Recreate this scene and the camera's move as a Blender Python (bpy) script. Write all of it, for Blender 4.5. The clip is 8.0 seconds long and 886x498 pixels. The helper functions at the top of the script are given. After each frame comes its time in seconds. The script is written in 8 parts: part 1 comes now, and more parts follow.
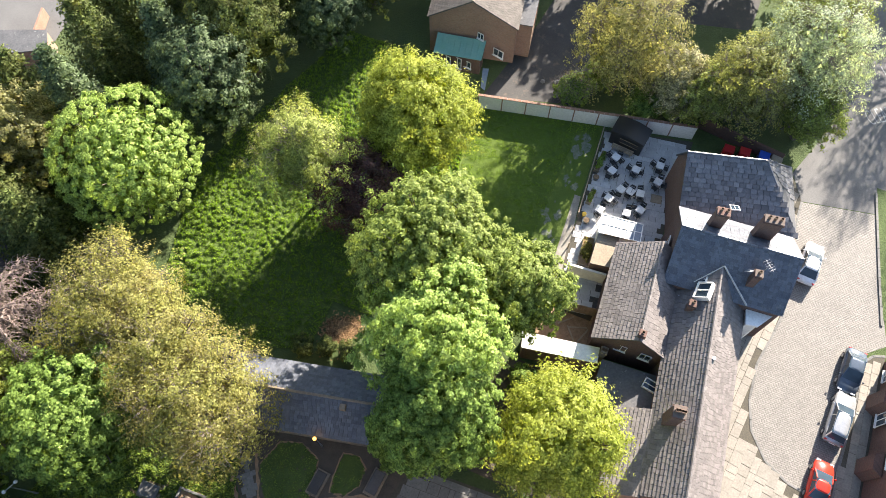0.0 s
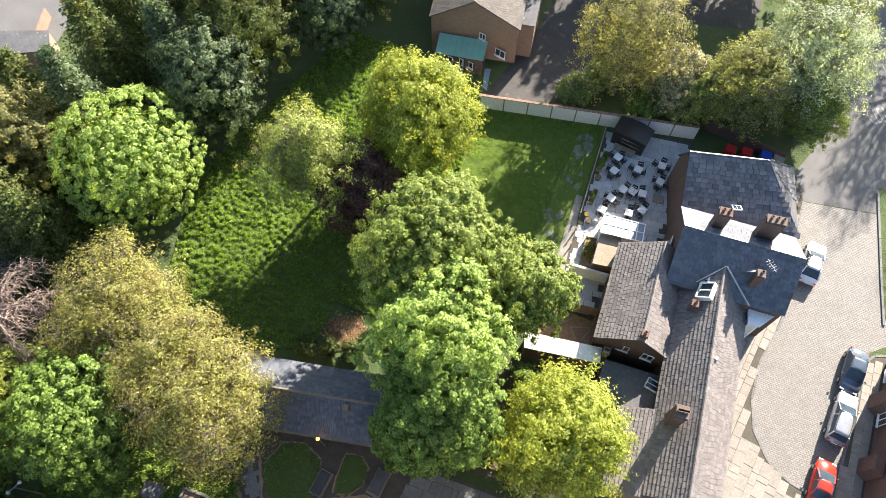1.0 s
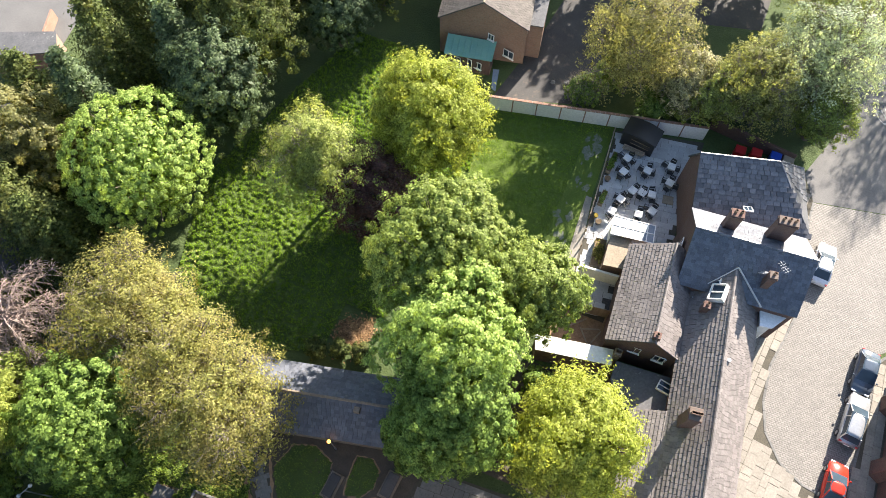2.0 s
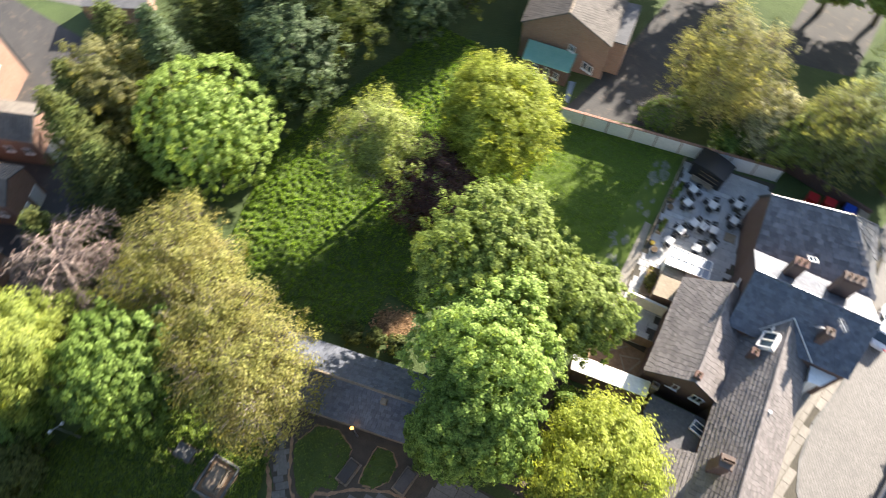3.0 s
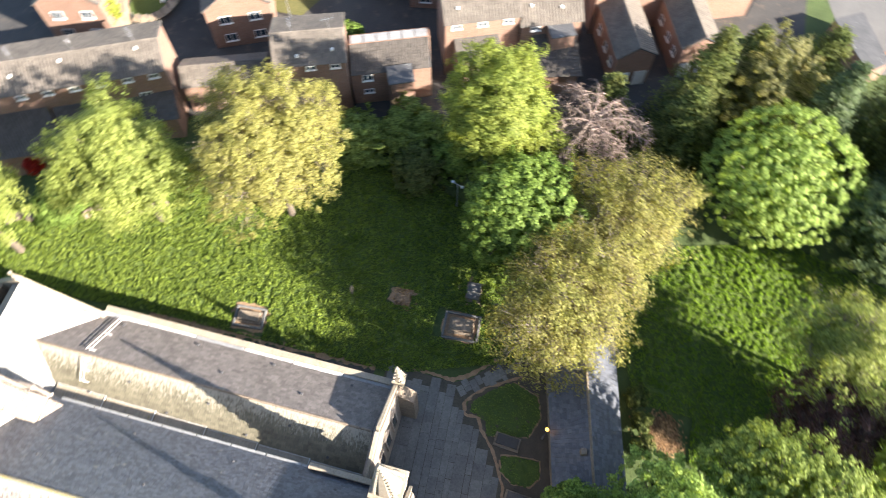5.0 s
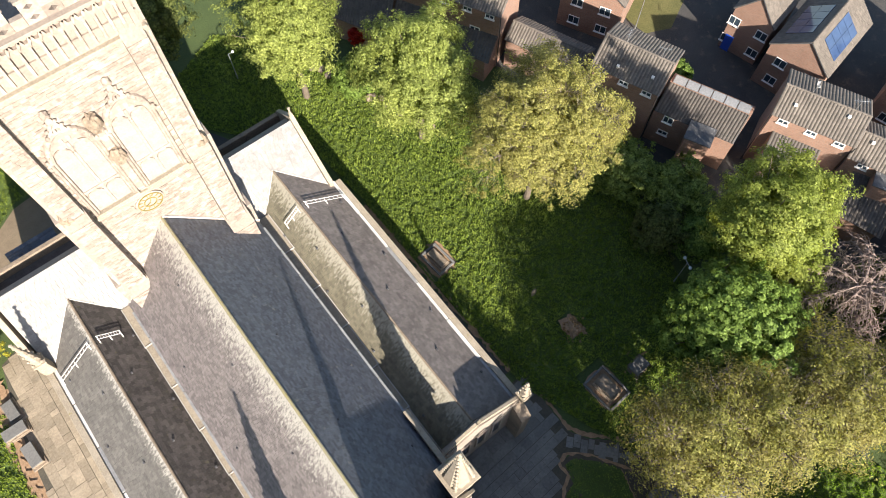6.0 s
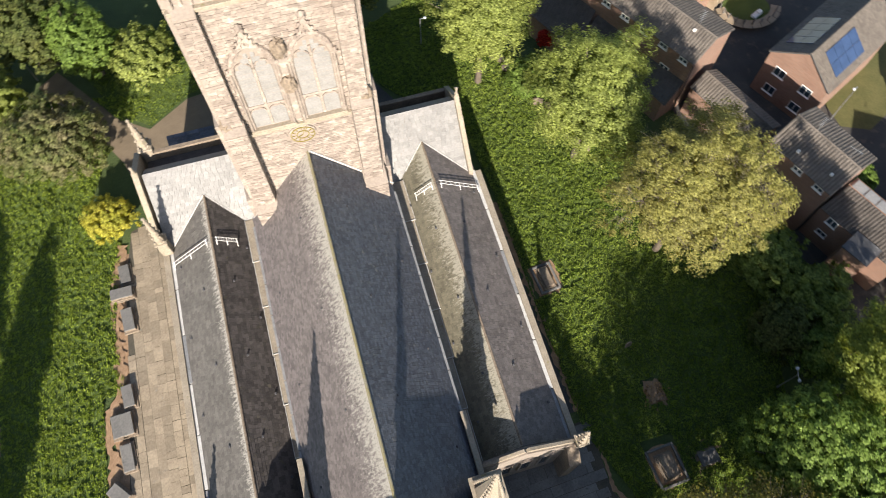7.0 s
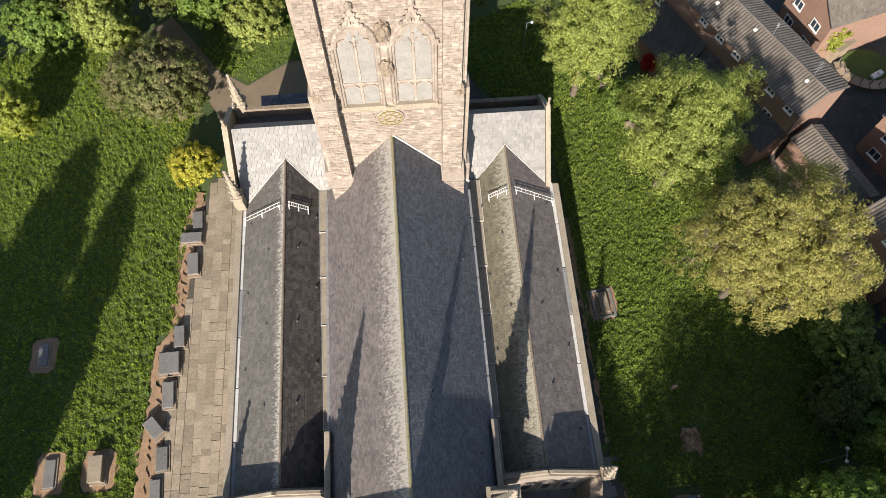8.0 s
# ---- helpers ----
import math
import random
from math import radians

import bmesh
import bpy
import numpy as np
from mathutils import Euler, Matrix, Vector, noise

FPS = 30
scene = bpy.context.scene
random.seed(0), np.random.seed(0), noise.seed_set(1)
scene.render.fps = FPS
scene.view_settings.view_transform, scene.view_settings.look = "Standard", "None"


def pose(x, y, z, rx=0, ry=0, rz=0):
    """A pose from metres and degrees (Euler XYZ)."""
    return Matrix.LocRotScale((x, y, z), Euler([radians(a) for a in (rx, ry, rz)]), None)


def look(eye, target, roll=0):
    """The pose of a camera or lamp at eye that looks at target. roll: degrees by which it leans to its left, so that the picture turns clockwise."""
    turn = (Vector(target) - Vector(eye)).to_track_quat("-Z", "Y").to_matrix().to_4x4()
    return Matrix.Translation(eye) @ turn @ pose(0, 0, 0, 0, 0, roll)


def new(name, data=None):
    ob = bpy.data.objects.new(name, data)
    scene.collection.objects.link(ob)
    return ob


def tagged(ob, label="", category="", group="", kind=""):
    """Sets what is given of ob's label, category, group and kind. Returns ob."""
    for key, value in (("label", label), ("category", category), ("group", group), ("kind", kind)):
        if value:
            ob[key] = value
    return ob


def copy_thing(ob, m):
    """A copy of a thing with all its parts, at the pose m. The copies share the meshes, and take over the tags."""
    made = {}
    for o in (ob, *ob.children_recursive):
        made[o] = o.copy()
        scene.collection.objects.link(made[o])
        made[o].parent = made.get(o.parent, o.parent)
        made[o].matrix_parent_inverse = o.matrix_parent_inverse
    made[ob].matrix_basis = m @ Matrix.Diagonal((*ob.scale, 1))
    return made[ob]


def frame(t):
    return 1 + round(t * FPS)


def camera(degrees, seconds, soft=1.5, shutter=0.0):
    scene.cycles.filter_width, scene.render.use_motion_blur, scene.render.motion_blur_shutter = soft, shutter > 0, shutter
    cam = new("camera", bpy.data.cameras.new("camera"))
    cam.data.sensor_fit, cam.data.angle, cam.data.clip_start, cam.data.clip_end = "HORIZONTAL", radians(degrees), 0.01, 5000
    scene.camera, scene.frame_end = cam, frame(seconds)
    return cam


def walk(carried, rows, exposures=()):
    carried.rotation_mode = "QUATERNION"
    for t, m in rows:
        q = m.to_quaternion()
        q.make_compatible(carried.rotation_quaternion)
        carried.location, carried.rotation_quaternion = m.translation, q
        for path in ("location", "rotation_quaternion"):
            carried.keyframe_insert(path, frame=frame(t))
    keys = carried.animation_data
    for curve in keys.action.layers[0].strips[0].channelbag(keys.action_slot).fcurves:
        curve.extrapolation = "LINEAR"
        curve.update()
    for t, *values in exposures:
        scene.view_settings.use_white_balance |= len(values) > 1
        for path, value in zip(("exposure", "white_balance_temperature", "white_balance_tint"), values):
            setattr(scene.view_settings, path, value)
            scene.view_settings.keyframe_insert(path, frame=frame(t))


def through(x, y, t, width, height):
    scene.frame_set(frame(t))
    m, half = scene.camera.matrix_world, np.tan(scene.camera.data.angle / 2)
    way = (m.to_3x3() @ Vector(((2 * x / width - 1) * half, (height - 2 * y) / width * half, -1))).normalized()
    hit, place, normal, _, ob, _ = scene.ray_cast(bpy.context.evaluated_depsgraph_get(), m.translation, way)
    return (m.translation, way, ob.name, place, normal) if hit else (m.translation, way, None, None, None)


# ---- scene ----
cam = camera(63.29, 8.0, soft=0.62, shutter=0.18)
PATH = [
    (0.0, -0.00, -0.70, 60.00, 64.98, 0.15, -157.22),
    (0.5, 0.07, -0.69, 60.07, 65.03, -0.05, -157.00),
    (1.0, 0.20, -0.70, 60.13, 65.07, 0.01, -157.15),
    (1.5, 0.92, -0.39, 60.21, 65.10, 0.03, -157.19),
    (1.7, 1.01, -0.45, 60.15, 65.10, 0.04, -157.22),
    (2.8, 1.48, -0.77, 59.80, 65.08, 0.08, -157.30),
    (2.9, 1.44, -0.81, 59.78, 65.13, 0.07, -155.22),
    (3.0, 1.40, -0.85, 59.76, 65.18, 0.05, -148.06),
    (3.1, 1.23, -0.79, 59.79, 65.13, 0.04, -142.62),
    (3.3, 0.89, -0.67, 59.85, 65.04, 0.02, -132.16),
    (3.5, 0.69, -0.73, 59.82, 64.98, -0.02, -120.58),
    (3.7, 0.66, -0.88, 59.83, 65.01, 0.02, -111.52),
    (3.8, 0.64, -0.96, 59.84, 65.02, 0.04, -106.84),
    (4.0, 0.61, -1.11, 59.85, 65.05, 0.08, -98.07),
    (4.5, 0.56, -1.06, 59.89, 65.06, 0.11, -94.67),
    (4.7, 0.51, -1.16, 59.87, 65.00, 0.02, -93.79),
    (4.8, 0.49, -1.20, 59.85, 64.97, -0.02, -90.02),
    (5.0, 0.44, -1.30, 59.83, 64.91, -0.11, -75.13),
    (5.2, 0.43, -1.32, 59.71, 64.82, 0.02, -64.76),
    (5.7, 0.44, -1.17, 59.76, 64.77, -0.08, -42.37),
    (6.0, 0.45, -1.07, 59.80, 64.75, -0.14, -38.04),
    (6.3, 0.46, -0.98, 59.83, 64.72, -0.20, -36.82),
    (6.5, 0.48, -0.93, 59.91, 64.81, -0.17, -34.76),
    (6.8, 0.71, -0.74, 59.95, 65.02, -0.01, -23.22),
    (7.0, 0.87, -0.62, 59.98, 65.16, 0.10, -16.41),
    (7.2, 0.93, -0.52, 60.02, 65.26, 0.10, -10.02),
    (7.5, 1.02, -0.37, 60.08, 65.42, 0.09, -4.33),
    (8.0, 0.98, -0.29, 60.15, 65.53, 0.01, -4.30),
]
walk(cam, [(t, pose(x, y, z, 90 - tilt, 0, yaw) @ pose(0, 0, 0, 0, 0, roll)) for t, x, y, z, tilt, roll, yaw in PATH],
     exposures=[(0.0, 2.32), (3.0, 2.28), (3.6, 2.28), (4.2, 2.42), (5.0, 2.42), (5.2, 2.2), (5.7, 1.75), (6.3, 1.48), (7.0, 1.18), (8.0, 1.02)])

# ---- daylight ----
SUN_EL, SUN_AZ = 26.5, 193.0          # low morning sun, shadows fall towards +y
world = bpy.data.worlds.new("sky")
scene.world = world
world.use_nodes = True
wn = world.node_tree.nodes
sky = wn.new("ShaderNodeTexSky")
sky.sky_type, sky.sun_disc = "NISHITA", False
sky.sun_elevation, sky.sun_rotation = radians(SUN_EL), radians(SUN_AZ)
wn["Background"].inputs["Strength"].default_value = 0.078
world.node_tree.links.new(sky.outputs[0], wn["Background"].inputs["Color"])
sun_way = Vector((math.sin(radians(SUN_AZ)) * math.cos(radians(SUN_EL)), math.cos(radians(SUN_AZ)) * math.cos(radians(SUN_EL)), math.sin(radians(SUN_EL))))
sun = new("sun", bpy.data.lights.new("sun", "SUN"))
sun.data.energy, sun.data.angle, sun.data.color = 5.0, radians(0.6), (1.0, 0.90, 0.785)
sun.matrix_world = look(sun_way * 200, (0, 0, 0))


# ---- materials ----
def shader(name):
    m = bpy.data.materials.new(name)
    m.use_nodes = True
    n, l = m.node_tree.nodes, m.node_tree.links
    return m, n, l, n["Principled BSDF"]


def noise_node(n, l, at, scale, detail=4.0, rough=0.6):
    t = n.new("ShaderNodeTexNoise")
    t.inputs["Scale"].default_value, t.inputs["Detail"].default_value, t.inputs["Roughness"].default_value = scale, detail, rough
    l.new(at, t.inputs["Vector"])
    return t.outputs["Fac"]


def ramp(n, l, fac, lo, hi):
    r = n.new("ShaderNodeMapRange")
    r.inputs["From Min"].default_value, r.inputs["From Max"].default_value = lo, hi
    l.new(fac, r.inputs["Value"])
    return r.outputs["Result"]


def mix(n, l, fac, a, b, blend="MIX"):
    x = n.new("ShaderNodeMix")
    x.data_type, x.blend_type = "RGBA", blend
    for sock, v in ((x.inputs["Factor"], fac), (x.inputs["A"], a), (x.inputs["B"], b)):
        if isinstance(v, bpy.types.NodeSocket):
            l.new(v, sock)
        else:
            sock.default_value = v if isinstance(v, float) else (*v, 1.0)
    return x.outputs["Result"]


def chance(n, per):
    if per == "island":
        return n.new("ShaderNodeNewGeometry").outputs["Random Per Island"]
    return n.new("ShaderNodeObjectInfo").outputs["Random"]


def brighten(n, l, col, rand, amount):
    h = n.new("ShaderNodeHueSaturation")
    l.new(ramp01(n, l, rand, 1 - amount, 1 + amount), h.inputs["Value"])
    l.new(col, h.inputs["Color"])
    return h.outputs["Color"]


def ramp01(n, l, fac, lo, hi):
    r = n.new("ShaderNodeMapRange")
    r.inputs["To Min"].default_value, r.inputs["To Max"].default_value = lo, hi
    l.new(fac, r.inputs["Value"])
    return r.outputs["Result"]


def surface(name, a, b, scale=0.6, fine=9.0, rough=0.85, bump=0.3, vary=0.0, per="object", third=None, third_at=(0.6, 0.7), metal=0.0, spec=0.4, sub=0.03):
    """Two tones at two scales, an optional third (stains, lichen, moss), and fine relief."""
    m, n, l, p = shader(name)
    at = n.new("ShaderNodeNewGeometry").outputs["Position"]
    big, small = noise_node(n, l, at, scale), noise_node(n, l, at, scale * fine, 6.0)
    both = n.new("ShaderNodeMath")
    both.operation = "MULTIPLY_ADD"
    both.inputs[1].default_value = 0.55
    l.new(small, both.inputs[0])
    half = n.new("ShaderNodeMath")
    half.operation = "MULTIPLY"
    half.inputs[1].default_value = 0.45
    l.new(big, half.inputs[0])
    l.new(half.outputs[0], both.inputs[2])
    col = mix(n, l, ramp(n, l, both.outputs[0], 0.36, 0.64), a, b)
    if third:
        col = mix(n, l, ramp(n, l, noise_node(n, l, at, scale * 2.3, 7.0, 0.7), *third_at), col, third)
    if vary:
        col = brighten(n, l, col, chance(n, per), vary)
    l.new(col, p.inputs["Base Color"])
    p.inputs["Roughness"].default_value, p.inputs["Metallic"].default_value = rough, metal
    p.inputs["Specular IOR Level"].default_value = spec
    if bump:
        bm = n.new("ShaderNodeBump")
        bm.inputs["Strength"].default_value, bm.inputs["Distance"].default_value = bump, sub
        l.new(small, bm.inputs["Height"])
        l.new(bm.outputs["Normal"], p.inputs["Normal"])
    return m


def bricked(name, a, b, mortar, width=0.225, height=0.075, gap=0.012, rough=0.9, bump=0.4, flat=False, stain=0.35):
    """Coursed bricks or setts: laid along the wall, or flat on the ground."""
    m, n, l, p = shader(name)
    at = n.new("ShaderNodeNewGeometry").outputs["Position"]
    sep, com = n.new("ShaderNodeSeparateXYZ"), n.new("ShaderNodeCombineXYZ")
    l.new(at, sep.inputs[0])
    if flat:
        l.new(sep.outputs["X"], com.inputs["X"])
        l.new(sep.outputs["Y"], com.inputs["Y"])
    else:
        add = n.new("ShaderNodeMath")
        l.new(sep.outputs["X"], add.inputs[0])
        l.new(sep.outputs["Y"], add.inputs[1])
        l.new(add.outputs[0], com.inputs["X"])
        l.new(sep.outputs["Z"], com.inputs["Y"])
    t = n.new("ShaderNodeTexBrick")
    t.inputs["Color1"].default_value, t.inputs["Color2"].default_value, t.inputs["Mortar"].default_value = (*a, 1), (*b, 1), (*mortar, 1)
    t.inputs["Scale"].default_value, t.inputs["Brick Width"].default_value, t.inputs["Row Height"].default_value = 1.0, width, height
    t.inputs["Mortar Size"].default_value, t.inputs["Bias"].default_value = gap, 0.0
    l.new(com.outputs[0], t.inputs["Vector"])
    big = noise_node(n, l, at, 0.5, 5.0)
    col = mix(n, l, ramp01(n, l, ramp(n, l, big, 0.4, 0.75), 0.0, stain), t.outputs["Color"], tuple(c * 0.45 for c in a))
    small = noise_node(n, l, at, 9.0, 5.0)
    col = mix(n, l, ramp01(n, l, ramp(n, l, small, 0.35, 0.7), 0.0, 0.35), col, tuple(min(1, c * 1.5) for c in b))
    l.new(col, p.inputs["Base Color"])
    p.inputs["Roughness"].default_value = rough
    bm = n.new("ShaderNodeBump")
    bm.inputs["Strength"].default_value, bm.inputs["Distance"].default_value, bm.invert = bump, 0.02, True
    l.new(t.outputs["Fac"], bm.inputs["Height"])
    l.new(bm.outputs["Normal"], p.inputs["Normal"])
    return m


def leafy(name, a, b, thin=0.4, third=None, gloss=0.16, through=(1.75, 1.65, 0.75), vary=0.4):
    """Leaves: two greens by chance from leaf to leaf and in drifts through the crown, thin enough to let light through."""
    m, n, l, p = shader(name)
    at = n.new("ShaderNodeNewGeometry").outputs["Position"]
    rand = chance(n, "island")
    col = mix(n, l, rand, a, b)
    col = mix(n, l, ramp01(n, l, ramp(n, l, noise_node(n, l, at, 0.45, 3.0), 0.4, 0.65), 0.0, 0.6), col, third or tuple(x * 0.6 for x in a))
    col = brighten(n, l, col, rand, vary)
    l.new(col, p.inputs["Base Color"])
    p.inputs["Roughness"].default_value, p.inputs["Specular IOR Level"].default_value = 0.55, gloss
    tr = n.new("ShaderNodeBsdfTranslucent")
    l.new(mix(n, l, 1.0, col, through, "MULTIPLY"), tr.inputs["Color"])
    mx = n.new("ShaderNodeMixShader")
    mx.inputs[0].default_value = thin
    l.new(p.outputs[0], mx.inputs[1])
    l.new(tr.outputs[0], mx.inputs[2])
    l.new(mx.outputs[0], n["Material Output"].inputs["Surface"])
    return m


def plain(name, col, rough=0.5, metal=0.0, glow=0.0):
    m, n, l, p = shader(name)
    at = n.new("ShaderNodeNewGeometry").outputs["Position"]
    l.new(mix(n, l, ramp(n, l, noise_node(n, l, at, 5.0, 6.0), 0.35, 0.7), col, tuple(c * 0.8 for c in col)), p.inputs["Base Color"])
    p.inputs["Roughness"].default_value, p.inputs["Metallic"].default_value = rough, metal
    if glow:
        p.inputs["Emission Color"].default_value, p.inputs["Emission Strength"].default_value = (*col, 1), glow
    return m


def glassy(name, tint=(0.02, 0.03, 0.04)):
    m, n, l, p = shader(name)
    at = n.new("ShaderNodeNewGeometry").outputs["Position"]
    l.new(mix(n, l, noise_node(n, l, at, 0.9, 2.0), tint, tuple(c * 2.5 for c in tint)), p.inputs["Base Color"])
    p.inputs["Roughness"].default_value = 0.08
    return m


M = dict(
    grass=surface("grass", (0.042, 0.064, 0.020), (0.072, 0.104, 0.032), 0.35, 18, 0.95, 0.8, third=(0.085, 0.115, 0.036), sub=0.14),
    lawn=surface("mown_lawn", (0.056, 0.090, 0.012), (0.096, 0.142, 0.020), 0.5, 24, 0.95, 0.7, third=(0.112, 0.142, 0.026), sub=0.12),
    blade_mown=leafy("mown_grass_blade", (0.165, 0.252, 0.024), (0.265, 0.365, 0.040), 0.45, (0.135, 0.210, 0.022), gloss=0.2, through=(1.4, 1.5, 1.0), vary=0.22),
    path_earth=surface("dusty_tan_path", (0.135, 0.105, 0.072), (0.20, 0.157, 0.108), 0.7, 12, 0.95, 0.4, third=(0.115, 0.10, 0.075)),
    blade_rank=leafy("rank_grass_blade", (0.140, 0.228, 0.020), (0.245, 0.350, 0.040), 0.5, (0.120, 0.205, 0.020), gloss=0.2, through=(1.4, 1.5, 1.0), vary=0.22),
    turf=surface("turf", (0.046, 0.074, 0.017), (0.088, 0.126, 0.028), 0.5, 24, 0.95, 0.9, third=(0.100, 0.140, 0.034), sub=0.08),
    blade=leafy("grass_blade", (0.164, 0.222, 0.042), (0.268, 0.335, 0.068), 0.45, (0.128, 0.186, 0.031), gloss=0.2, through=(1.4, 1.5, 1.0), vary=0.22),
    blade_lush=leafy("lush_grass_blade", (0.168, 0.226, 0.034), (0.280, 0.342, 0.060), 0.47, (0.150, 0.192, 0.032), gloss=0.2, through=(1.4, 1.5, 1.0), vary=0.22),
    earth=surface("bare_earth", (0.13, 0.085, 0.05), (0.24, 0.17, 0.10), 1.2, 8, 0.95, 0.5),
    mulch=surface("leaf_litter", (0.190, 0.117, 0.066), (0.345, 0.232, 0.146), 2.4, 8, 0.95, 0.6, third=(0.10, 0.085, 0.045)),
    dead_leaf=leafy("dead_leaf", (0.20, 0.115, 0.055), (0.36, 0.235, 0.13), 0.25, (0.15, 0.09, 0.05)),
    # Earth with the shade of trees put into its colour.
    shade_earth=surface("shade_darkened_earth", (0.055, 0.046, 0.036), (0.105, 0.085, 0.064), 1.1, 9, 0.95, 0.5, third=(0.05, 0.06, 0.03)),
    dull_lead=surface("dull_lead", (0.05, 0.05, 0.055), (0.10, 0.10, 0.105), 2.0, 8, 0.7, 0.2),
    bright_lead=surface("bright_lead_flashing", (0.40, 0.395, 0.38), (0.56, 0.555, 0.535), 1.4, 8, 0.6, 0.2, third=(0.36, 0.36, 0.35)),
    # Blue of this slate is pushed to carry skylight on the nave.
    slate=surface("slate", (0.070, 0.077, 0.095), (0.114, 0.121, 0.140), 0.8, 10, 0.42, 0.2, vary=0.26, third=(0.17, 0.165, 0.15)),
    slate_joined=surface("slate_weathered", (0.070, 0.077, 0.095), (0.114, 0.121, 0.140), 0.8, 10, 0.42, 0.2, vary=0.26, per="island", third=(0.17, 0.165, 0.15)),
    slate_pale=surface("pale_slate", (0.165, 0.162, 0.158), (0.245, 0.24, 0.23), 0.9, 9, 0.5, 0.2, vary=0.15, third=(0.14, 0.138, 0.135)),
    slate_pale_joined=surface("pale_slate_weathered", (0.165, 0.162, 0.158), (0.245, 0.24, 0.23), 0.9, 9, 0.5, 0.2, vary=0.15, per="island", third=(0.14, 0.138, 0.135)),
    slate_warm=surface("stone_slate", (0.118, 0.104, 0.098), (0.182, 0.162, 0.152), 0.9, 9, 0.6, 0.2, vary=0.2, third=(0.23, 0.21, 0.19)),
    slate_warm_joined=surface("stone_slate_weathered", (0.118, 0.104, 0.098), (0.182, 0.162, 0.152), 0.9, 9, 0.6, 0.2, vary=0.2, per="island", third=(0.23, 0.21, 0.19)),
    slate_moss=surface("mossy_slate", (0.10, 0.09, 0.06), (0.16, 0.145, 0.10), 0.9, 9, 0.75, 0.2, vary=0.2, third=(0.17, 0.16, 0.08)),
    slate_moss_joined=surface("mossy_slate_weathered", (0.10, 0.09, 0.06), (0.16, 0.145, 0.10), 0.9, 9, 0.75, 0.2, vary=0.2, per="island", third=(0.17, 0.16, 0.08)),
    pantile=surface("concrete_pantile", (0.095, 0.082, 0.07), (0.15, 0.13, 0.11), 0.7, 10, 0.8, 0.25, vary=0.14, third=(0.10, 0.095, 0.085)),
    pantile_joined=surface("concrete_pantile_weathered", (0.095, 0.082, 0.07), (0.15, 0.13, 0.11), 0.7, 10, 0.8, 0.25, vary=0.14, per="island", third=(0.10, 0.095, 0.085)),
    felt=surface("roofing_felt", (0.06, 0.062, 0.066), (0.10, 0.10, 0.105), 0.7, 8, 0.8, 0.2, third=(0.22, 0.22, 0.21), third_at=(0.62, 0.66)),
    stone=surface("sandstone", (0.195, 0.158, 0.134), (0.312, 0.268, 0.228), 0.5, 9, 0.95, 0.6, vary=0.2, third=(0.39, 0.35, 0.295), third_at=(0.53, 0.68)),
    stone_joined=surface("sandstone_weathered", (0.195, 0.158, 0.134), (0.312, 0.268, 0.228), 0.5, 9, 0.95, 0.6, vary=0.2, per="island", third=(0.39, 0.35, 0.295), third_at=(0.53, 0.68)),
    stone_bed=surface("sandstone_bed", (0.205, 0.172, 0.146), (0.29, 0.25, 0.212), 0.8, 8, 0.95, 0.4),
    stone_dark=surface("sooty_sandstone", (0.15, 0.12, 0.09), (0.27, 0.215, 0.16), 0.8, 8, 0.95, 0.5, third=(0.10, 0.085, 0.07)),
    coping=surface("coping_stone", (0.22, 0.185, 0.14), (0.34, 0.295, 0.23), 1.0, 8, 0.9, 0.4, third=(0.24, 0.21, 0.10)),
    lead=surface("lead_sheet", (0.19, 0.195, 0.20), (0.30, 0.30, 0.30), 0.8, 8, 0.5, 0.15, third=(0.38, 0.37, 0.34), metal=0.2),
    lichen=surface("ridge_lichen", (0.25, 0.21, 0.08), (0.24, 0.225, 0.18), 1.4, 8, 0.95, 0.4, third=(0.22, 0.2, 0.16)),
    slab=surface("york_stone_slab", (0.205, 0.168, 0.122), (0.315, 0.262, 0.192), 0.8, 8, 0.85, 0.3, vary=0.2, third=(0.22, 0.20, 0.165)),
    slab_pave=surface("pavement_slab", (0.19, 0.172, 0.145), (0.27, 0.248, 0.212), 0.8, 8, 0.85, 0.3, vary=0.09, third=(0.21, 0.195, 0.17)),
    slab_grey=surface("grey_stone_slab", (0.115, 0.113, 0.108), (0.175, 0.17, 0.16), 0.8, 8, 0.85, 0.3, vary=0.12, third=(0.085, 0.085, 0.08)),
    joint=surface("slab_joint", (0.055, 0.05, 0.04), (0.09, 0.08, 0.06), 1.0, 8, 0.95, 0.4),
    patio=surface("patio_flag", (0.34, 0.34, 0.345), (0.44, 0.435, 0.43), 0.8, 8, 0.9, 0.2, vary=0.12, third=(0.24, 0.24, 0.24)),
    asphalt=surface("asphalt", (0.036, 0.035, 0.035), (0.066, 0.062, 0.058), 0.4, 20, 0.85, 0.3, third=(0.115, 0.092, 0.07), third_at=(0.55, 0.68)),
    asphalt_pale=surface("worn_asphalt", (0.095, 0.093, 0.092), (0.14, 0.136, 0.132), 0.35, 20, 0.85, 0.3, third=(0.10, 0.10, 0.10)),
    setts=bricked("granite_setts", (0.148, 0.138, 0.127), (0.208, 0.195, 0.178), (0.085, 0.078, 0.068), 0.27, 0.17, 0.022, 0.75, 0.8, True),
    brick=bricked("red_brick", (0.20, 0.105, 0.072), (0.28, 0.165, 0.118), (0.20, 0.165, 0.135)),
    brick_dark=bricked("sooty_red_brick", (0.085, 0.045, 0.036), (0.135, 0.075, 0.058), (0.10, 0.085, 0.072)),
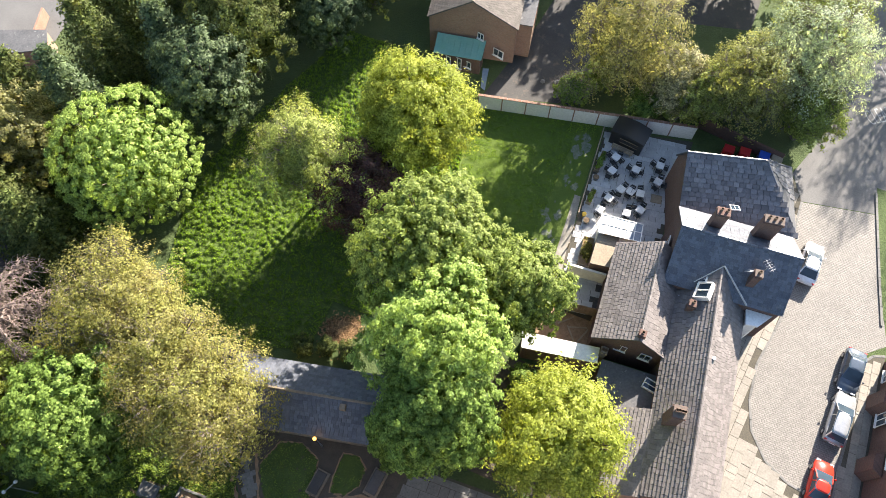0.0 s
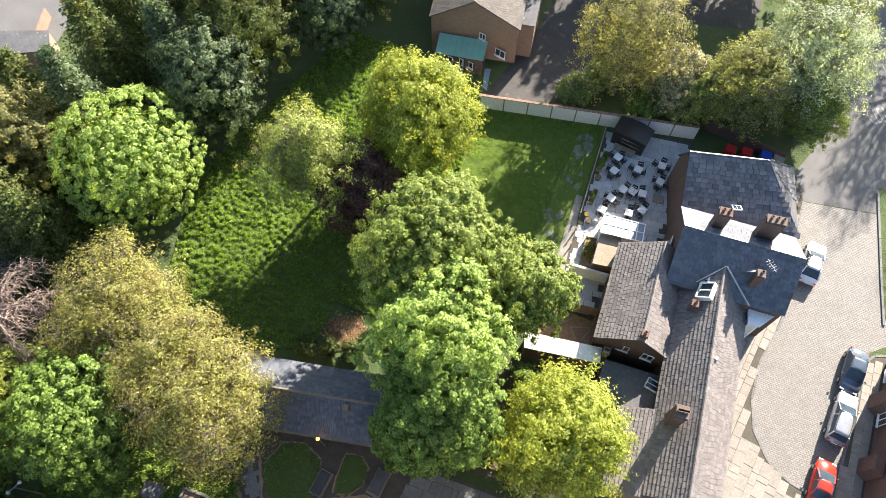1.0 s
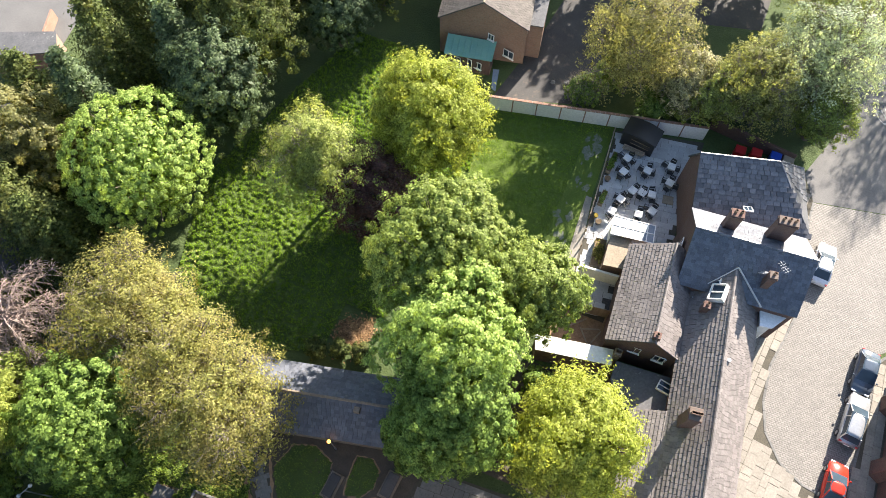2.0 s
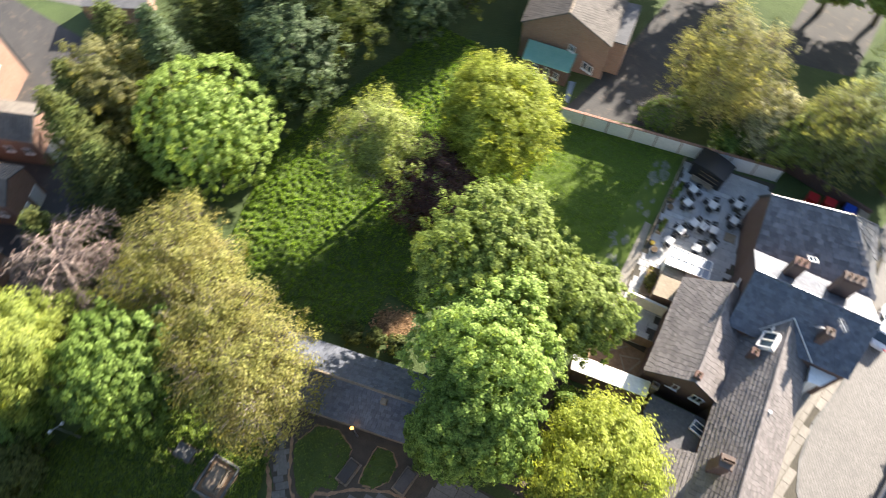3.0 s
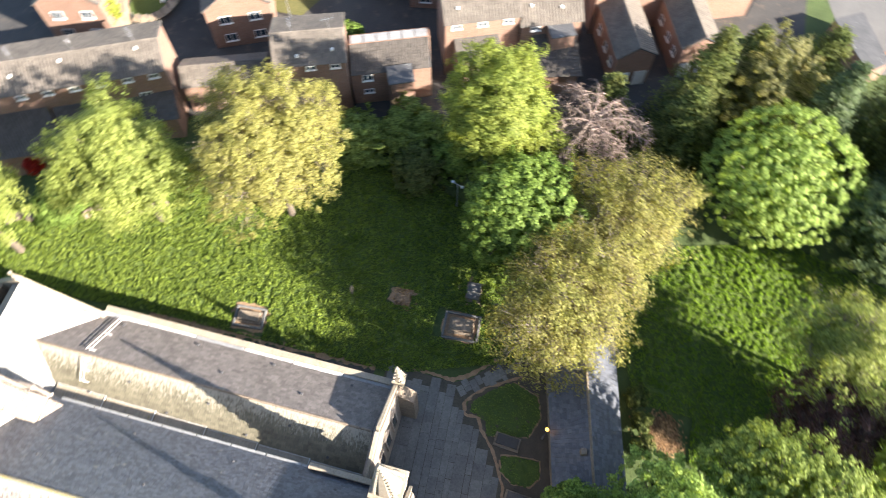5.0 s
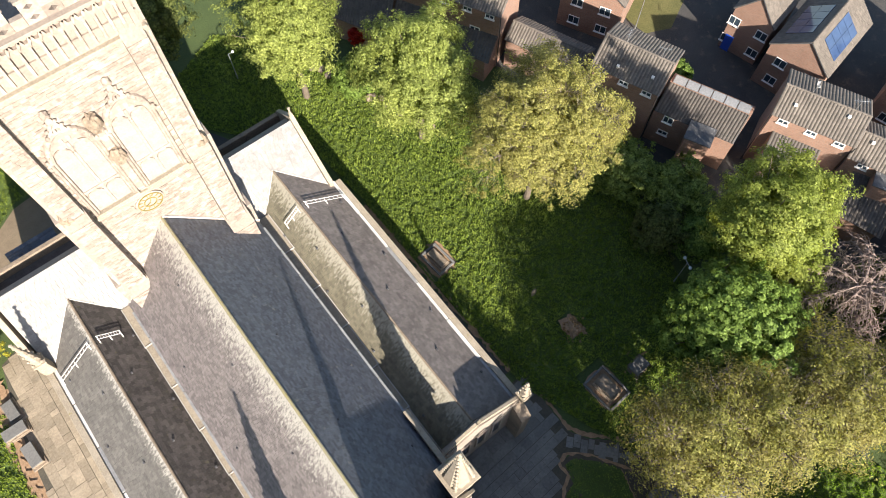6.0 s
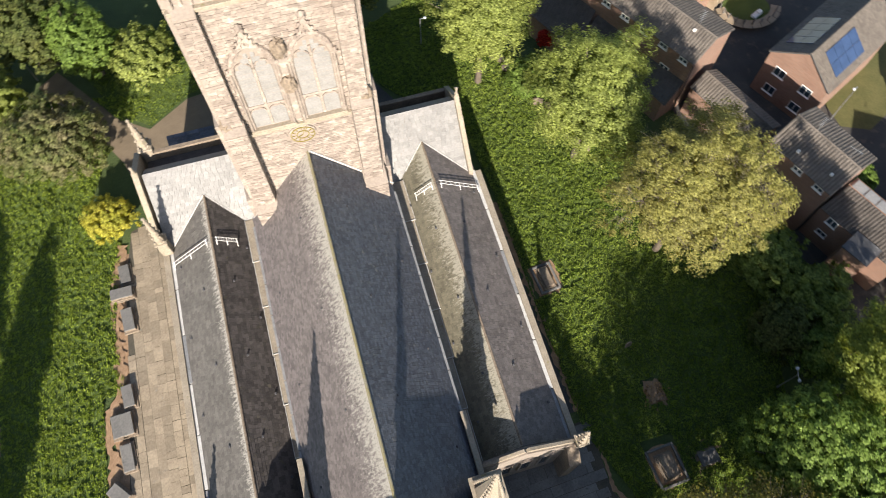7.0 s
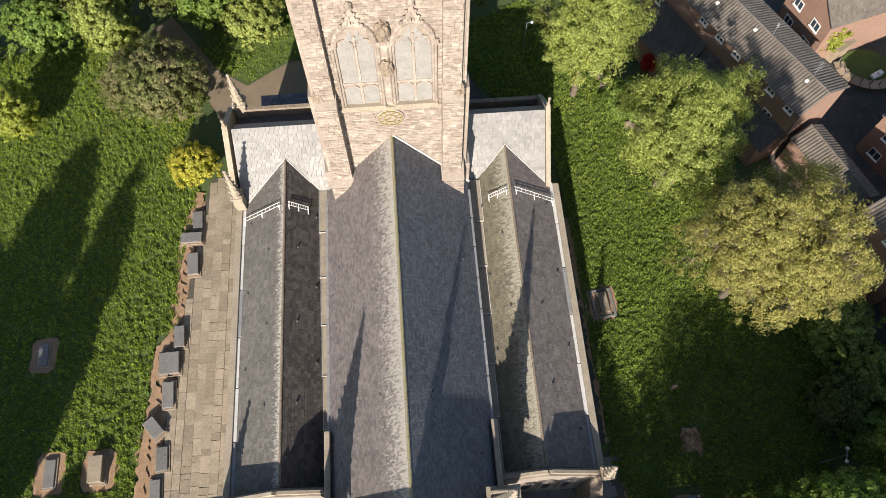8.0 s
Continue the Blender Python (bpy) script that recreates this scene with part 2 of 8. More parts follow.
    white=plain("white_paint", (0.78, 0.77, 0.74), 0.5),
    render_wall=surface("white_render", (0.62, 0.60, 0.55), (0.78, 0.76, 0.71), 0.8, 9, 0.9, 0.2, third=(0.45, 0.42, 0.36)),
    glass=glassy("window_glass"),
    solar=glassy("solar_cell", (0.02, 0.035, 0.075)),
    black=plain("black_paint", (0.018, 0.018, 0.02), 0.45),
    dark=plain("dark_rubber", (0.03, 0.03, 0.032), 0.8),
    steel=plain("galvanised_steel", (0.42, 0.43, 0.44), 0.4, 0.7),
    pot=surface("terracotta", (0.13, 0.088, 0.066), (0.21, 0.145, 0.108), 2, 8, 0.9, 0.3, vary=0.15),
    wood=surface("weathered_timber", (0.22, 0.17, 0.115), (0.33, 0.265, 0.19), 1.5, 10, 0.85, 0.3, vary=0.15),
    bark=surface("bark", (0.085, 0.068, 0.05), (0.16, 0.13, 0.10), 2.5, 6, 0.95, 0.7),
    louvre=surface("bleached_louvre", (0.17, 0.165, 0.155), (0.25, 0.243, 0.232), 1.5, 8, 0.9, 0.3, third=(0.14, 0.132, 0.12)),
    gilt=plain("gilding", (0.27, 0.22, 0.07), 0.45, 0.35),
    dry_lawn=surface("dry_lawn", (0.070, 0.074, 0.022), (0.125, 0.115, 0.042), 0.6, 9, 0.95, 0.5, third=(0.06, 0.08, 0.02)),
    bald=surface("thin_turf", (0.055, 0.085, 0.022), (0.20, 0.20, 0.175), 2.2, 6, 0.95, 0.4),
    faded=plain("faded_road_paint", (0.36, 0.36, 0.35), 0.8),
    poly=plain("polycarbonate", (0.17, 0.205, 0.26), 0.6),
    table=plain("pale_tabletop", (0.62, 0.62, 0.62), 0.5),
    yellow=plain("yellow_plastic", (0.65, 0.42, 0.02), 0.5),
    red=plain("red_plastic", (0.45, 0.02, 0.025), 0.4),
    blue=plain("blue_plastic", (0.02, 0.07, 0.40), 0.4),
    lamp_glass=plain("lamp_glass", (0.6, 0.62, 0.65), 0.1),
    paint_white=plain("white_car_paint", (0.72, 0.73, 0.74), 0.25),
    paint_slate=plain("slate_car_paint", (0.10, 0.125, 0.16), 0.22, 0.3),
    paint_silver=plain("silver_car_paint", (0.42, 0.43, 0.44), 0.25, 0.5),
    paint_red=plain("red_car_paint", (0.50, 0.035, 0.02), 0.25),
    copper_green=surface("verdigris", (0.16, 0.34, 0.27), (0.25, 0.42, 0.34), 1.0, 9, 0.7, 0.2),
    bulb=plain("sodium_bulb", (1.0, 0.42, 0.06), 0.4, 0.0, 1.6),
    branch=surface("pale_branch", (0.15, 0.125, 0.10), (0.25, 0.21, 0.165), 2.5, 6, 0.9, 0.4),
    twig=surface("bare_twig", (0.20, 0.155, 0.135), (0.31, 0.24, 0.205), 2.5, 6, 0.9, 0.4),
)


def streak_from_ridge(m, ridge_x, reach, pale):
    """Pale lichen that runs down from the ridge in broken streaks across the slates."""
    n, l = m.node_tree.nodes, m.node_tree.links
    p = n["Principled BSDF"]
    old = p.inputs["Base Color"].links[0].from_socket
    at = n.new("ShaderNodeNewGeometry").outputs["Position"]
    sep = n.new("ShaderNodeSeparateXYZ")
    l.new(at, sep.inputs[0])
    off = n.new("ShaderNodeMath")
    off.operation = "SUBTRACT"
    off.inputs[1].default_value = ridge_x
    l.new(sep.outputs["X"], off.inputs[0])
    ab = n.new("ShaderNodeMath")
    ab.operation = "ABSOLUTE"
    l.new(off.outputs[0], ab.inputs[0])
    near = ramp(n, l, ab.outputs[0], reach, 0.0)
    sc = n.new("ShaderNodeVectorMath")
    sc.operation = "MULTIPLY"
    sc.inputs[1].default_value = (2.0, 4.6, 2.0)
    l.new(at, sc.inputs[0])
    speck = noise_node(n, l, sc.outputs[0], 1.3, 6.0, 0.75)
    add = n.new("ShaderNodeMath")
    add.operation = "MULTIPLY_ADD"
    add.inputs[1].default_value = 0.34
    l.new(near, add.inputs[0])
    l.new(speck, add.inputs[2])
    l.new(mix(n, l, ramp(n, l, add.outputs[0], 0.66, 0.80), old, pale), p.inputs["Base Color"])
    return m


for key in ("nave_slate", "nave_slate_joined"):
    M[key] = streak_from_ridge(surface(key, (0.118, 0.103, 0.100), (0.180, 0.158, 0.150), 0.8, 12, 0.55, 0.25, vary=0.24, per="island" if "joined" in key else "object"), -0.55, 2.6, (0.36, 0.34, 0.30))
for key in ("aisle_slate", "aisle_slate_joined"):
    M[key] = streak_from_ridge(surface(key, (0.115, 0.105, 0.075), (0.175, 0.160, 0.115), 0.8, 10, 0.7, 0.2, vary=0.2, per="island" if "joined" in key else "object"), 8.6, 2.2, (0.33, 0.31, 0.25))
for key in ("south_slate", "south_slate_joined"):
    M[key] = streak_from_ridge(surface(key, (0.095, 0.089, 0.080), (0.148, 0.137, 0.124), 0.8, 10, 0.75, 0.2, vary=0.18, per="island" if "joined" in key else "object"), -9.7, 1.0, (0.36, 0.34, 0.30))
for key in ("slate_front", "slate_front_joined"):
    M[key] = surface(key, (0.088, 0.089, 0.098), (0.150, 0.149, 0.155), 0.8, 10, 0.5, 0.2, vary=0.36, per="island" if "joined" in key else "object", third=(0.19, 0.178, 0.16))
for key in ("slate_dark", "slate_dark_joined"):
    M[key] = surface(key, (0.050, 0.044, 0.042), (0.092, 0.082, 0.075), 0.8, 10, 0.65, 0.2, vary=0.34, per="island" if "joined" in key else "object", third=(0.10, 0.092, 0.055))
# Copy of the pantile, a third darker to stand in for shade.
for key in ("pantile_shaded", "pantile_shaded_joined"):
    M[key] = surface(key, (0.062, 0.054, 0.048), (0.098, 0.086, 0.075), 0.7, 10, 0.8, 0.25, vary=0.16, per="island" if "joined" in key else "object")
LEAF = dict(
    chestnut=leafy("chestnut_leaf", (0.157, 0.238, 0.054), (0.312, 0.390, 0.118), 0.42, (0.220, 0.306, 0.074)),
    lime=leafy("fresh_green_leaf", (0.195, 0.235, 0.058), (0.290, 0.328, 0.098), 0.4, (0.165, 0.206, 0.052)),
    spring=leafy("spring_green_leaf", (0.175, 0.215, 0.045), (0.265, 0.30, 0.075), 0.45, (0.14, 0.19, 0.04)),
    yellow=leafy("yellow_green_leaf", (0.225, 0.262, 0.042), (0.335, 0.366, 0.085), 0.5, (0.195, 0.242, 0.042)),
    copper=leafy("copper_leaf", (0.070, 0.036, 0.034), (0.120, 0.062, 0.054), 0.3),
    green=leafy("sycamore_leaf", (0.138, 0.186, 0.044), (0.238, 0.288, 0.082), 0.42, (0.135, 0.180, 0.042)),
    rich=leafy("rich_green_leaf", (0.110, 0.172, 0.034), (0.182, 0.255, 0.060), 0.38, (0.098, 0.158, 0.034)),
    olive=leafy("olive_leaf", (0.165, 0.176, 0.048), (0.262, 0.262, 0.082), 0.48, (0.205, 0.172, 0.072)),
    hedge=leafy("hedgerow_leaf", (0.175, 0.200, 0.072), (0.270, 0.290, 0.118), 0.58, (0.225, 0.222, 0.105)),
    gold=leafy("golden_leaf", (0.198, 0.202, 0.060), (0.285, 0.278, 0.090), 0.42, (0.208, 0.192, 0.068)),
    dark=leafy("evergreen_leaf", (0.056, 0.078, 0.026), (0.118, 0.148, 0.046), 0.35, (0.115, 0.115, 0.036), gloss=0.1),
    grey=leafy("grey_green_leaf", (0.066, 0.100, 0.045), (0.125, 0.165, 0.080), 0.3),
    silver=leafy("silvery_leaf", (0.30, 0.36, 0.29), (0.43, 0.49, 0.40), 0.55, (0.18, 0.22, 0.13)),
    cream=leafy("cream_blossom_leaf", (0.26, 0.26, 0.15), (0.42, 0.40, 0.28), 0.5, (0.17, 0.20, 0.08)),
    drab=leafy("drab_leaf", (0.190, 0.190, 0.092), (0.285, 0.275, 0.140), 0.58, (0.17, 0.185, 0.075)),
    blossom=leafy("blossom_and_dark_leaf", (0.070, 0.096, 0.028), (0.150, 0.172, 0.056), 0.34, (0.25, 0.20, 0.13)),
    red=leafy("red_maple_leaf", (0.30, 0.02, 0.02), (0.45, 0.04, 0.03), 0.4),
    forsythia=leafy("golden_shrub_leaf", (0.31, 0.295, 0.045), (0.45, 0.425, 0.075), 0.4, (0.22, 0.25, 0.04)),
)


# ---- building blocks ----
def thing(name, label, category="", group="", kind="", at=(0, 0, 0)):
    ob = new(name)
    ob.empty_display_size = 0.2
    ob.location = at
    return tagged(ob, label, category, group, kind)


def mesh_of(bm, material, name):
    me = bpy.data.meshes.new(name)
    bm.normal_update()
    bm.to_mesh(me)
    bm.free()
    me.materials.append(material)
    return me


def part(name, bm, material, parent=None, label="", kind=""):
    """A bmesh as one mesh object under a thing or part; its coordinates are the parent's."""
    ob = new(name, mesh_of(bm, material, name))
    ob.parent = parent
    return tagged(ob, label, "", "", kind)


def structure(name, bm, material, label, category):
    return tagged(new(name, mesh_of(bm, material, name)), label, category, "", "structure")


def B():
    return bmesh.new()


def box(bm, c, s, turn=0.0, bevel=0.0, m=None):
    """A box of size s about c, turned about z by degrees, with optional bevel."""
    mat4 = (m or Matrix()) @ pose(*c, 0, 0, turn) @ Matrix.Diagonal((*s, 1))
    r = bmesh.ops.create_cube(bm, size=1.0, matrix=mat4)
    if bevel:
        edges = list({e for v in r["verts"] for e in v.link_edges})
        bmesh.ops.bevel(bm, geom=edges, offset=bevel, segments=1, affect="EDGES")
    return bm


def beam(bm, a, b, w, h):
    """A square bar from a to b."""
    a, b = Vector(a), Vector(b)
    d = b - a
    m = Matrix.Translation((a + b) / 2) @ d.to_track_quat("Z", "X").to_matrix().to_4x4() @ Matrix.Diagonal((w, h, d.length, 1))
    bmesh.ops.create_cube(bm, size=1.0, matrix=m)
    return bm


def rod(bm, a, b, r0, r1=None, seg=8):
    a, b = Vector(a), Vector(b)
    d = b - a
    m = Matrix.Translation((a + b) / 2) @ d.to_track_quat("Z", "X").to_matrix().to_4x4()
    bmesh.ops.create_cone(bm, cap_ends=True, segments=seg, radius1=r0, radius2=r0 if r1 is None else r1, depth=d.length, matrix=m)
    return bm


def prism(bm, outline, z0, z1):
    """An upright prism over a plan outline; z1 may be one height or one per corner."""
    tops = z1 if isinstance(z1, (list, tuple)) else [z1] * len(outline)
    lo = [bm.verts.new((x, y, z0)) for x, y in outline]
    hi = [bm.verts.new((x, y, z)) for (x, y), z in zip(outline, tops)]
    k = len(outline)
    bm.faces.new(list(reversed(lo)))
    bm.faces.new(hi)
    for i in range(k):
        bm.faces.new((lo[i], lo[(i + 1) % k], hi[(i + 1) % k], hi[i]))
    bmesh.ops.recalc_face_normals(bm, faces=bm.faces)
    return bm


def plate(bm, corners, thick):
    """A flat plate with four or more corners given in space, thick downwards along its normal."""
    vs = [Vector(c) for c in corners]
    nrm = (vs[1] - vs[0]).cross(vs[2] - vs[0]).normalized()
    if nrm.z < 0:
        nrm = -nrm
    top = [bm.verts.new(v) for v in vs]
    low = [bm.verts.new(v - nrm * thick) for v in vs]
    k = len(vs)
    bm.faces.new(top)
    bm.faces.new(list(reversed(low)))
    for i in range(k):
        bm.faces.new((top[i], low[i], low[(i + 1) % k], top[(i + 1) % k]))
    bmesh.ops.recalc_face_normals(bm, faces=bm.faces)
    return bm


def inside(pt, poly):
    x, y = pt
    ins, j = False, len(poly) - 1
    for i in range(len(poly)):
        (xi, yi), (xj, yj) = poly[i], poly[j]
        if (yi > y) != (yj > y) and x < (xj - xi) * (y - yi) / (yj - yi) + xi:
            ins = not ins
        j = i
    return ins


def joined(name, verts, faces, material, parent=None, label="", kind="stuff"):
    me = bpy.data.meshes.new(name)
    me.from_pydata(verts, [], faces)
    me.materials.append(material)
    ob = new(name, me)
    ob.parent = parent
    return tagged(ob, label, "", "", kind)


SLATE_FACES = [(0, 1, 2, 3), (0, 4, 5, 1), (1, 5, 6, 2), (2, 6, 7, 3), (3, 7, 4, 0)]
shared = {}


def chip(key, w, h, t, material, crown=0.0):
    """One shared mesh for alike slates, tiles or flags: lies in its xy plane, top at z = t. crown arches it across."""
    k = (key, round(w, 3), round(h, 3), round(t, 3), material.name)
    if k not in shared:
        bm = B()
        b = min(0.005, 0.1 * min(w, h))
        lo = [(-w / 2, -h / 2), (w / 2, -h / 2), (w / 2, h / 2), (-w / 2, h / 2)]
        if crown:
            cols = [(-0.5, 0.0), (-0.25, 0.75), (0.0, 1.0), (0.25, 0.75), (0.5, 0.0)]
            rows = [[bm.verts.new((x * w, y * h / 2, t + crown * z)) for x, z in cols] for y in (-1, 1)]
            base = [[bm.verts.new((x * w, y * h / 2, 0)) for x in (-0.5, 0.5)] for y in (-1, 1)]
            for i in range(4):
                bm.faces.new((rows[0][i], rows[0][i + 1], rows[1][i + 1], rows[1][i]))
            bm.faces.new([*rows[0], base[0][1], base[0][0]])
        else:
            low = [bm.verts.new((x, y, 0)) for x, y in lo]
            top = [bm.verts.new((x - math.copysign(b, x), y - math.copysign(b, y), t)) for x, y in lo]
            bm.faces.new(top)
            for i in range(4):
                bm.faces.new((low[i], low[(i + 1) % 4], top[(i + 1) % 4], top[i]))
        bmesh.ops.recalc_face_normals(bm, faces=bm.faces)
        shared[k] = mesh_of(bm, material, key)
    return shared[k]


def ridge_tiles(parent, p, q, radius, material, every=0.45):
    """Half-round ridge tiles from p to q, each an object on one shared mesh."""
    p, q = Vector(p), Vector(q)
    n = max(1, round((q - p).length / every))
    ln = (q - p).length / n
    k = ("ridge_tile", round(ln, 3), radius, material.name)
    if k not in shared:
        bm = B()
        rod(bm, (0, 0, -ln * 0.48), (0, 0, ln * 0.48), radius, radius * 0.9, 7)
        shared[k] = mesh_of(bm, material, "ridge_tile")
    turn = (q - p).to_track_quat("Z", "X").to_matrix().to_4x4()
    for i in range(n):
        ob = new("ridge_tile", shared[k])
        ob.parent = parent
        ob.matrix_basis = Matrix.Translation(p.lerp(q, (i + 0.5) / n)) @ turn


def tiled(parent, key, a, u, v, mats, size=(0.36, 0.28), thick=0.03, pieces=0, near=None, crown=0.0, keep=None, bond=0.5, rng=None, slip=0.3):
    """Courses of slates over a slope: a is its top corner, u runs along the ridge, v down the slope. The pieces nearest to `near` are objects, the rest one joined part."""
    rng = rng or random.Random(len(key) + int(abs(a[0]) * 10))
    a, u, v = Vector(a), Vector(u), Vector(v)
    lu, lv = u.length, v.length
    un, vn = u / lu, v / lv
    nn = un.cross(vn)
    if nn.z < 0:
        nn = -nn
    nv, w0 = max(1, round(lv / size[1])), size[0]
    ch = lv / nv
    spots = []
    for r in range(nv):
        x = -(bond * w0 if r % 2 else 0.0) - rng.random() * slip * 0.1
        while x < lu:
            w = w0 * (1 + slip * (rng.random() - 0.5))
            x0, x1 = max(0.0, x), min(lu, x + w)
            if x1 - x0 > 0.06:
                c = a + un * (x0 + x1) / 2 + vn * (r + 0.5) * ch
                if keep is None or keep(c):
                    spots.append((c, x1 - x0, rng.random(), rng.random()))
            x += w
    if near is not None and pieces:
        nr = Vector(near)
        spots.sort(key=lambda s: (s[0] - nr).length)
    verts, faces = [], []
    for i, (c, w, r1, r2) in enumerate(spots):
        tilt = thick * (0.9 + 0.5 * r1)
        h = ch * 1.12
        if i < pieces:
            wq = max(0.08, round((w - 0.012) / 0.04) * 0.04)
            me = chip(key, min(wq, w - 0.006), h, thick, mats[0], crown)
            turn = Matrix((un, -vn, nn)).transposed().to_4x4()
            ob = new(key, me)
            ob.parent = parent
            ob.matrix_basis = Matrix.Translation(c + nn * thick * 0.45) @ turn @ pose(0, 0, 0, -math.degrees(0.8 * tilt / h), (r2 - 0.5) * 0.8, 0)
            continue
        o = len(verts)
        e = w / 2 - min(0.016 if thick > 0.03 else 0.008, 0.04 * w)
        j = (r2 - 0.5) * (0.012 if thick > 0.03 else 0.006)
        if crown:
            lo0, hi0 = nn * (tilt + thick), nn * thick * 0.3
            for s, lift in ((1, lo0), (-1, hi0)):
                for f, z in ((-1, 0.0), (-0.5, 0.75), (0, 1.0), (0.5, 0.75), (1, 0.0)):
                    verts.append(c + un * e * f + vn * s * h / 2 + lift + nn * crown * z)
            faces += [(o + k, o + k + 1, o + k + 6, o + k + 5) for k in range(4)]
            verts += [c - un * e + vn * h / 2, c + un * e + vn * h / 2]
            faces.append((o, o + 10, o + 11, o + 4, o + 3, o + 2, o + 1))
            continue
        lo0, hi0 = nn * (tilt + thick + j), nn * (thick * 0.3)
        verts += [c - un * e + vn * h / 2 + lo0, c + un * e + vn * h / 2 + lo0, c + un * e - vn * h / 2 + hi0, c - un * e - vn * h / 2 + hi0,
                  c - un * e + vn * h / 2, c + un * e + vn * h / 2, c + un * e - vn * h / 2, c - un * e - vn * h / 2]
        faces += [tuple(o + k for k in f) for f in SLATE_FACES[:4]] + [(o + 3, o + 7, o + 4, o)]
    if faces:
        joined({"slate": "slating", "roof_tile": "tiling"}.get(key, key), verts, faces, mats[1], parent, "", "stuff")


# ---- plan-based helpers ----
built_in_place = set()


def place(name, label, category, at, group="", kind=""):
    """A thing whose parts are built in world coordinates, with its empty at its base."""
    ob = thing(name, label, category, group, kind, at)
    built_in_place.add(ob.name)
    return ob


def fixed(name, bm, material, parent, label="", kind=""):
    ob = part(name, bm, material, parent, label, kind)
    if parent is not None and parent.name in built_in_place:
        ob.matrix_parent_inverse = Matrix.Translation(-parent.location)
    return ob


def quads(name, co, material, parent=None, label="", category="", kind=""):
    """Many loose leaves or blades as one mesh: co holds the corners of each."""
    n, shape = co.shape[:2]
    me = bpy.data.meshes.new(name)
    me.vertices.add(n * shape)
    me.vertices.foreach_set("co", np.ascontiguousarray(co, dtype=np.float32).ravel())
    me.loops.add(n * shape)
    me.loops.foreach_set("vertex_index", np.arange(n * shape, dtype=np.int32))
    me.polygons.add(n)
    me.polygons.foreach_set("loop_start", np.arange(n, dtype=np.int32) * shape)
    me.polygons.foreach_set("loop_total", np.full(n, shape, dtype=np.int32))
    me.update(calc_edges=True)
    me.materials.append(material)
    ob = new(name, me)
    ob.parent = parent
    return tagged(ob, label, category, "", kind)


# ---- ground ----
bm = B()
bmesh.ops.create_grid(bm, x_segments=40, y_segments=40, size=900)
structure("ground", bm, M["grass"], "rough mown churchyard grass, patchy and damp", "grass")


def sheet(name, outline, z, material, label, category):
    bm = B()
    bm.faces.new([bm.verts.new((x, y, z)) for x, y in outline])
    bmesh.ops.recalc_face_normals(bm, faces=bm.faces)
    for f in bm.faces:
        if f.normal.z < 0:
            f.normal_flip()
    return structure(name, bm, material, label, category)


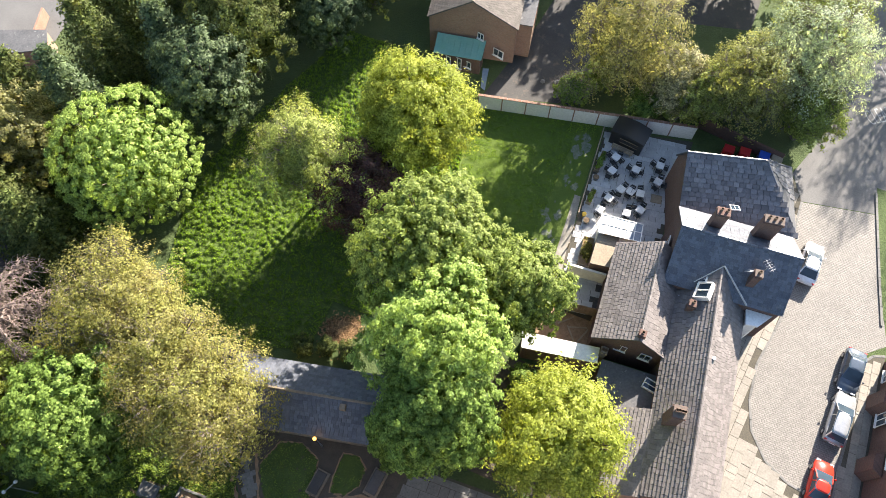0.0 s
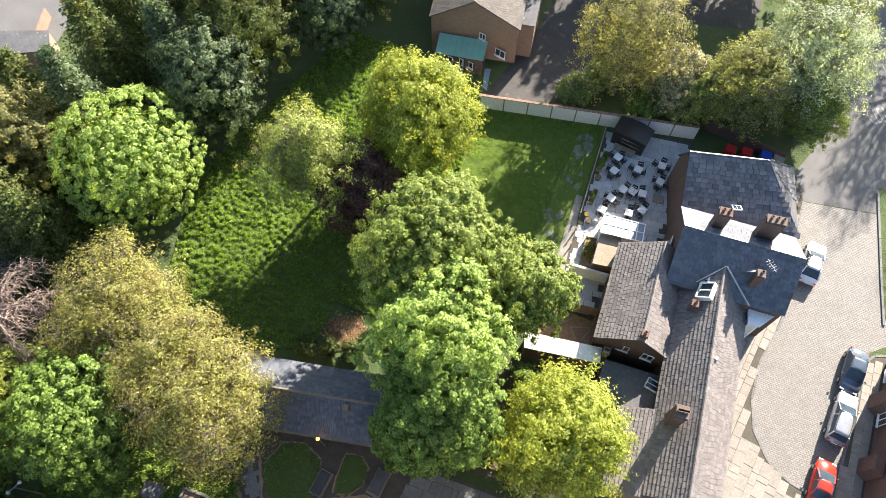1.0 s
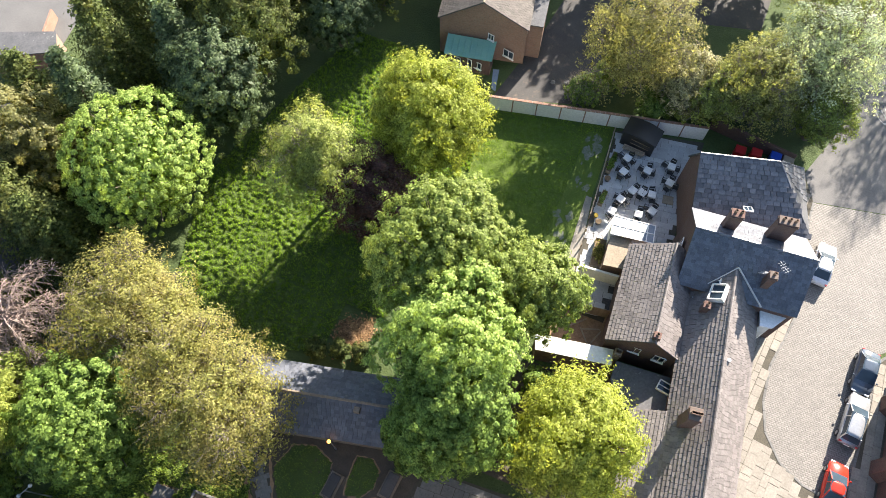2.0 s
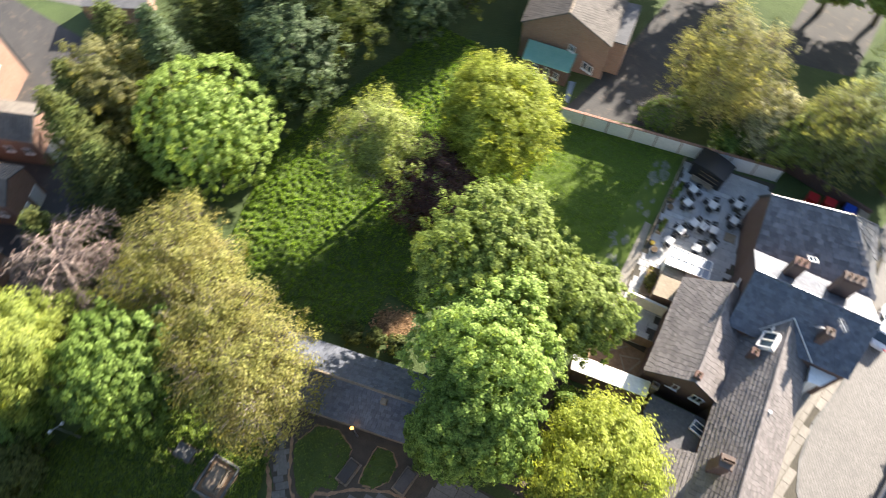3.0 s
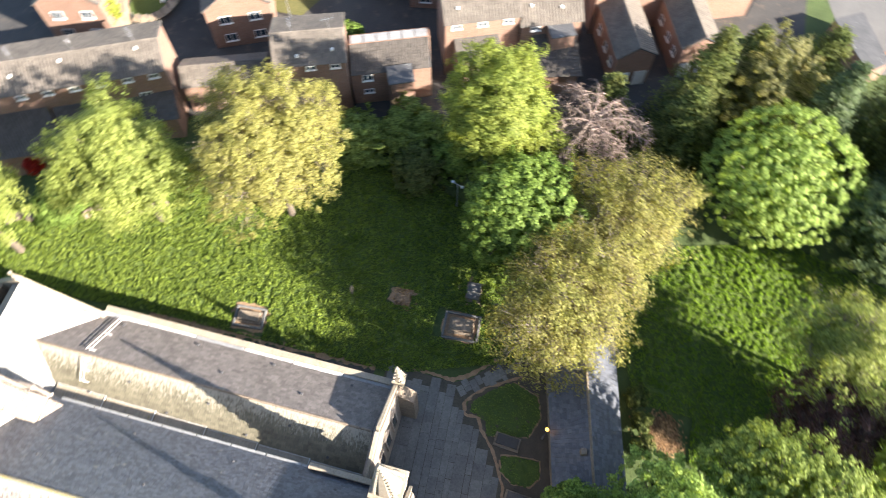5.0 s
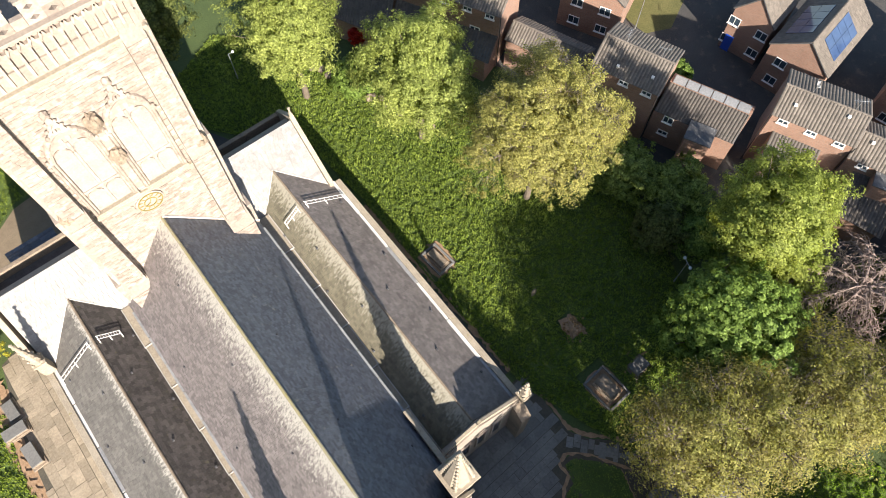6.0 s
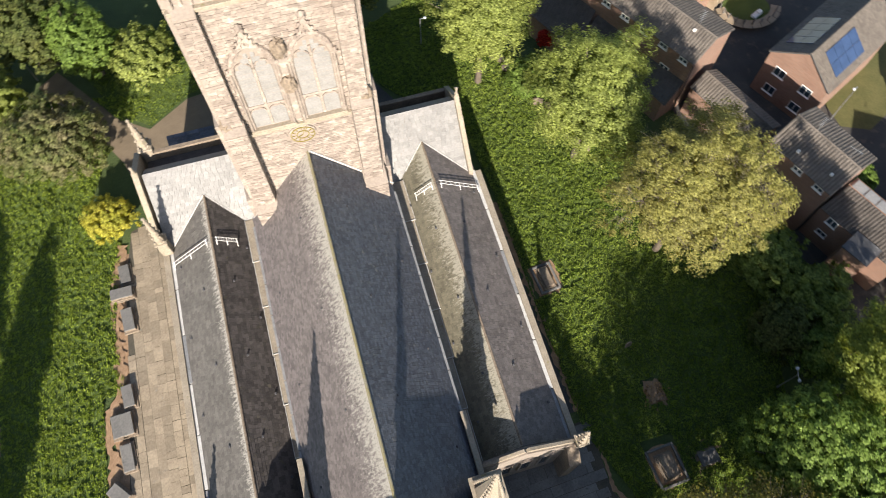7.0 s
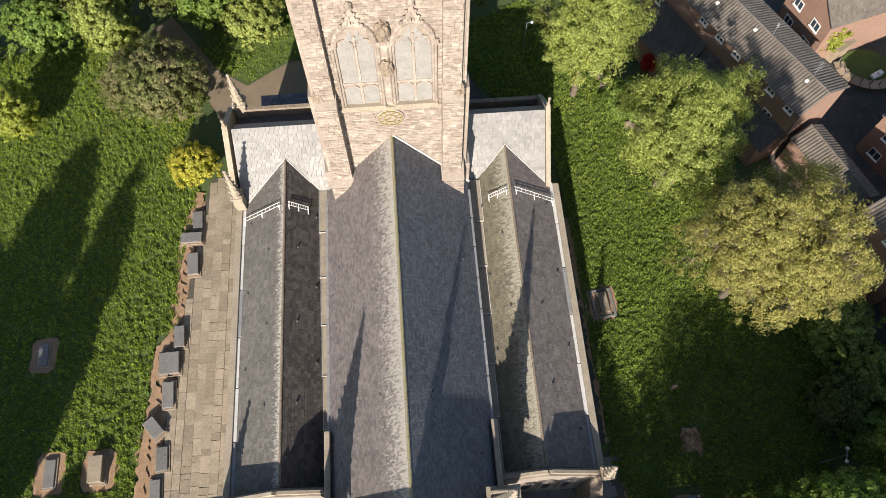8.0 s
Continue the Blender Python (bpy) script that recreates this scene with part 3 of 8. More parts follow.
# ---- roofs and walls of plain ranges ----
def gabled(name, label, category, a, b, wl, wr, zr, zl, z_r, wall, tile, tile_size, group="", pieces=0, near=None, crown=0.0, thick=0.03, over=0.15, hip=0.0, ridge_mat="stone_dark", slip=0.3, bond=0.5):
    """A range under a pitched roof. a to b: the ridge in plan; wl and wr: its widths to the left and right of that way; zl, z_r: the eaves' heights."""
    a, b = Vector((*a, 0)), Vector((*b, 0))
    d = (b - a).normalized()
    left = Vector((-d.y, d.x, 0))
    root = place(name, label, category, ((a + b) / 2 + left * (wl - wr) / 2)[:], group)
    up = Vector((0, 0, 1))
    drop_l, drop_r = (zr - zl) / wl, (zr - z_r) / wr
    bm = B()
    inset = 0.04
    ends = []
    for e, s in ((a, 1), (b, -1)):
        e = e + d * s * over
        ends.append([bm.verts.new(e + left * wl), bm.verts.new(e + left * wl + up * (zl - inset)), bm.verts.new(e + up * (zr - inset)), bm.verts.new(e - left * wr + up * (z_r - inset)), bm.verts.new(e - left * wr)])
    if hip:
        ends[1][2].co += -d * hip
    bm.faces.new(ends[0])
    bm.faces.new(list(reversed(ends[1])))
    for i in range(5):
        j = (i + 1) % 5
        if i in (0, 3, 4):
            bm.faces.new((ends[0][i], ends[0][j], ends[1][j], ends[1][i]))
    bm.faces.new((ends[0][1], ends[0][2], ends[1][2], ends[1][1]))
    bm.faces.new((ends[0][2], ends[0][3], ends[1][3], ends[1][2]))
    bmesh.ops.recalc_face_normals(bm, faces=bm.faces)
    fixed("wall", bm, M[wall], root)
    bm = B()
    rb = b - d * hip if hip else b
    for side, w, ze in ((1, wl, zl), (-1, wr, z_r)):
        o = w + over
        zz = zr - (zr - ze) / w * o
        plate(bm, [a + up * zr, rb + up * zr, (b if not hip else b + d * over) + left * side * o + up * zz, a + left * side * o + up * zz], 0.08)
    if hip:
        e = b + d * over
        zz = zr - (zr - zl) / wl * (wl + over)
        plate(bm, [rb + up * zr, e + left * (wl + over) + up * zz, e - left * (wr + over) + up * zz], 0.08)
    roof = fixed("roof", bm, M["felt"], root)
    mats = (M[tile], M[tile + "_joined"])
    for side, w, ze in ((1, wl, zl), (-1, wr, z_r)):
        o = w + over
        zz = zr - (zr - ze) / w * o
        v = left * side * o + up * (zz - zr)
        keep = None
        if hip:
            keep = lambda c, side=side, o=o: (c - rb).dot(d) < (hip + over) * min(1, max(0, ((c - a).dot(left) * side) / o)) - 0.02
        tiled(roof, "roof_tile" if crown else "slate", a + up * (zr + 0.005), (b - a) + (d * over if hip else d * 0), v, mats, tile_size, thick, pieces if side == 1 else pieces // 2, near, crown, keep, slip=slip, bond=0.0 if crown else 0.5)
    if hip:
        e = b + d * over
        zz = zr - (zr - zl) / wl * (wl + over)
        o = wl + over
        run = e - rb
        v = run + up * (zz - zr)
        keep = lambda c: abs((c - a).dot(left)) < o * max(0, (c - rb).dot(d)) / run.length
        tiled(roof, "slate", rb + up * (zr + 0.005) - left * (wr + over), left * (wl + wr + 2 * over), v, mats, tile_size, thick, 0, None, crown, keep, slip=slip)
    ridge_tiles(roof, a + up * (zr - 0.02), rb + up * (zr - 0.02), 0.13, M[ridge_mat])
    if hip:
        for s, w in ((1, wl), (-1, wr)):
            ridge_tiles(roof, rb + up * zr, b + d * over + left * s * (w + over) + up * zz, 0.11, M[ridge_mat])
    return root, roof


def window(parent, at, w, h, turn, lights=2, sill=True, depth=0.07, bar=0.06, color="white"):
    """A casement: frame, sill, glass panes. at: centre on the wall face; turn: degrees of the outward normal's heading from +y, clockwise seen from below."""
    m = pose(*at, 0, 0, turn)
    bm = B()
    for s in (-1, 1):
        box(bm, (s * (w / 2 - bar / 2), 0, 0), (bar, depth, h), m=m)
        box(bm, (0, 0, s * (h / 2 - bar / 2)), (w - 2 * bar, depth, bar), m=m)
    for i in range(1, lights):
        box(bm, (-w / 2 + w * i / lights, 0, 0), (bar, depth, h - 2 * bar), m=m)
    if sill:
        box(bm, (0, -0.05, -h / 2 - 0.04), (w + 0.12, 0.16, 0.07), m=m)
    win = fixed("window", bm, M[color], parent)
    for i in range(lights):
        bm = B()
        box(bm, (-w / 2 + w * (i + 0.5) / lights, 0.01, 0), (w / lights - bar * 1.02, 0.02, h - 2 * bar), m=m)
        fixed("pane", bm, M["glass"], win)
    return win


def chimney(parent, at, size, z0, z1, turn=0, pots=2, mat="brick_dark", tall=0.55):
    bm = B()
    x, y = at
    box(bm, (x, y, (z0 + z1) / 2), (*size, z1 - z0), turn, 0.015)
    box(bm, (x, y, z1 - 0.22), (size[0] + 0.12, size[1] + 0.12, 0.14), turn, 0.02)
    box(bm, (x, y, z1 - 0.02), (size[0] + 0.06, size[1] + 0.06, 0.1), turn, 0.02)
    st = fixed("chimney", bm, M[mat], parent)
    long_x = size[0] >= size[1]
    m = pose(x, y, z1, 0, 0, turn)
    for i in range(pots):
        o = ((i + 0.5) / pots - 0.5) * (size[0] if long_x else size[1]) * 0.9
        p = m @ Vector((o if long_x else 0, 0 if long_x else o, 0))
        bm = B()
        rod(bm, p, p + Vector((0, 0, tall * 0.7)), 0.12, 0.10, 10)
        rod(bm, p + Vector((0, 0, tall * 0.7 - 0.06)), p + Vector((0, 0, tall * 0.7)), 0.13, 0.13, 10)
        fixed("chimney_pot", bm, M["pot"], st)
    return st


# ---- church ----
AX = -0.55                      # the church's long axis
church = place("church", "large sandstone parish church with slate roofs and square tower", "church", (AX, 17, 0))


def cx(o, y, z):
    return Vector((AX + o, y, z))


NAVE_E, TOWER_E, AISLE_E, AISLE_W = 1.8, 28.5, 5.0, 31.5
bm = B()
prism(bm, [(AX - 5.5, NAVE_E), (AX + 5.5, NAVE_E), (AX + 5.5, TOWER_E), (AX - 5.5, TOWER_E)], 0, 8.6)
fixed("nave_wall", bm, M["stone_bed"], church)
for y in (NAVE_E + 0.25, TOWER_E - 0.2):
    bm = B()
    vs = [bm.verts.new(cx(o, y, z)) for o, z in ((-5.5, 8.5), (5.5, 8.5), (0, 15.9))]
    ws = [bm.verts.new(cx(o, y + 0.15, z)) for o, z in ((-5.5, 8.5), (5.5, 8.5), (0, 15.9))]
    bm.faces.new(vs), bm.faces.new(list(reversed(ws)))
    for i in range(3):
        bm.faces.new((vs[i], ws[i], ws[(i + 1) % 3], vs[(i + 1) % 3]))
    bmesh.ops.recalc_face_normals(bm, faces=bm.faces)
    fixed("nave_gable", bm, M["stone_bed"], church)


def church_roof(name, ridge_o, ridge_z, sides, y0, y1, tile_by_side, pieces, near, slate=(0.34, 0.26)):
    bm = B()
    for o, z in sides:
        plate(bm, [cx(ridge_o, y0, ridge_z), cx(ridge_o, y1, ridge_z), cx(o, y1, z), cx(o, y0, z)], 0.1)
    roof = fixed(name, bm, M["felt"], church)
    for (o, z), tile in zip(sides, tile_by_side):
        a = cx(ridge_o, y0, ridge_z + 0.005)
        tiled(roof, "slate", a, (0, y1 - y0, 0), (o - ridge_o, 0, z - ridge_z), (M[tile], M[tile + "_joined"]), slate, 0.015, pieces, near, rng=random.Random(7), slip=0.25)
    return roof


# Same slates on both slopes; the +x one has sky-lit blue in its colour.
nave_roof = church_roof("nave_roof", 0, 16.0, [(-5.75, 8.6), (5.75, 8.6)], NAVE_E + 0.5, TOWER_E, ["nave_slate", "slate"], 150, cx(0, 12, 14), (0.27, 0.2))
aisle_roofs = []
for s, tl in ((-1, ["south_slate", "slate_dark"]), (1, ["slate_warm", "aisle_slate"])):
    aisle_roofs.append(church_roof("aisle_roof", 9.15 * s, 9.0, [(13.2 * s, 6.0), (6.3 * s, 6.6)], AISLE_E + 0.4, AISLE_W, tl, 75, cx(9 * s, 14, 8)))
    bm = B()
    prism(bm, [(AX + s * 6.0, AISLE_E), (AX + s * 12.9, AISLE_E), (AX + s * 12.9, AISLE_W), (AX + s * 6.0, AISLE_W)], 0, 5.9)
    fixed("aisle_wall", bm, M["stone_bed"], church)
    for i in range(6):          # lead gutter along the nave, in stepped lengths
        y0, y1 = 5.4 + i * 4.0, 5.4 + i * 4.0 + 3.97
        zg = 6.68 + (0.045 if s < 0 else 0.08) * i
        out = 9.15 - (9.0 - zg) / 0.842 + 0.05
        bm = B()
        box(bm, (AX + s * (5.9 + out) / 2, (y0 + y1) / 2, zg), (out - 5.9, y1 - y0, 0.14), bevel=0.02)
        gut = fixed("valley_gutter", bm, M["coping"], church)
        bm = B()
        beam(bm, (AX + s * 5.9, y0 + 0.06, zg + 0.08), (AX + s * out, y0 + 0.06, zg + 0.08), 0.09, 0.04)
        beam(bm, (AX + s * (out - 0.04), y0, zg + 0.1), (AX + s * (out - 0.04), y1, zg + 0.1), 0.06, 0.04)
        fixed("lead_roll", bm, M["bright_lead"], gut)
    bm = B()          # outer parapet and its gutter
    box(bm, (AX + s * 13.45, (AISLE_E + 29) / 2, 6.0), (0.5, 29 - AISLE_E, 0.75), bevel=0.03)
    fixed("aisle_parapet", bm, M["coping"], church)
    for i in range(6):
        bm = B()
        box(bm, (AX + s * 13.06, 7.2 + i * 4, 6.16 + 0.03 * (i % 2)), (0.3, 3.92, 0.1), bevel=0.02)
        fixed("eaves_gutter", bm, M["bright_lead" if i % 3 else "lead"], church)
    for i in range(9):
        y = 5.6 + i * 2.6
        bm = B()
        box(bm, (AX + s * 5.78, y, 8.62), (0.22, 2.5, 0.12))
        fixed("nave_gutter", bm, M["lead"], church)
    bm = B()          # raised parapet at the east bays
    box(bm, (AX + s * 5.85, 6.6, 8.85), (0.42, 4.6, 0.9), bevel=0.04)
    fixed("east_parapet", bm, M["coping"], church)
ridge_tiles(nave_roof, cx(0, NAVE_E + 0.6, 15.98), cx(0, TOWER_E, 15.98), 0.11, M["lichen"])
for ob_roof, s in zip(aisle_roofs, (-1, 1)):
    ridge_tiles(ob_roof, cx(9.15 * s, AISLE_E + 0.5, 9.0), cx(9.15 * s, AISLE_W, 9.0), 0.1, M["stone_dark"])


def gable_coping(o_out, z_out, o_top, z_top, o_in, z_in, y, name):
    """East gable: wall up to a coped parapet that rises to the apex."""
    bm = B()
    outl = [(o_out, 0), (o_in, 0), (o_in, z_in), (o_top, z_top), (o_out, z_out)]
    f = [bm.verts.new(cx(o, y, z)) for o, z in outl]
    g = [bm.verts.new(cx(o, y + 0.55, z)) for o, z in outl]
    bm.faces.new(f), bm.faces.new(list(reversed(g)))
    for i in range(5):
        bm.faces.new((f[i], g[i], g[(i + 1) % 5], f[(i + 1) % 5]))
    bmesh.ops.recalc_face_normals(bm, faces=bm.faces)
    wall = fixed(name, bm, M["stone_bed"], church)
    bm = B()
    beam(bm, cx(o_out, y + 0.22, z_out + 0.08), cx(o_top, y + 0.22, z_top + 0.12), 0.85, 0.22)
    beam(bm, cx(o_in, y + 0.22, z_in + 0.08), cx(o_top, y + 0.22, z_top + 0.12), 0.85, 0.22)
    fixed("coping", bm, M["coping"], wall)
    return wall


for s in (-1, 1):
    gable_coping(13.3 * s, 7.0, 9.15 * s, 9.8, 6.1 * s, 8.6, AISLE_E - 0.3, "aisle_gable")
gable_coping(-5.9, 9.6, 0, 17.0, 5.9, 9.6, NAVE_E - 0.3, "east_gable")


def pinnacle(parent, x, y, z0, z1, r, crockets=4, name="pinnacle"):
    """A square shaft with a crocketed spirelet and finial."""
    bm = B()
    zs = z0 + (z1 - z0) * 0.35
    box(bm, (x, y, (z0 + zs) / 2), (r * 1.7, r * 1.7, zs - z0), bevel=0.04)
    box(bm, (x, y, zs), (r * 2.2, r * 2.2, 0.18), bevel=0.03)
    bmesh.ops.create_cone(bm, cap_ends=True, segments=8, radius1=r * 0.95, radius2=0.05, depth=z1 - zs, matrix=pose(x, y, (zs + z1) / 2, 0, 0, 22.5))
    for i in range(crockets):
        k = (i + 0.4) / crockets
        rr = r * (1 - k) + 0.05
        for q in range(4):
            a = math.pi / 2 * q + math.pi / 4
            bmesh.ops.create_icosphere(bm, subdivisions=1, radius=0.10 + 0.10 * (1 - k) * r, matrix=pose(x + rr * math.cos(a), y + rr * math.sin(a), zs + (z1 - zs) * k))
    bmesh.ops.create_icosphere(bm, subdivisions=1, radius=0.16, matrix=pose(x, y, z1))
    return fixed(name, bm, M["coping"], parent)


pinnacle(church, AX, NAVE_E - 0.1, 16.4, 20.8, 0.34, 3, "gable_finial")
for s in (-1, 1):
    pinnacle(church, AX + s * 5.75, 3.0, 8.0, 19.3, 1.0, 10)
    pinnacle(church, AX + s * 13.5, AISLE_E - 0.2, 6.5, 10.6, 0.42, 4)
    # transept beside the tower
    bm = B()
    x0, x1 = AX + s * 5.6, AX + s * (13.2 if s < 0 else 12.55)
    outl = [(29.2, 0), (29.2, 6.6), (33.4, 10.9), (34.6, 9.9), (34.6, 0)]
    f = [bm.verts.new((x0, y, z)) for y, z in outl]
    g = [bm.verts.new((x1, y, z)) for y, z in outl]
    bm.faces.new(f), bm.faces.new(list(reversed(g)))
    for i in range(5):
        bm.faces.new((f[i], g[i], g[(i + 1) % 5], f[(i + 1) % 5]))
    bmesh.ops.recalc_face_normals(bm, faces=bm.faces)
    transept = fixed("transept", bm, M["stone_bed"], church)
    tiled(transept, "slate", (min(x0, x1), 33.4, 10.93), (abs(x1 - x0), 0, 0), (0, -4.35, -4.45), (M["slate_pale"], M["slate_pale_joined"]), (0.4, 0.3), 0.025, 60, (x0, 30, 8))
    zb = 9.8 if s < 0 else 8.9          # low wall behind the transept's far slope, with a dark gutter before it
    bm = B()
    box(bm, ((x0 + x1) / 2, 36.2, zb / 2), (abs(x1 - x0), 0.4, zb), bevel=0.04)
    fixed("transept_parapet", bm, M["stone_dark"], church)
    bm = B()
    box(bm, ((x0 + x1) / 2, 35.3, zb - 1.0), (abs(x1 - x0), 1.5, 0.2))
    fixed("transept_gutter", bm, M["dull_lead"], church)
    bm = B()
    xo, wd = (AX + s * 13.4, 0.45) if s < 0 else (AX + 12.55, 0.38)
    outl = [(28.7, 0), (28.7, 6.9), (33.4, 11.45), (36.4, zb + 0.1), (36.4, 0)]
    f = [bm.verts.new((xo, y, z)) for y, z in outl]
    g = [bm.verts.new((xo + s * wd, y, z)) for y, z in outl]
    bm.faces.new(f), bm.faces.new(list(reversed(g)))
    for i in range(5):
        bm.faces.new((f[i], g[i], g[(i + 1) % 5], f[(i + 1) % 5]))
    bmesh.ops.recalc_face_normals(bm, faces=bm.faces)
    fixed("transept_gable", bm, M["coping"], church)
    if s < 0:
        pinnacle(church, -13.75, 28.7, 6.4, 12.1, 0.46, 5)
        pinnacle(church, -13.35, 36.4, 8.6, 14.0, 0.52, 4)
        pinnacle(church, xo - 0.22, 33.4, 11.2, 12.1, 0.16, 0, "finial")
    else:
        pinnacle(church, xo + 0.2, 33.5, 11.2, 12.3, 0.14, 0, "finial")
    bm = B()          # bright flashings where the aisle roof runs into the transept slates
    for o1, y1, z1 in ((13.1 * s, 28.66, 6.12), (7.3 * s, 29.95, 7.48)):
        beam(bm, cx(9.15 * s, 31.48, 9.06), cx(o1, y1, z1), 0.09, 0.06)
    fixed("flashing", bm, M["bright_lead"], church)
    bm = B()          # and up the nave roof against the tower
    beam(bm, cx(0.15, TOWER_E - 0.1, 16.1), cx(5.75 * s + 0.15, TOWER_E - 0.1, 8.75), 0.13, 0.08)
    fixed("flashing", bm, M["bright_lead"], church)
    # guard rails across the aisle roof
    bm = B()
    for o0, z0, o1, z1 in ((9.5, 8.75, 13.0, 6.2), (8.85, 8.75, 7.4, 7.55)):
        a, b = cx(o0 * s, 27.15, z0 + 0.3), cx(o1 * s, 27.15, z1 + 0.3)
        for dy in (0.0, 0.3):
            beam(bm, a + Vector((0, dy, 0)), b + Vector((0, dy, 0)), 0.035, 0.035)
        for k in range(9):
            c = a.lerp(b, (k + 0.5) / 9)
            beam(bm, c, c + Vector((0, 0.3, 0)), 0.03, 0.03)
        for k in (0.03, 0.5, 0.97):
            c = a.lerp(b, k)
            beam(bm, c, c + Vector((0, -0.25, -0.28)), 0.06, 0.04)
            beam(bm, c + Vector((0, 0.3, 0)), c + Vector((0, 0.0, -0.3)), 0.05, 0.04)
    fixed("guard_rail", bm, M["white"], church)

# tower
TW, TX = 4.95, -0.4
bm = B()
box(bm, (TX, TOWER_E + TW, 16.2), (2 * TW, 2 * TW, 32.4))
tower = fixed("tower", bm, M["stone_bed"], church)


def masonry(parent, y, x0, x1, z0, z1, skip, pieces, near, seed, stones=(0.44, 0.2)):
    """Coursed ashlar blocks on a wall that faces -y; skip(x, z) leaves openings free."""
    rng = random.Random(seed)
    verts, faces, n = [], [], 0
    rows = []
    z = z0
    while z < z1 - 0.05:
        h = min(stones[1] * (0.75 + 0.6 * rng.random()), z1 - z)
        x = x0
        while x < x1 - 0.02:
            w = min(stones[0] * (0.6 + 0.9 * rng.random()), x1 - x)
            rows.append((x, z, w, h, rng.random()))
            x += w
        z += h
    rows.sort(key=lambda q: abs(q[0] - near[0]) + abs(q[1] - near[1]))
    for x, z, w, h, r in rows:
        if skip(x + w / 2, z + h / 2) or skip(x, z + h / 2) or skip(x + w, z + h / 2):
            continue
        t = 0.05 + 0.035 * r
        if n < pieces:
            ww, hh = max(0.2, round((w - 0.02) / 0.1) * 0.1), max(0.1, round((h - 0.02) / 0.06) * 0.06)
            ob = new("stone_block", chip("stone_block", min(ww, w - 0.01), min(hh, h - 0.01), 0.07, M["stone"]))
            ob.parent = parent
            ob.matrix_basis = Matrix.Translation((x + w / 2, y, z + h / 2)) @ pose(0, 0, 0, 90, 0, 0) @ pose(0, 0, -0.02 + 0.02 * r)
            n += 1
            continue
        o = len(verts)
        g = 0.008
        verts += [(x + g, y - t, z + g), (x + w - g, y - t, z + g), (x + w - g, y - t, z + h - g), (x + g, y - t, z + h - g), (x + g, y, z + g), (x + w - g, y, z + g), (x + w - g, y, z + h - g), (x + g, y, z + h - g)]
        faces += [(o, o + 1, o + 2, o + 3), (o + 4, o + 5, o + 1, o), (o + 5, o + 6, o + 2, o + 1), (o + 6, o + 7, o + 3, o + 2), (o + 7, o + 4, o, o + 3)]
    joined("masonry", verts, faces, M["stone_joined"], parent, "", "stuff")


def belfry(x, z):
    for c in (TX - 1.75, TX + 1.75):
        if abs(x - c) < 1.35 and 19.9 < z < 25.6:
            return True
        if z >= 25.6 and abs(x - c) < 1.35 * max(0, (28.0 - z) / 2.4) ** 0.7:
            return True
    return (x - TX + 0.1) ** 2 + (z - 18.3) ** 2 < 1.0


masonry(tower, TOWER_E, TX - 3.9, TX + 3.9, 8.0, 31.2, belfry, 260, (TX, 16), 5)
for s in (-1, 1):
    for z0, z1, w, dpt, edge in ((0, 11.5, 1.75, 1.5, 0.2), (11.5, 21.0, 1.45, 1.0, -0.02), (21.0, 31.2, 1.2, 0.6, -0.2)):
        bm = B()
        xb = TX + s * (TW + edge - w / 2)
        box(bm, (xb, TOWER_E - dpt / 2 + 0.05, (z0 + z1) / 2), (w, dpt, z1 - z0), bevel=0.03)
        prism(bm, [(xb - w / 2, TOWER_E - dpt), (xb + w / 2, TOWER_E - dpt), (xb + w / 2, TOWER_E), (xb - w / 2, TOWER_E)], z1 - 0.02, [z1, z1, z1 + dpt * 0.8, z1 + dpt * 0.8])
        butt = fixed("buttress", bm, M["stone_bed"], church)
        masonry(butt, TOWER_E - dpt + 0.05, xb - w / 2, xb + w / 2, max(8.0, z0), z1 - 0.2, lambda x, z: False, 0, (0, 0), 31 + int(z0) + s, (0.45, 0.225))
        bm = B()
        box(bm, (TX + s * (TW - 0.15 + 0.3 * dpt), TOWER_E + 0.75, (z0 + z1) / 2), (0.6 * dpt, w, z1 - z0), bevel=0.03)
        fixed("side_buttress", bm, M["stone_joined"], church)
        bm = B()
        box(bm, (TX + s * (TW - 0.15 + 0.3 * dpt), TOWER_E + 2 * TW - 0.75, (z0 + z1) / 2), (0.6 * dpt, w, z1 - z0), bevel=0.03)
        fixed("side_buttress", bm, M["stone_joined"], church)


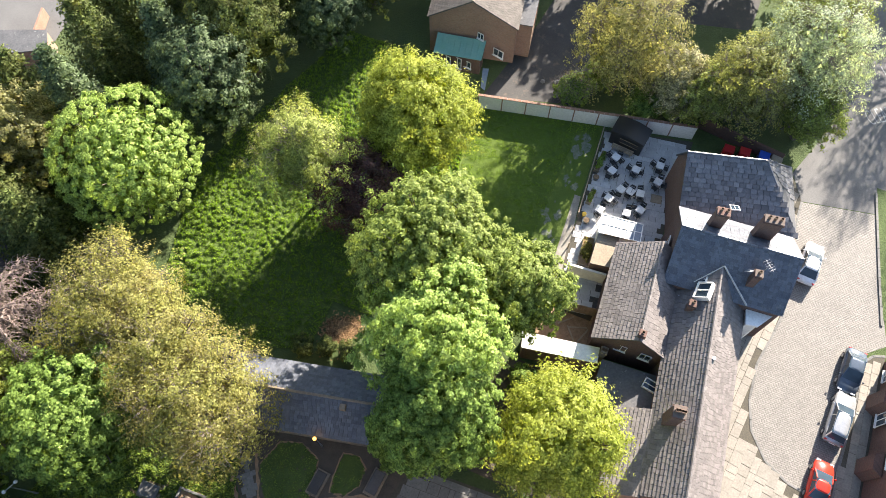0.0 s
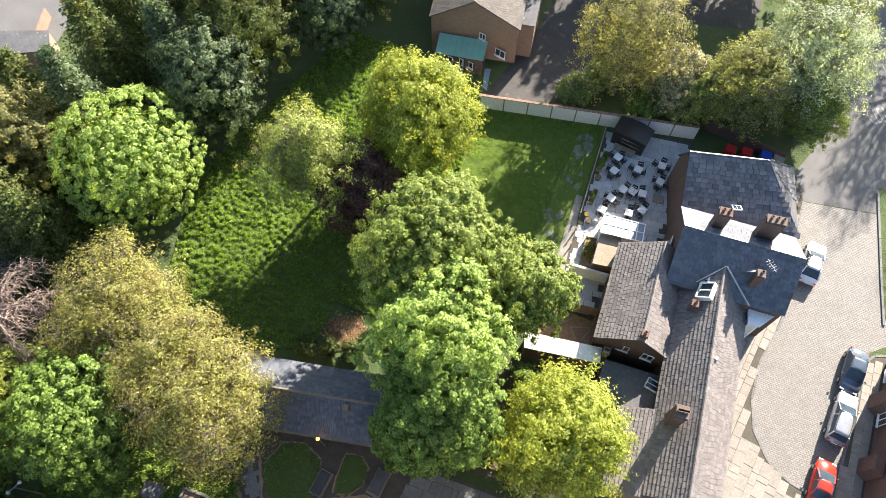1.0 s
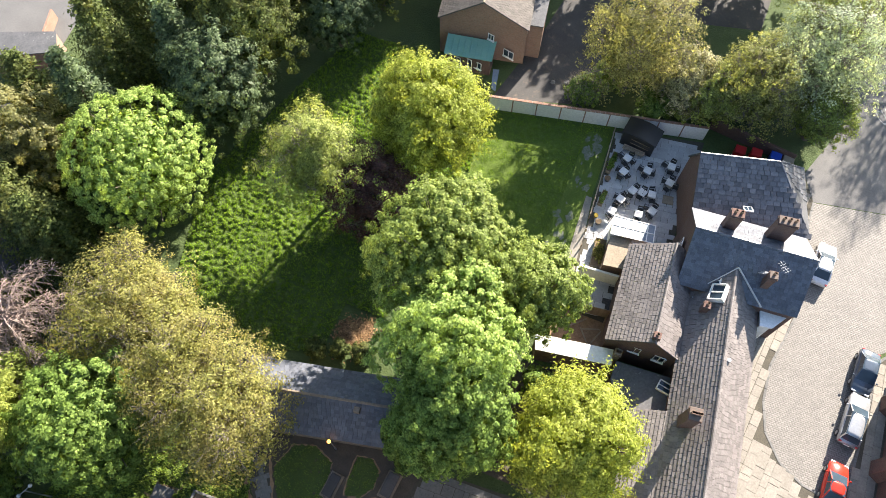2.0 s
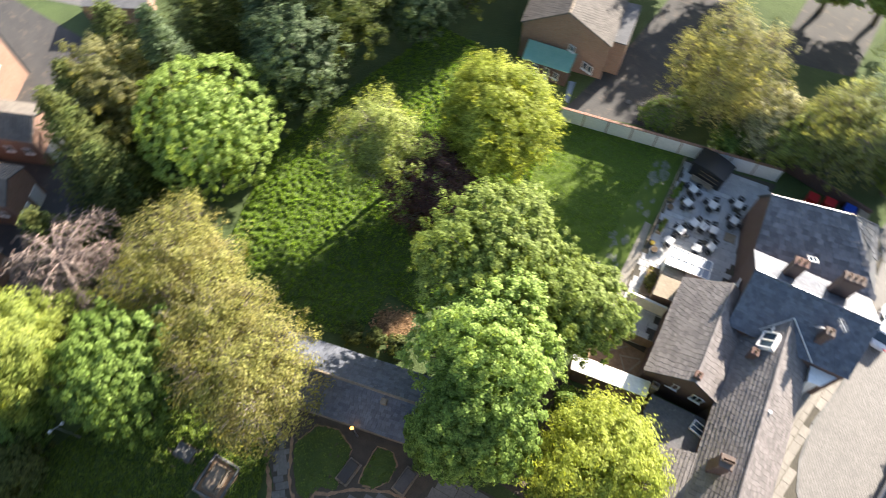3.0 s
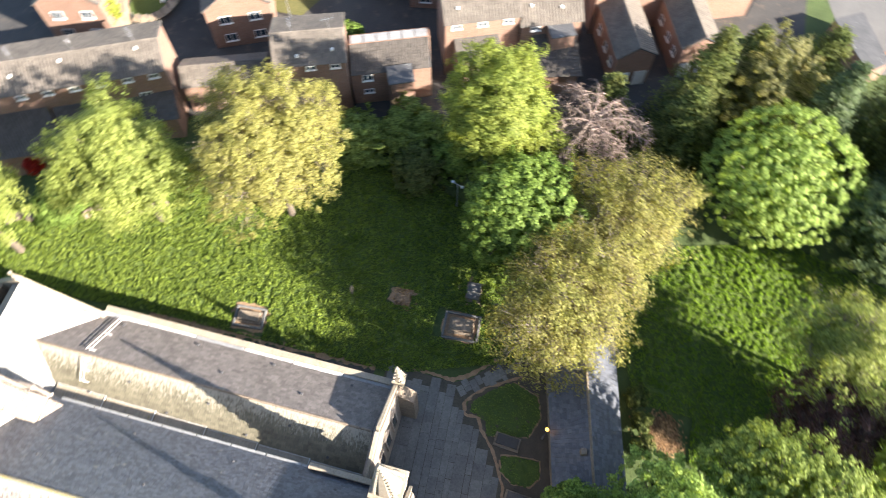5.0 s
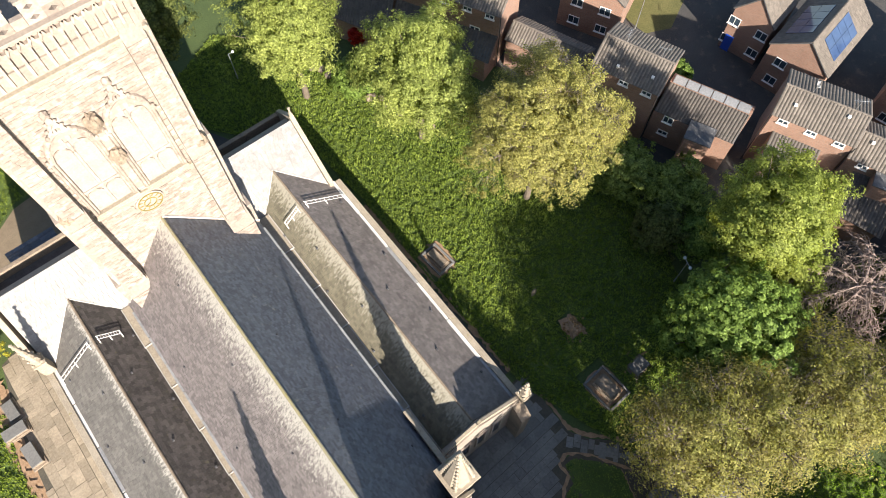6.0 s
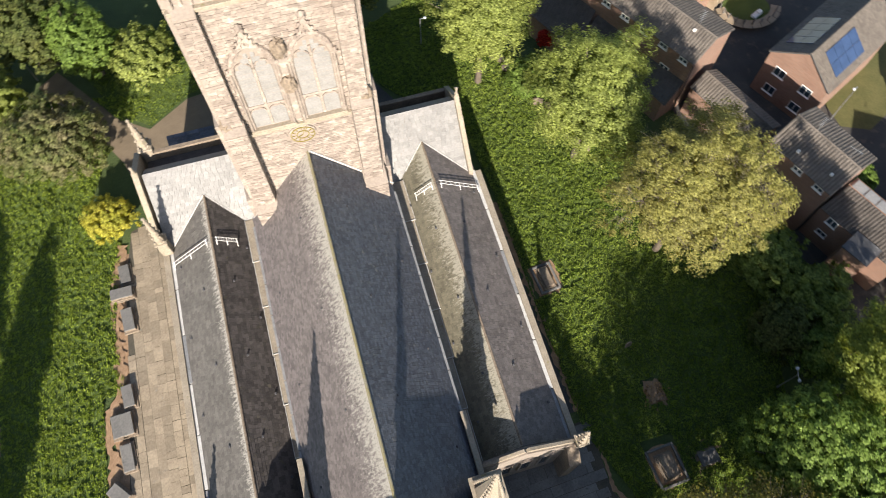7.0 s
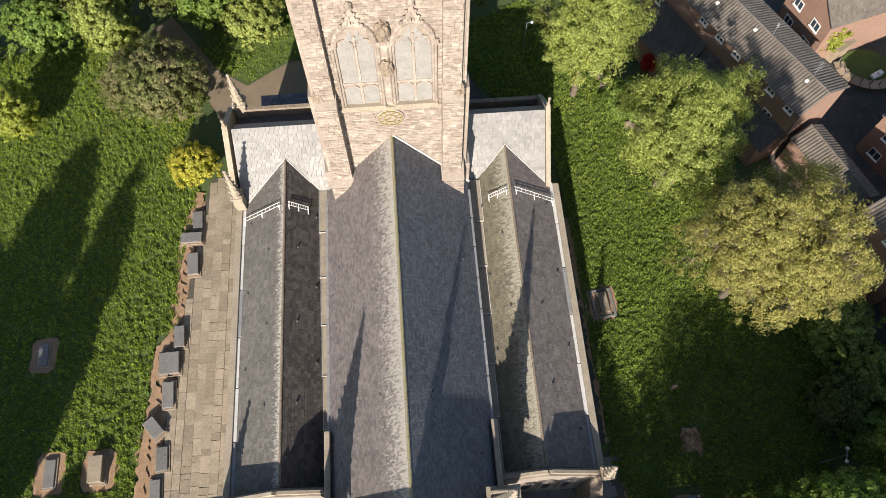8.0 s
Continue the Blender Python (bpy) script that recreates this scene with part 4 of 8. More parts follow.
# ---- trees ----
def crown_cloud(rng, rx, ry, rz, clumps, per, size, lump=0.12, shell=0.8, droop=0.0, flat=0.35, top=0.0, long=1.3, spike=0.0, core=0.18, tight=1.1, bough=0.2, fill=0.22, even=False):
    """Small leaves gathered in clumps over an uneven ellipsoid of boughs, with larger shaded leaves inside it."""
    if even:          # tufts set evenly, as the candles of a chestnut stand
        h = 1 - 1.5 * (np.arange(clumps) + 0.5) / clumps
        turn = np.arange(clumps) * 2.39996
        d = np.stack([np.sqrt(1 - h * h) * np.cos(turn), np.sqrt(1 - h * h) * np.sin(turn), h], 1) + rng.normal(size=(clumps, 3)) * 0.034
    else:
        d = rng.normal(size=(clumps, 3))
    d /= np.linalg.norm(d, axis=1)[:, None]
    d[:, 2] = np.where(d[:, 2] < -0.35, -d[:, 2], d[:, 2])
    ph = rng.uniform(0, 6.28, 6)
    az = np.arctan2(d[:, 1], d[:, 0])
    wob = 1 + lump * (np.sin(3 * az + ph[0]) * 0.5 + np.sin(5 * az + 4 * d[:, 2] + ph[1]) * 0.4 + rng.normal(size=clumps) * 0.3)
    knobs = rng.normal(size=(46, 3))
    knobs /= np.linalg.norm(knobs, axis=1)[:, None]
    near = np.exp(-(1 - d @ knobs.T) * 26).max(axis=1)
    wob = wob + bough * (near - 0.38)
    rad = (shell + (1 - shell) * rng.random(clumps) ** 0.5) * wob
    inner = rng.random(clumps) < core
    rad = np.where(inner, rad * rng.uniform(0.55, 0.9, clumps), rad)
    c = d * rad[:, None] * np.array([rx, ry, rz])
    if top:
        c[:, :2] *= np.clip(1 - top * (c[:, 2:] / rz), 0.12, 1.6)
    r_cl = 1.55 * tight * (rx + ry + rz) / 3 / np.sqrt(clumps) * (0.7 + 0.7 * rng.random(clumps))
    per = int(per * 1.7)
    q = rng.normal(size=(clumps, per, 3))
    q /= np.linalg.norm(q, axis=2)[:, :, None]
    q = q + d[:, None, :] * 0.3
    rr = rng.random((clumps, per, 1)) ** 0.45
    p = c[:, None, :] + q * rr * r_cl[:, None, None] * np.array([1, 1, 0.85])
    if spike:
        p += (d * np.array([1, 1, 0.4]))[:, None, :] * (spike * rng.random((clumps, per, 1)) ** 2 * (rng.random((clumps, 1, 1)) < 0.5) * r_cl[:, None, None] * 2.2)
    p[:, :, 2] -= droop * rr[:, :, 0] ** 2 * r_cl[:, None]
    nrm = q * 0.5 + d[:, None, :] * 0.75 + np.array([0, 0, flat]) + rng.normal(size=q.shape) * 0.3
    p, nrm = p.reshape(-1, 3), nrm.reshape(-1, 3)
    s = 0.82 * size * (0.6 + 0.8 * rng.random((len(p), 1)))
    m = int(len(p) * fill)
    f = rng.normal(size=(m, 3))
    f /= np.linalg.norm(f, axis=1)[:, None]
    inside = f * rng.uniform(0.45, 0.84, (m, 1)) * np.array([rx, ry, rz]) * (1 - 0.5 * lump)
    if top:
        inside[:, :2] *= np.clip(1 - top * (inside[:, 2:] / rz), 0.12, 1.6)
    p, nrm = np.concatenate([p, inside]), np.concatenate([nrm, f + rng.normal(size=f.shape) * 0.5])
    s = np.concatenate([s, np.full((m, 1), 2.0 * size)])
    nrm /= np.linalg.norm(nrm, axis=1)[:, None]
    t = np.cross(nrm, rng.normal(size=nrm.shape))
    t /= np.linalg.norm(t, axis=1)[:, None]
    b = np.cross(nrm, t)
    u, v = t * s * 0.5 * long, b * s * 0.5
    return np.stack([p - u, p + u * 0.7 + v, p + u * 0.7 - v], 1), c


def tree(label, x, y, zc, rx, ry, rz, leaf, size=0.30, clumps=520, per=26, lump=0.12, seed=1, name="tree", category="tree", group="", trunk_r=0.28, twigs=0.0, limbs=30, **kw):
    rng = np.random.default_rng(seed)
    root = thing(name, label, category, group, "", (x, y, 0))
    quad, cl = crown_cloud(rng, rx, ry, rz, clumps, per, size, lump, **kw)
    quad[:, :, 2] += zc
    quad[:, :, 2] = np.maximum(quad[:, :, 2], 0.05)
    quads("crown", quad, LEAF[leaf], root)
    cl = cl + [0, 0, zc]
    fork = max(0.8, zc - rz * 0.55)
    bm = B()
    p = Vector((0, 0, 0))
    lean = Vector(rng.normal(size=3) * 0.15)
    for i in range(4):
        k0, k1 = i / 4, (i + 1) / 4
        q = Vector((lean.x * k1 + rng.normal() * 0.06, lean.y * k1 + rng.normal() * 0.06, fork * k1))
        rod(bm, p, q + Vector((0, 0, 0.05)), trunk_r * (1.25 - 0.55 * k0), trunk_r * (1.25 - 0.55 * k1), 9)
        p = q
    part("trunk", bm, M["bark"], root)
    bm = B()
    order = rng.permutation(len(cl))[:limbs]
    mids = []
    for j in order:
        e = Vector(cl[j])
        mid = p.lerp(e, 0.5) + Vector((0, 0, 0.12 * rz))
        mids += [mid[:], mid.lerp(e, 0.5)[:]]
        rod(bm, p, mid, trunk_r * 0.38, trunk_r * 0.22, 5)
        rod(bm, mid, e, trunk_r * 0.22, 0.03, 4)
    part("limb", bm, M["branch" if twigs else "bark"], root)
    if twigs:          # bare twigs from the limbs out to the leaf clumps, seen through thin foliage
        mids = np.array(mids)
        near = ((cl[:, None, :] - mids[None]) ** 2).sum(2).argsort(1)[:, 0]
        a, b = mids[near], cl * [1.02, 1.02, 1.0] + [0, 0, 0.15]
        bend = (a + b) / 2 + rng.normal(size=a.shape) * 0.25
        tri = []
        for q0, q1, w in ((a, bend, twigs), (bend, b, twigs * 0.7)):
            side = np.cross(q1 - q0, rng.normal(size=a.shape))
            side /= np.linalg.norm(side, axis=1)[:, None]
            tri.append(np.stack([q0 - side * w, q0 + side * w, q1], 1))
        for k in range(3):
            e = b + rng.normal(size=b.shape) * 0.45 + [0, 0, 0.2]
            side = np.cross(e - bend, rng.normal(size=a.shape))
            side /= np.linalg.norm(side, axis=1)[:, None]
            tri.append(np.stack([bend - side * twigs * 0.6, bend + side * twigs * 0.6, e], 1))
        quads("twig", np.concatenate(tri), M["branch"], root, "", "", "stuff")
    return root


def conifer(label, x, y, h, r, leaf="dark", seed=1, tiers=22, size=0.21):
    rng = np.random.default_rng(seed)
    root = thing("conifer", label, "tree", "evergreen trees along the boundary", "", (x, y, 0))
    out = []
    for i in range(tiers):
        k = i / tiers
        z, rr = h * (0.12 + 0.88 * k), r * (1 - k) ** 0.8 + 0.25
        arms = max(7, int(19 * (1 - k)))
        for a in range(arms):
            th = 6.283 * (a + rng.random()) / arms
            m = 52
            s = rng.random(m) ** 0.7
            ln = rr * (0.75 + 0.4 * rng.random())
            pts = np.stack([np.cos(th) * s * ln, np.sin(th) * s * ln, z - 0.25 * s * ln + rng.normal(size=m) * 0.12], 1) + rng.normal(size=(m, 3)) * 0.22
            out.append(pts)
    p = np.concatenate(out)
    nrm = np.stack([p[:, 0] * 0.25, p[:, 1] * 0.25, np.full(len(p), 0.9)], 1) + rng.normal(size=p.shape) * 0.4
    nrm /= np.linalg.norm(nrm, axis=1)[:, None]
    t = np.cross(nrm, rng.normal(size=nrm.shape))
    t /= np.linalg.norm(t, axis=1)[:, None]
    b = np.cross(nrm, t)
    s = size * (0.6 + 0.8 * rng.random((len(p), 1)))
    quad = np.stack([p - t * s * 0.8, p + t * s * 0.5 - b * s * 0.45, p + t * s * 0.5 + b * s * 0.45], 1)
    quads("crown", quad, LEAF[leaf], root)
    bm = B()
    rod(bm, (0, 0, 0), (0, 0, h * 0.96), 0.28, 0.03, 8)
    part("trunk", bm, M["bark"], root)
    return root


tree("horse chestnut in fresh bright leaf, round dense crown", 37.3, -20.1, 7.6, 5.9, 5.9, 6.2, "chestnut", 0.155, 640, 50, 0.09, 11, shell=0.93, tight=0.76, core=0.06, bough=0.09, even=True)
tree("slender light green tree in thin fresh leaf", 23.6, -25.8, 8.6, 4.1, 4.0, 3.9, "lime", 0.13, 560, 22, 0.34, 12, trunk_r=0.16, top=0.4, spike=0.9, droop=0.5, long=2.0, tight=1.7, bough=0.42, twigs=0.018)
tree("yellow-green tree in young leaf beside the garden wall", 16.2, -33.1, 7.6, 4.7, 4.7, 6.2, "yellow", 0.15, 1000, 28, 0.12, 13, droop=0.4, spike=1.1, long=2.0, tight=1.6)
tree("copper-leaved tree in dark shade", 18.9, -26.2, 5.0, 4.0, 4.0, 4.2, "copper", 0.15, 520, 22, 0.16, 14, trunk_r=0.16, tight=1.6, twigs=0.02)
tree("broad sycamore in full spring leaf", 9.2, -20.8, 10.0, 5.9, 5.5, 7.0, "green", 0.18, 1200, 32, 0.16, 15, bough=0.26)
tree("broad sycamore with bright green crown", 6.8, -15.0, 9.8, 5.0, 5.2, 7.0, "chestnut", 0.18, 1050, 32, 0.16, 16, bough=0.26)
tree("tall dark green sycamore beside the stone outbuilding", 5.0, -10.5, 8.0, 4.3, 4.4, 6.2, "rich", 0.18, 850, 32, 0.18, 24, bough=0.26)
tree("dark green understorey tree beside the outbuilding", 7.2, -8.8, 4.2, 2.2, 2.2, 3.6, "rich", 0.26, 320, 28, 0.16, 28)
tree("spreading sycamore overhanging the pub yard", 2.4, -21.9, 7.6, 3.7, 3.7, 4.8, "green", 0.2, 460, 32, 0.16, 17)
tree("yellow-green tree in young leaf behind the pub", -4.0, -12.8, 6.6, 4.2, 4.4, 5.4, "yellow", 0.15, 820, 28, 0.14, 18, droop=0.4, spike=1.3, long=2.0, tight=1.6)
tree("tall tree in thin olive-brown young leaf", 30.3, -8.3, 7.2, 5.3, 5.3, 5.6, "olive", 0.14, 900, 16, 0.16, 19, shell=0.66, core=0.3, long=1.8, tight=1.9, bough=0.2, fill=0.12, twigs=0.02, limbs=46)
tree("tall tree in thin olive-yellow young leaf, limbs showing", 20.9, -4.5, 7.2, 5.4, 5.2, 5.6, "olive", 0.14, 900, 16, 0.16, 20, shell=0.66, core=0.3, long=1.8, tight=1.9, bough=0.2, fill=0.12, twigs=0.02, limbs=46)
tree("tall tree in thin olive-brown young leaf", 25.8, -6.6, 7.6, 4.4, 4.4, 5.6, "olive", 0.14, 700, 16, 0.16, 29, shell=0.66, core=0.3, long=1.8, tight=1.9, bough=0.2, fill=0.12, twigs=0.02, limbs=46)
tree("dense green tree in the churchyard", 28.6, 0.0, 7.4, 4.5, 4.9, 6.0, "rich", 0.2, 680, 32, 0.12, 21)
tree("golden-green tree on the churchyard edge", 27.4, 20.2, 11.0, 5.7, 5.7, 6.8, "gold", 0.12, 1150, 42, 0.18, 22, long=1.9, tight=1.6, bough=0.34, twigs=0.016)
tree("light green tree on the churchyard edge", 23.75, 31.7, 9.5, 4.7, 4.7, 5.8, "lime", 0.14, 800, 38, 0.26, 23, bough=0.36, spike=0.4, long=1.9, tight=1.8)
tree("light green tree on the churchyard edge", 17.5, 42.9, 9.5, 4.15, 4.15, 5.6, "lime", 0.14, 700, 38, 0.24, 25, bough=0.36, spike=0.4, long=1.9, tight=1.8)
tree("yellow-green tree beside the terrace", 35.5, 3.5, 11.0, 3.9, 3.9, 6.2, "spring", 0.14, 800, 38, 0.2, 26, bough=0.34, spike=0.4, long=1.9, tight=1.6)
tree("small green tree beside the terrace", 36.6, -0.6, 5.2, 2.7, 2.5, 3.8, "spring", 0.18, 260, 28, 0.14, 27, trunk_r=0.14, long=1.9, tight=1.6)
for i, (x, y, zc, r, rz, top) in enumerate([(-39.1, 4.2, 10.0, 3.8, 8.6, 0.45), (-34.1, 1.7, 10.0, 1.9, 8.2, 0.3), (-44.0, 2.0, 7.5, 4.6, 6.0, 0.3), (-39.0, -1.0, 6.0, 4.0, 5.0, 0.2)]):
    tree("tall narrow tree outside the south-east gate", x, y, zc, r, r, rz, "green", 0.4, 240, 26, 0.08, 160 + i, group="trees outside the gate", top=top, fill=0.5)
for i, (x, y, zc, r, leaf) in enumerate([(35.2, 16.3, 2.6, 3.0, "green"), (37.3, 11.7, 2.6, 3.2, "green"), (33.6, 10.0, 2.4, 2.4, "dark"), (36.0, 7.0, 2.2, 2.4, "rich"), (32.0, 27.5, 2.4, 2.4, "rich"), (22.0, 40.5, 1.8, 2.2, "rich")]):
    tree("dense green shrub along the churchyard edge", x, y, zc, r, r, 2.4, leaf, 0.22, 260, 26, 0.16, 40 + i, name="shrub", category="shrub", group="boundary shrubs", trunk_r=0.09)
for i, (x, y, h, r, leaf) in enumerate([(45.6, -13.2, 15, 4.4, "dark"), (44.7, -23.6, 15, 3.6, "grey"), (49.0, -22.5, 14, 4.6, "dark"), (48.5, -16.5, 13, 4.0, "dark"), (41.5, -12.2, 12, 4.0, "dark"), (43.5, -5.5, 9, 3.4, "dark"), (40.5, -32.0, 14, 3.8, "grey"), (46.5, -29.5, 15, 5.0, "dark"), (50.0, -35.0, 14, 5.0, "dark")]):
    conifer("tall dark evergreen conifer on the boundary", x, y, h, r, leaf, 60 + i)
for i, (x, y, zc, r, rz, leaf) in enumerate([(35.2, -30.0, 7, 4.2, 6.4, "grey"), (36.0, -37.0, 8, 4.8, 7.0, "dark"), (41.0, -39.5, 8, 5.0, 7.0, "dark"), (31.0, -43.5, 5, 3.6, 4.4, "grey"), (37.0, -46.0, 7, 5.2, 6.5, "dark"), (29.0, -50.0, 6, 4.4, 5.6, "dark"), (45.5, -40.0, 8, 5.0, 7.0, "dark"), (47.2, -18.6, 7, 3.6, 6, "drab"), (33, -57, 7, 5, 6, "dark"), (42, -53, 7, 5, 6.5, "dark"), (24.5, -66, 8, 5, 7, "dark"), (30.5, -68, 8, 5, 7, "dark"), (27, -60.5, 7, 4, 6, "dark")]):
    tree("dense dark evergreen broadleaf in the boundary belt", x, y, zc, r, r, rz, leaf, 0.19, 460, 26, 0.2, 80 + i, group="boundary belt trees", bough=0.3)
for i, (x, y, zc, r, rz, leaf) in enumerate([(1.9, -49.0, 7, 4.8, 6.4, "drab"), (-14.6, -53.6, 7, 5.0, 6.2, "silver"), (-9.8, -50.2, 5.2, 4.2, 4.8, "hedge"), (-3.2, -49.2, 4.0, 3.0, 3.6, "cream"), (-16.4, -50.6, 3.6, 2.8, 3.4, "green"), (-6.3, -48.8, 3.4, 2.6, 3.2, "lime"), (-14.5, -60.5, 6, 4.2, 5.6, "lime"), (5.5, -46.6, 1.4, 1.6, 1.5, "rich")]):
    tree("mixed tree in spring leaf behind the pub garden wall", x, y, zc, r, r, rz, leaf, 0.17, 560, 18, 0.18, 100 + i, group="trees behind the pub garden", tight=1.5, bough=0.26, fill=0.15, twigs=0.024)
for i, (x, y, zc, r, rz, leaf) in enumerate([(-35.8, 53.0, 3.2, 3.6, 3.2, "rich"), (-28.6, 51.2, 4.2, 2.7, 4.0, "lime"), (-14.6, 53.2, 2.4, 3.4, 2.4, "lime"), (-37.0, 42.0, 3.4, 2.4, 3.0, "yellow"), (-19.5, 54.5, 4.4, 3.0, 4.2, "rich"), (-43, 49, 4.4, 3.6, 4.4, "rich"), (8, 56, 6, 5, 6, "dark"), (0, 58, 6, 5, 6, "dark"), (-8, 60, 5, 4, 5, "rich"), (-33, 57, 5, 4, 5, "dark"), (-24, 57, 5, 4, 5, "dark")]):
    tree("green tree at the west churchyard boundary", x, y, zc, r, r, rz, leaf, 0.24, 330, 24, 0.16, 120 + i, group="west boundary trees")
tree("dark shrubby tree flecked with pale blossom", -23.3, 44.4, 3.6, 4.9, 4.3, 3.8, "blossom", 0.17, 620, 28, 0.14, 140)
tree("bright golden-yellow shrub beside the flagged path", -19.9, 36.2, 1.5, 2.4, 2.1, 1.7, "forsythia", 0.13, 300, 28, 0.08, 141, name="shrub", category="shrub", trunk_r=0.07)
tree("small red-leaved maple beside the terrace", 25.5, 45.3, 1.3, 0.75, 0.75, 1.1, "red", 0.14, 90, 24, 0.15, 142, name="shrub", category="shrub", trunk_r=0.06)
tree("yellow-green shrub climbing a garden wall", 44.0, 46.8, 2.4, 1.6, 1.6, 2.4, "yellow", 0.18, 160, 26, 0.15, 143, name="shrub", category="shrub", trunk_r=0.07)
tree("dark shrub in the estate court", 47.6, 21.6, 1.6, 1.7, 1.7, 1.7, "rich", 0.2, 180, 26, 0.15, 144, name="shrub", category="shrub", trunk_r=0.07)

for i, (x, y, zc, r, leaf) in enumerate([(-1.5, -47.2, 1.6, 1.6, "rich"), (-4.2, -49.0, 1.8, 1.9, "green"), (-7.4, -50.2, 1.8, 1.9, "lime"), (-11.0, -51.2, 1.7, 1.9, "green"), (-14.6, -53.0, 1.6, 1.8, "green"), (3.8, -48.6, 1.4, 1.5, "green"), (0.8, -51.6, 1.6, 1.8, "drab"), (-16.6, -55.6, 1.6, 1.8, "lime")]):
    tree("low green undergrowth behind the yard wall", x, y, zc, r, r, 1.7, leaf, 0.19, 170, 24, 0.2, 200 + i, name="shrub", category="shrub", group="undergrowth", trunk_r=0.06)
for i, (x, y, r) in enumerate([(18.2, -12.9, 0.9), (16.2, -13.6, 0.8), (14.3, -13.9, 0.9)]):
    tree("dark bramble along the outbuilding wall", x, y, 0.8, r, r, 0.9, "dark", 0.16, 60, 24, 0.2, 220 + i, name="shrub", category="shrub", group="brambles", trunk_r=0.05)
for i, (x, y, zc, r, rz) in enumerate([(12.0, -66.5, 6.5, 4.4, 5.2), (4.0, -68.5, 6.0, 4.6, 5.0), (-3.5, -69.0, 5.6, 4.0, 4.6), (-9.0, -70.5, 5.6, 3.8, 4.6), (-24.0, -84.0, 9.0, 4.6, 7.0)]):
    tree("tall tree in spring leaf beyond the yard", x, y, zc, r, r, rz, "green", 0.34, 180, 22, 0.18, 240 + i, group="trees beyond the yard")


for i, (x, y, zc, r, rz) in enumerate([(-29.5, -76.0, 10.5, 4.6, 6.5), (-37.0, -66.0, 10.0, 4.6, 6.0), (-40.5, -55.5, 9.5, 4.4, 6.0)]):
    tree("tall thinly leaved tree beside the road", x, y, zc, r, r, rz, "hedge", 0.2, 260, 10, 0.2, 260 + i, group="roadside trees", shell=0.6, core=0.4, fill=0.05, tight=1.5, twigs=0.04)


# ---- paving ----
def paved(parent, key, outline, z, material, size, pieces=0, near=None, turn=0.0, vary=0.5, seed=3, thick=0.05, gap=0.012):
    """Flags laid in courses of uneven lengths over a plan outline; the nearest are objects, the rest one joined part."""
    rng = random.Random(seed)
    ca, sa = math.cos(radians(turn)), math.sin(radians(turn))
    loc = [(x * ca + y * sa, -x * sa + y * ca) for x, y in outline]
    u0, u1 = min(p[0] for p in loc), max(p[0] for p in loc)
    v0, v1 = min(p[1] for p in loc), max(p[1] for p in loc)
    spots, v = [], v0
    while v < v1:
        h = size[1] * (1 + vary * (rng.random() - 0.5))
        u = u0 - rng.random() * size[0]
        while u < u1:
            w = size[0] * (1 + 1.6 * vary * (rng.random() - 0.5))
            c = (u + w / 2, v + h / 2)
            if all(inside((c[0] + a * w * 0.3, c[1] + b * h * 0.3), loc) for a in (-1, 1) for b in (-1, 1)):
                spots.append((c[0] * ca - c[1] * sa, c[0] * sa + c[1] * ca, w, h, rng.random()))
            u += w
        v += h
    if near:
        spots.sort(key=lambda s: (s[0] - near[0]) ** 2 + (s[1] - near[1]) ** 2)
    verts, faces = [], []
    for i, (x, y, w, h, r) in enumerate(spots):
        if i < pieces:
            ww, hh = w - gap, h - gap
            ob = new(key, chip(key, round(ww / 0.08) * 0.08 or 0.08, round(hh / 0.08) * 0.08 or 0.08, thick, material))
            ob.parent = parent
            ob.matrix_basis = pose(x, y, z - thick * 0.5 + 0.012 * r, (r - 0.5) * 0.8, 0, turn)
            continue
        m = pose(x, y, z + 0.012 * r, 0, 0, turn)
        o, a, b = len(verts), w / 2 - gap, h / 2 - gap
        verts += [m @ Vector(q) for q in ((-a, -b, thick * 0.5), (a, -b, thick * 0.5), (a, b, thick * 0.5), (-a, b, thick * 0.5), (-a, -b, -0.02), (a, -b, -0.02), (a, b, -0.02), (-a, b, -0.02))]
        faces += [(o, o + 1, o + 2, o + 3), (o + 4, o + 5, o + 1, o), (o + 5, o + 6, o + 2, o + 1), (o + 6, o + 7, o + 3, o + 2), (o + 7, o + 4, o, o + 3)]
    if faces:
        joined("paving", verts, faces, material, parent)


def slab_base(name, outline, z0, z1, material, label, category):
    bm = B()
    prism(bm, outline, z0, z1)
    return structure(name, bm, material, label, category)


def kerb(points, label, z=0.12, w=0.22, parent=None):
    for (x0, y0), (x1, y1) in zip(points, points[1:]):
        n = max(1, round(math.hypot(x1 - x0, y1 - y0) / 0.95))
        for i in range(n):
            a, b = i / n, (i + 0.98) / n
            bm = B()
            p, q = Vector((x0 + (x1 - x0) * a, y0 + (y1 - y0) * a, z / 2)), Vector((x0 + (x1 - x0) * b, y0 + (y1 - y0) * b, z / 2))
            d = q - p
            box(bm, ((p + q) / 2)[:], (d.length, w, z + 0.02), math.degrees(math.atan2(d.y, d.x)), 0.015)
            ob = new("kerb_stone", mesh_of(bm, M["slab_grey"], "kerb_stone"))
            ob.parent = parent


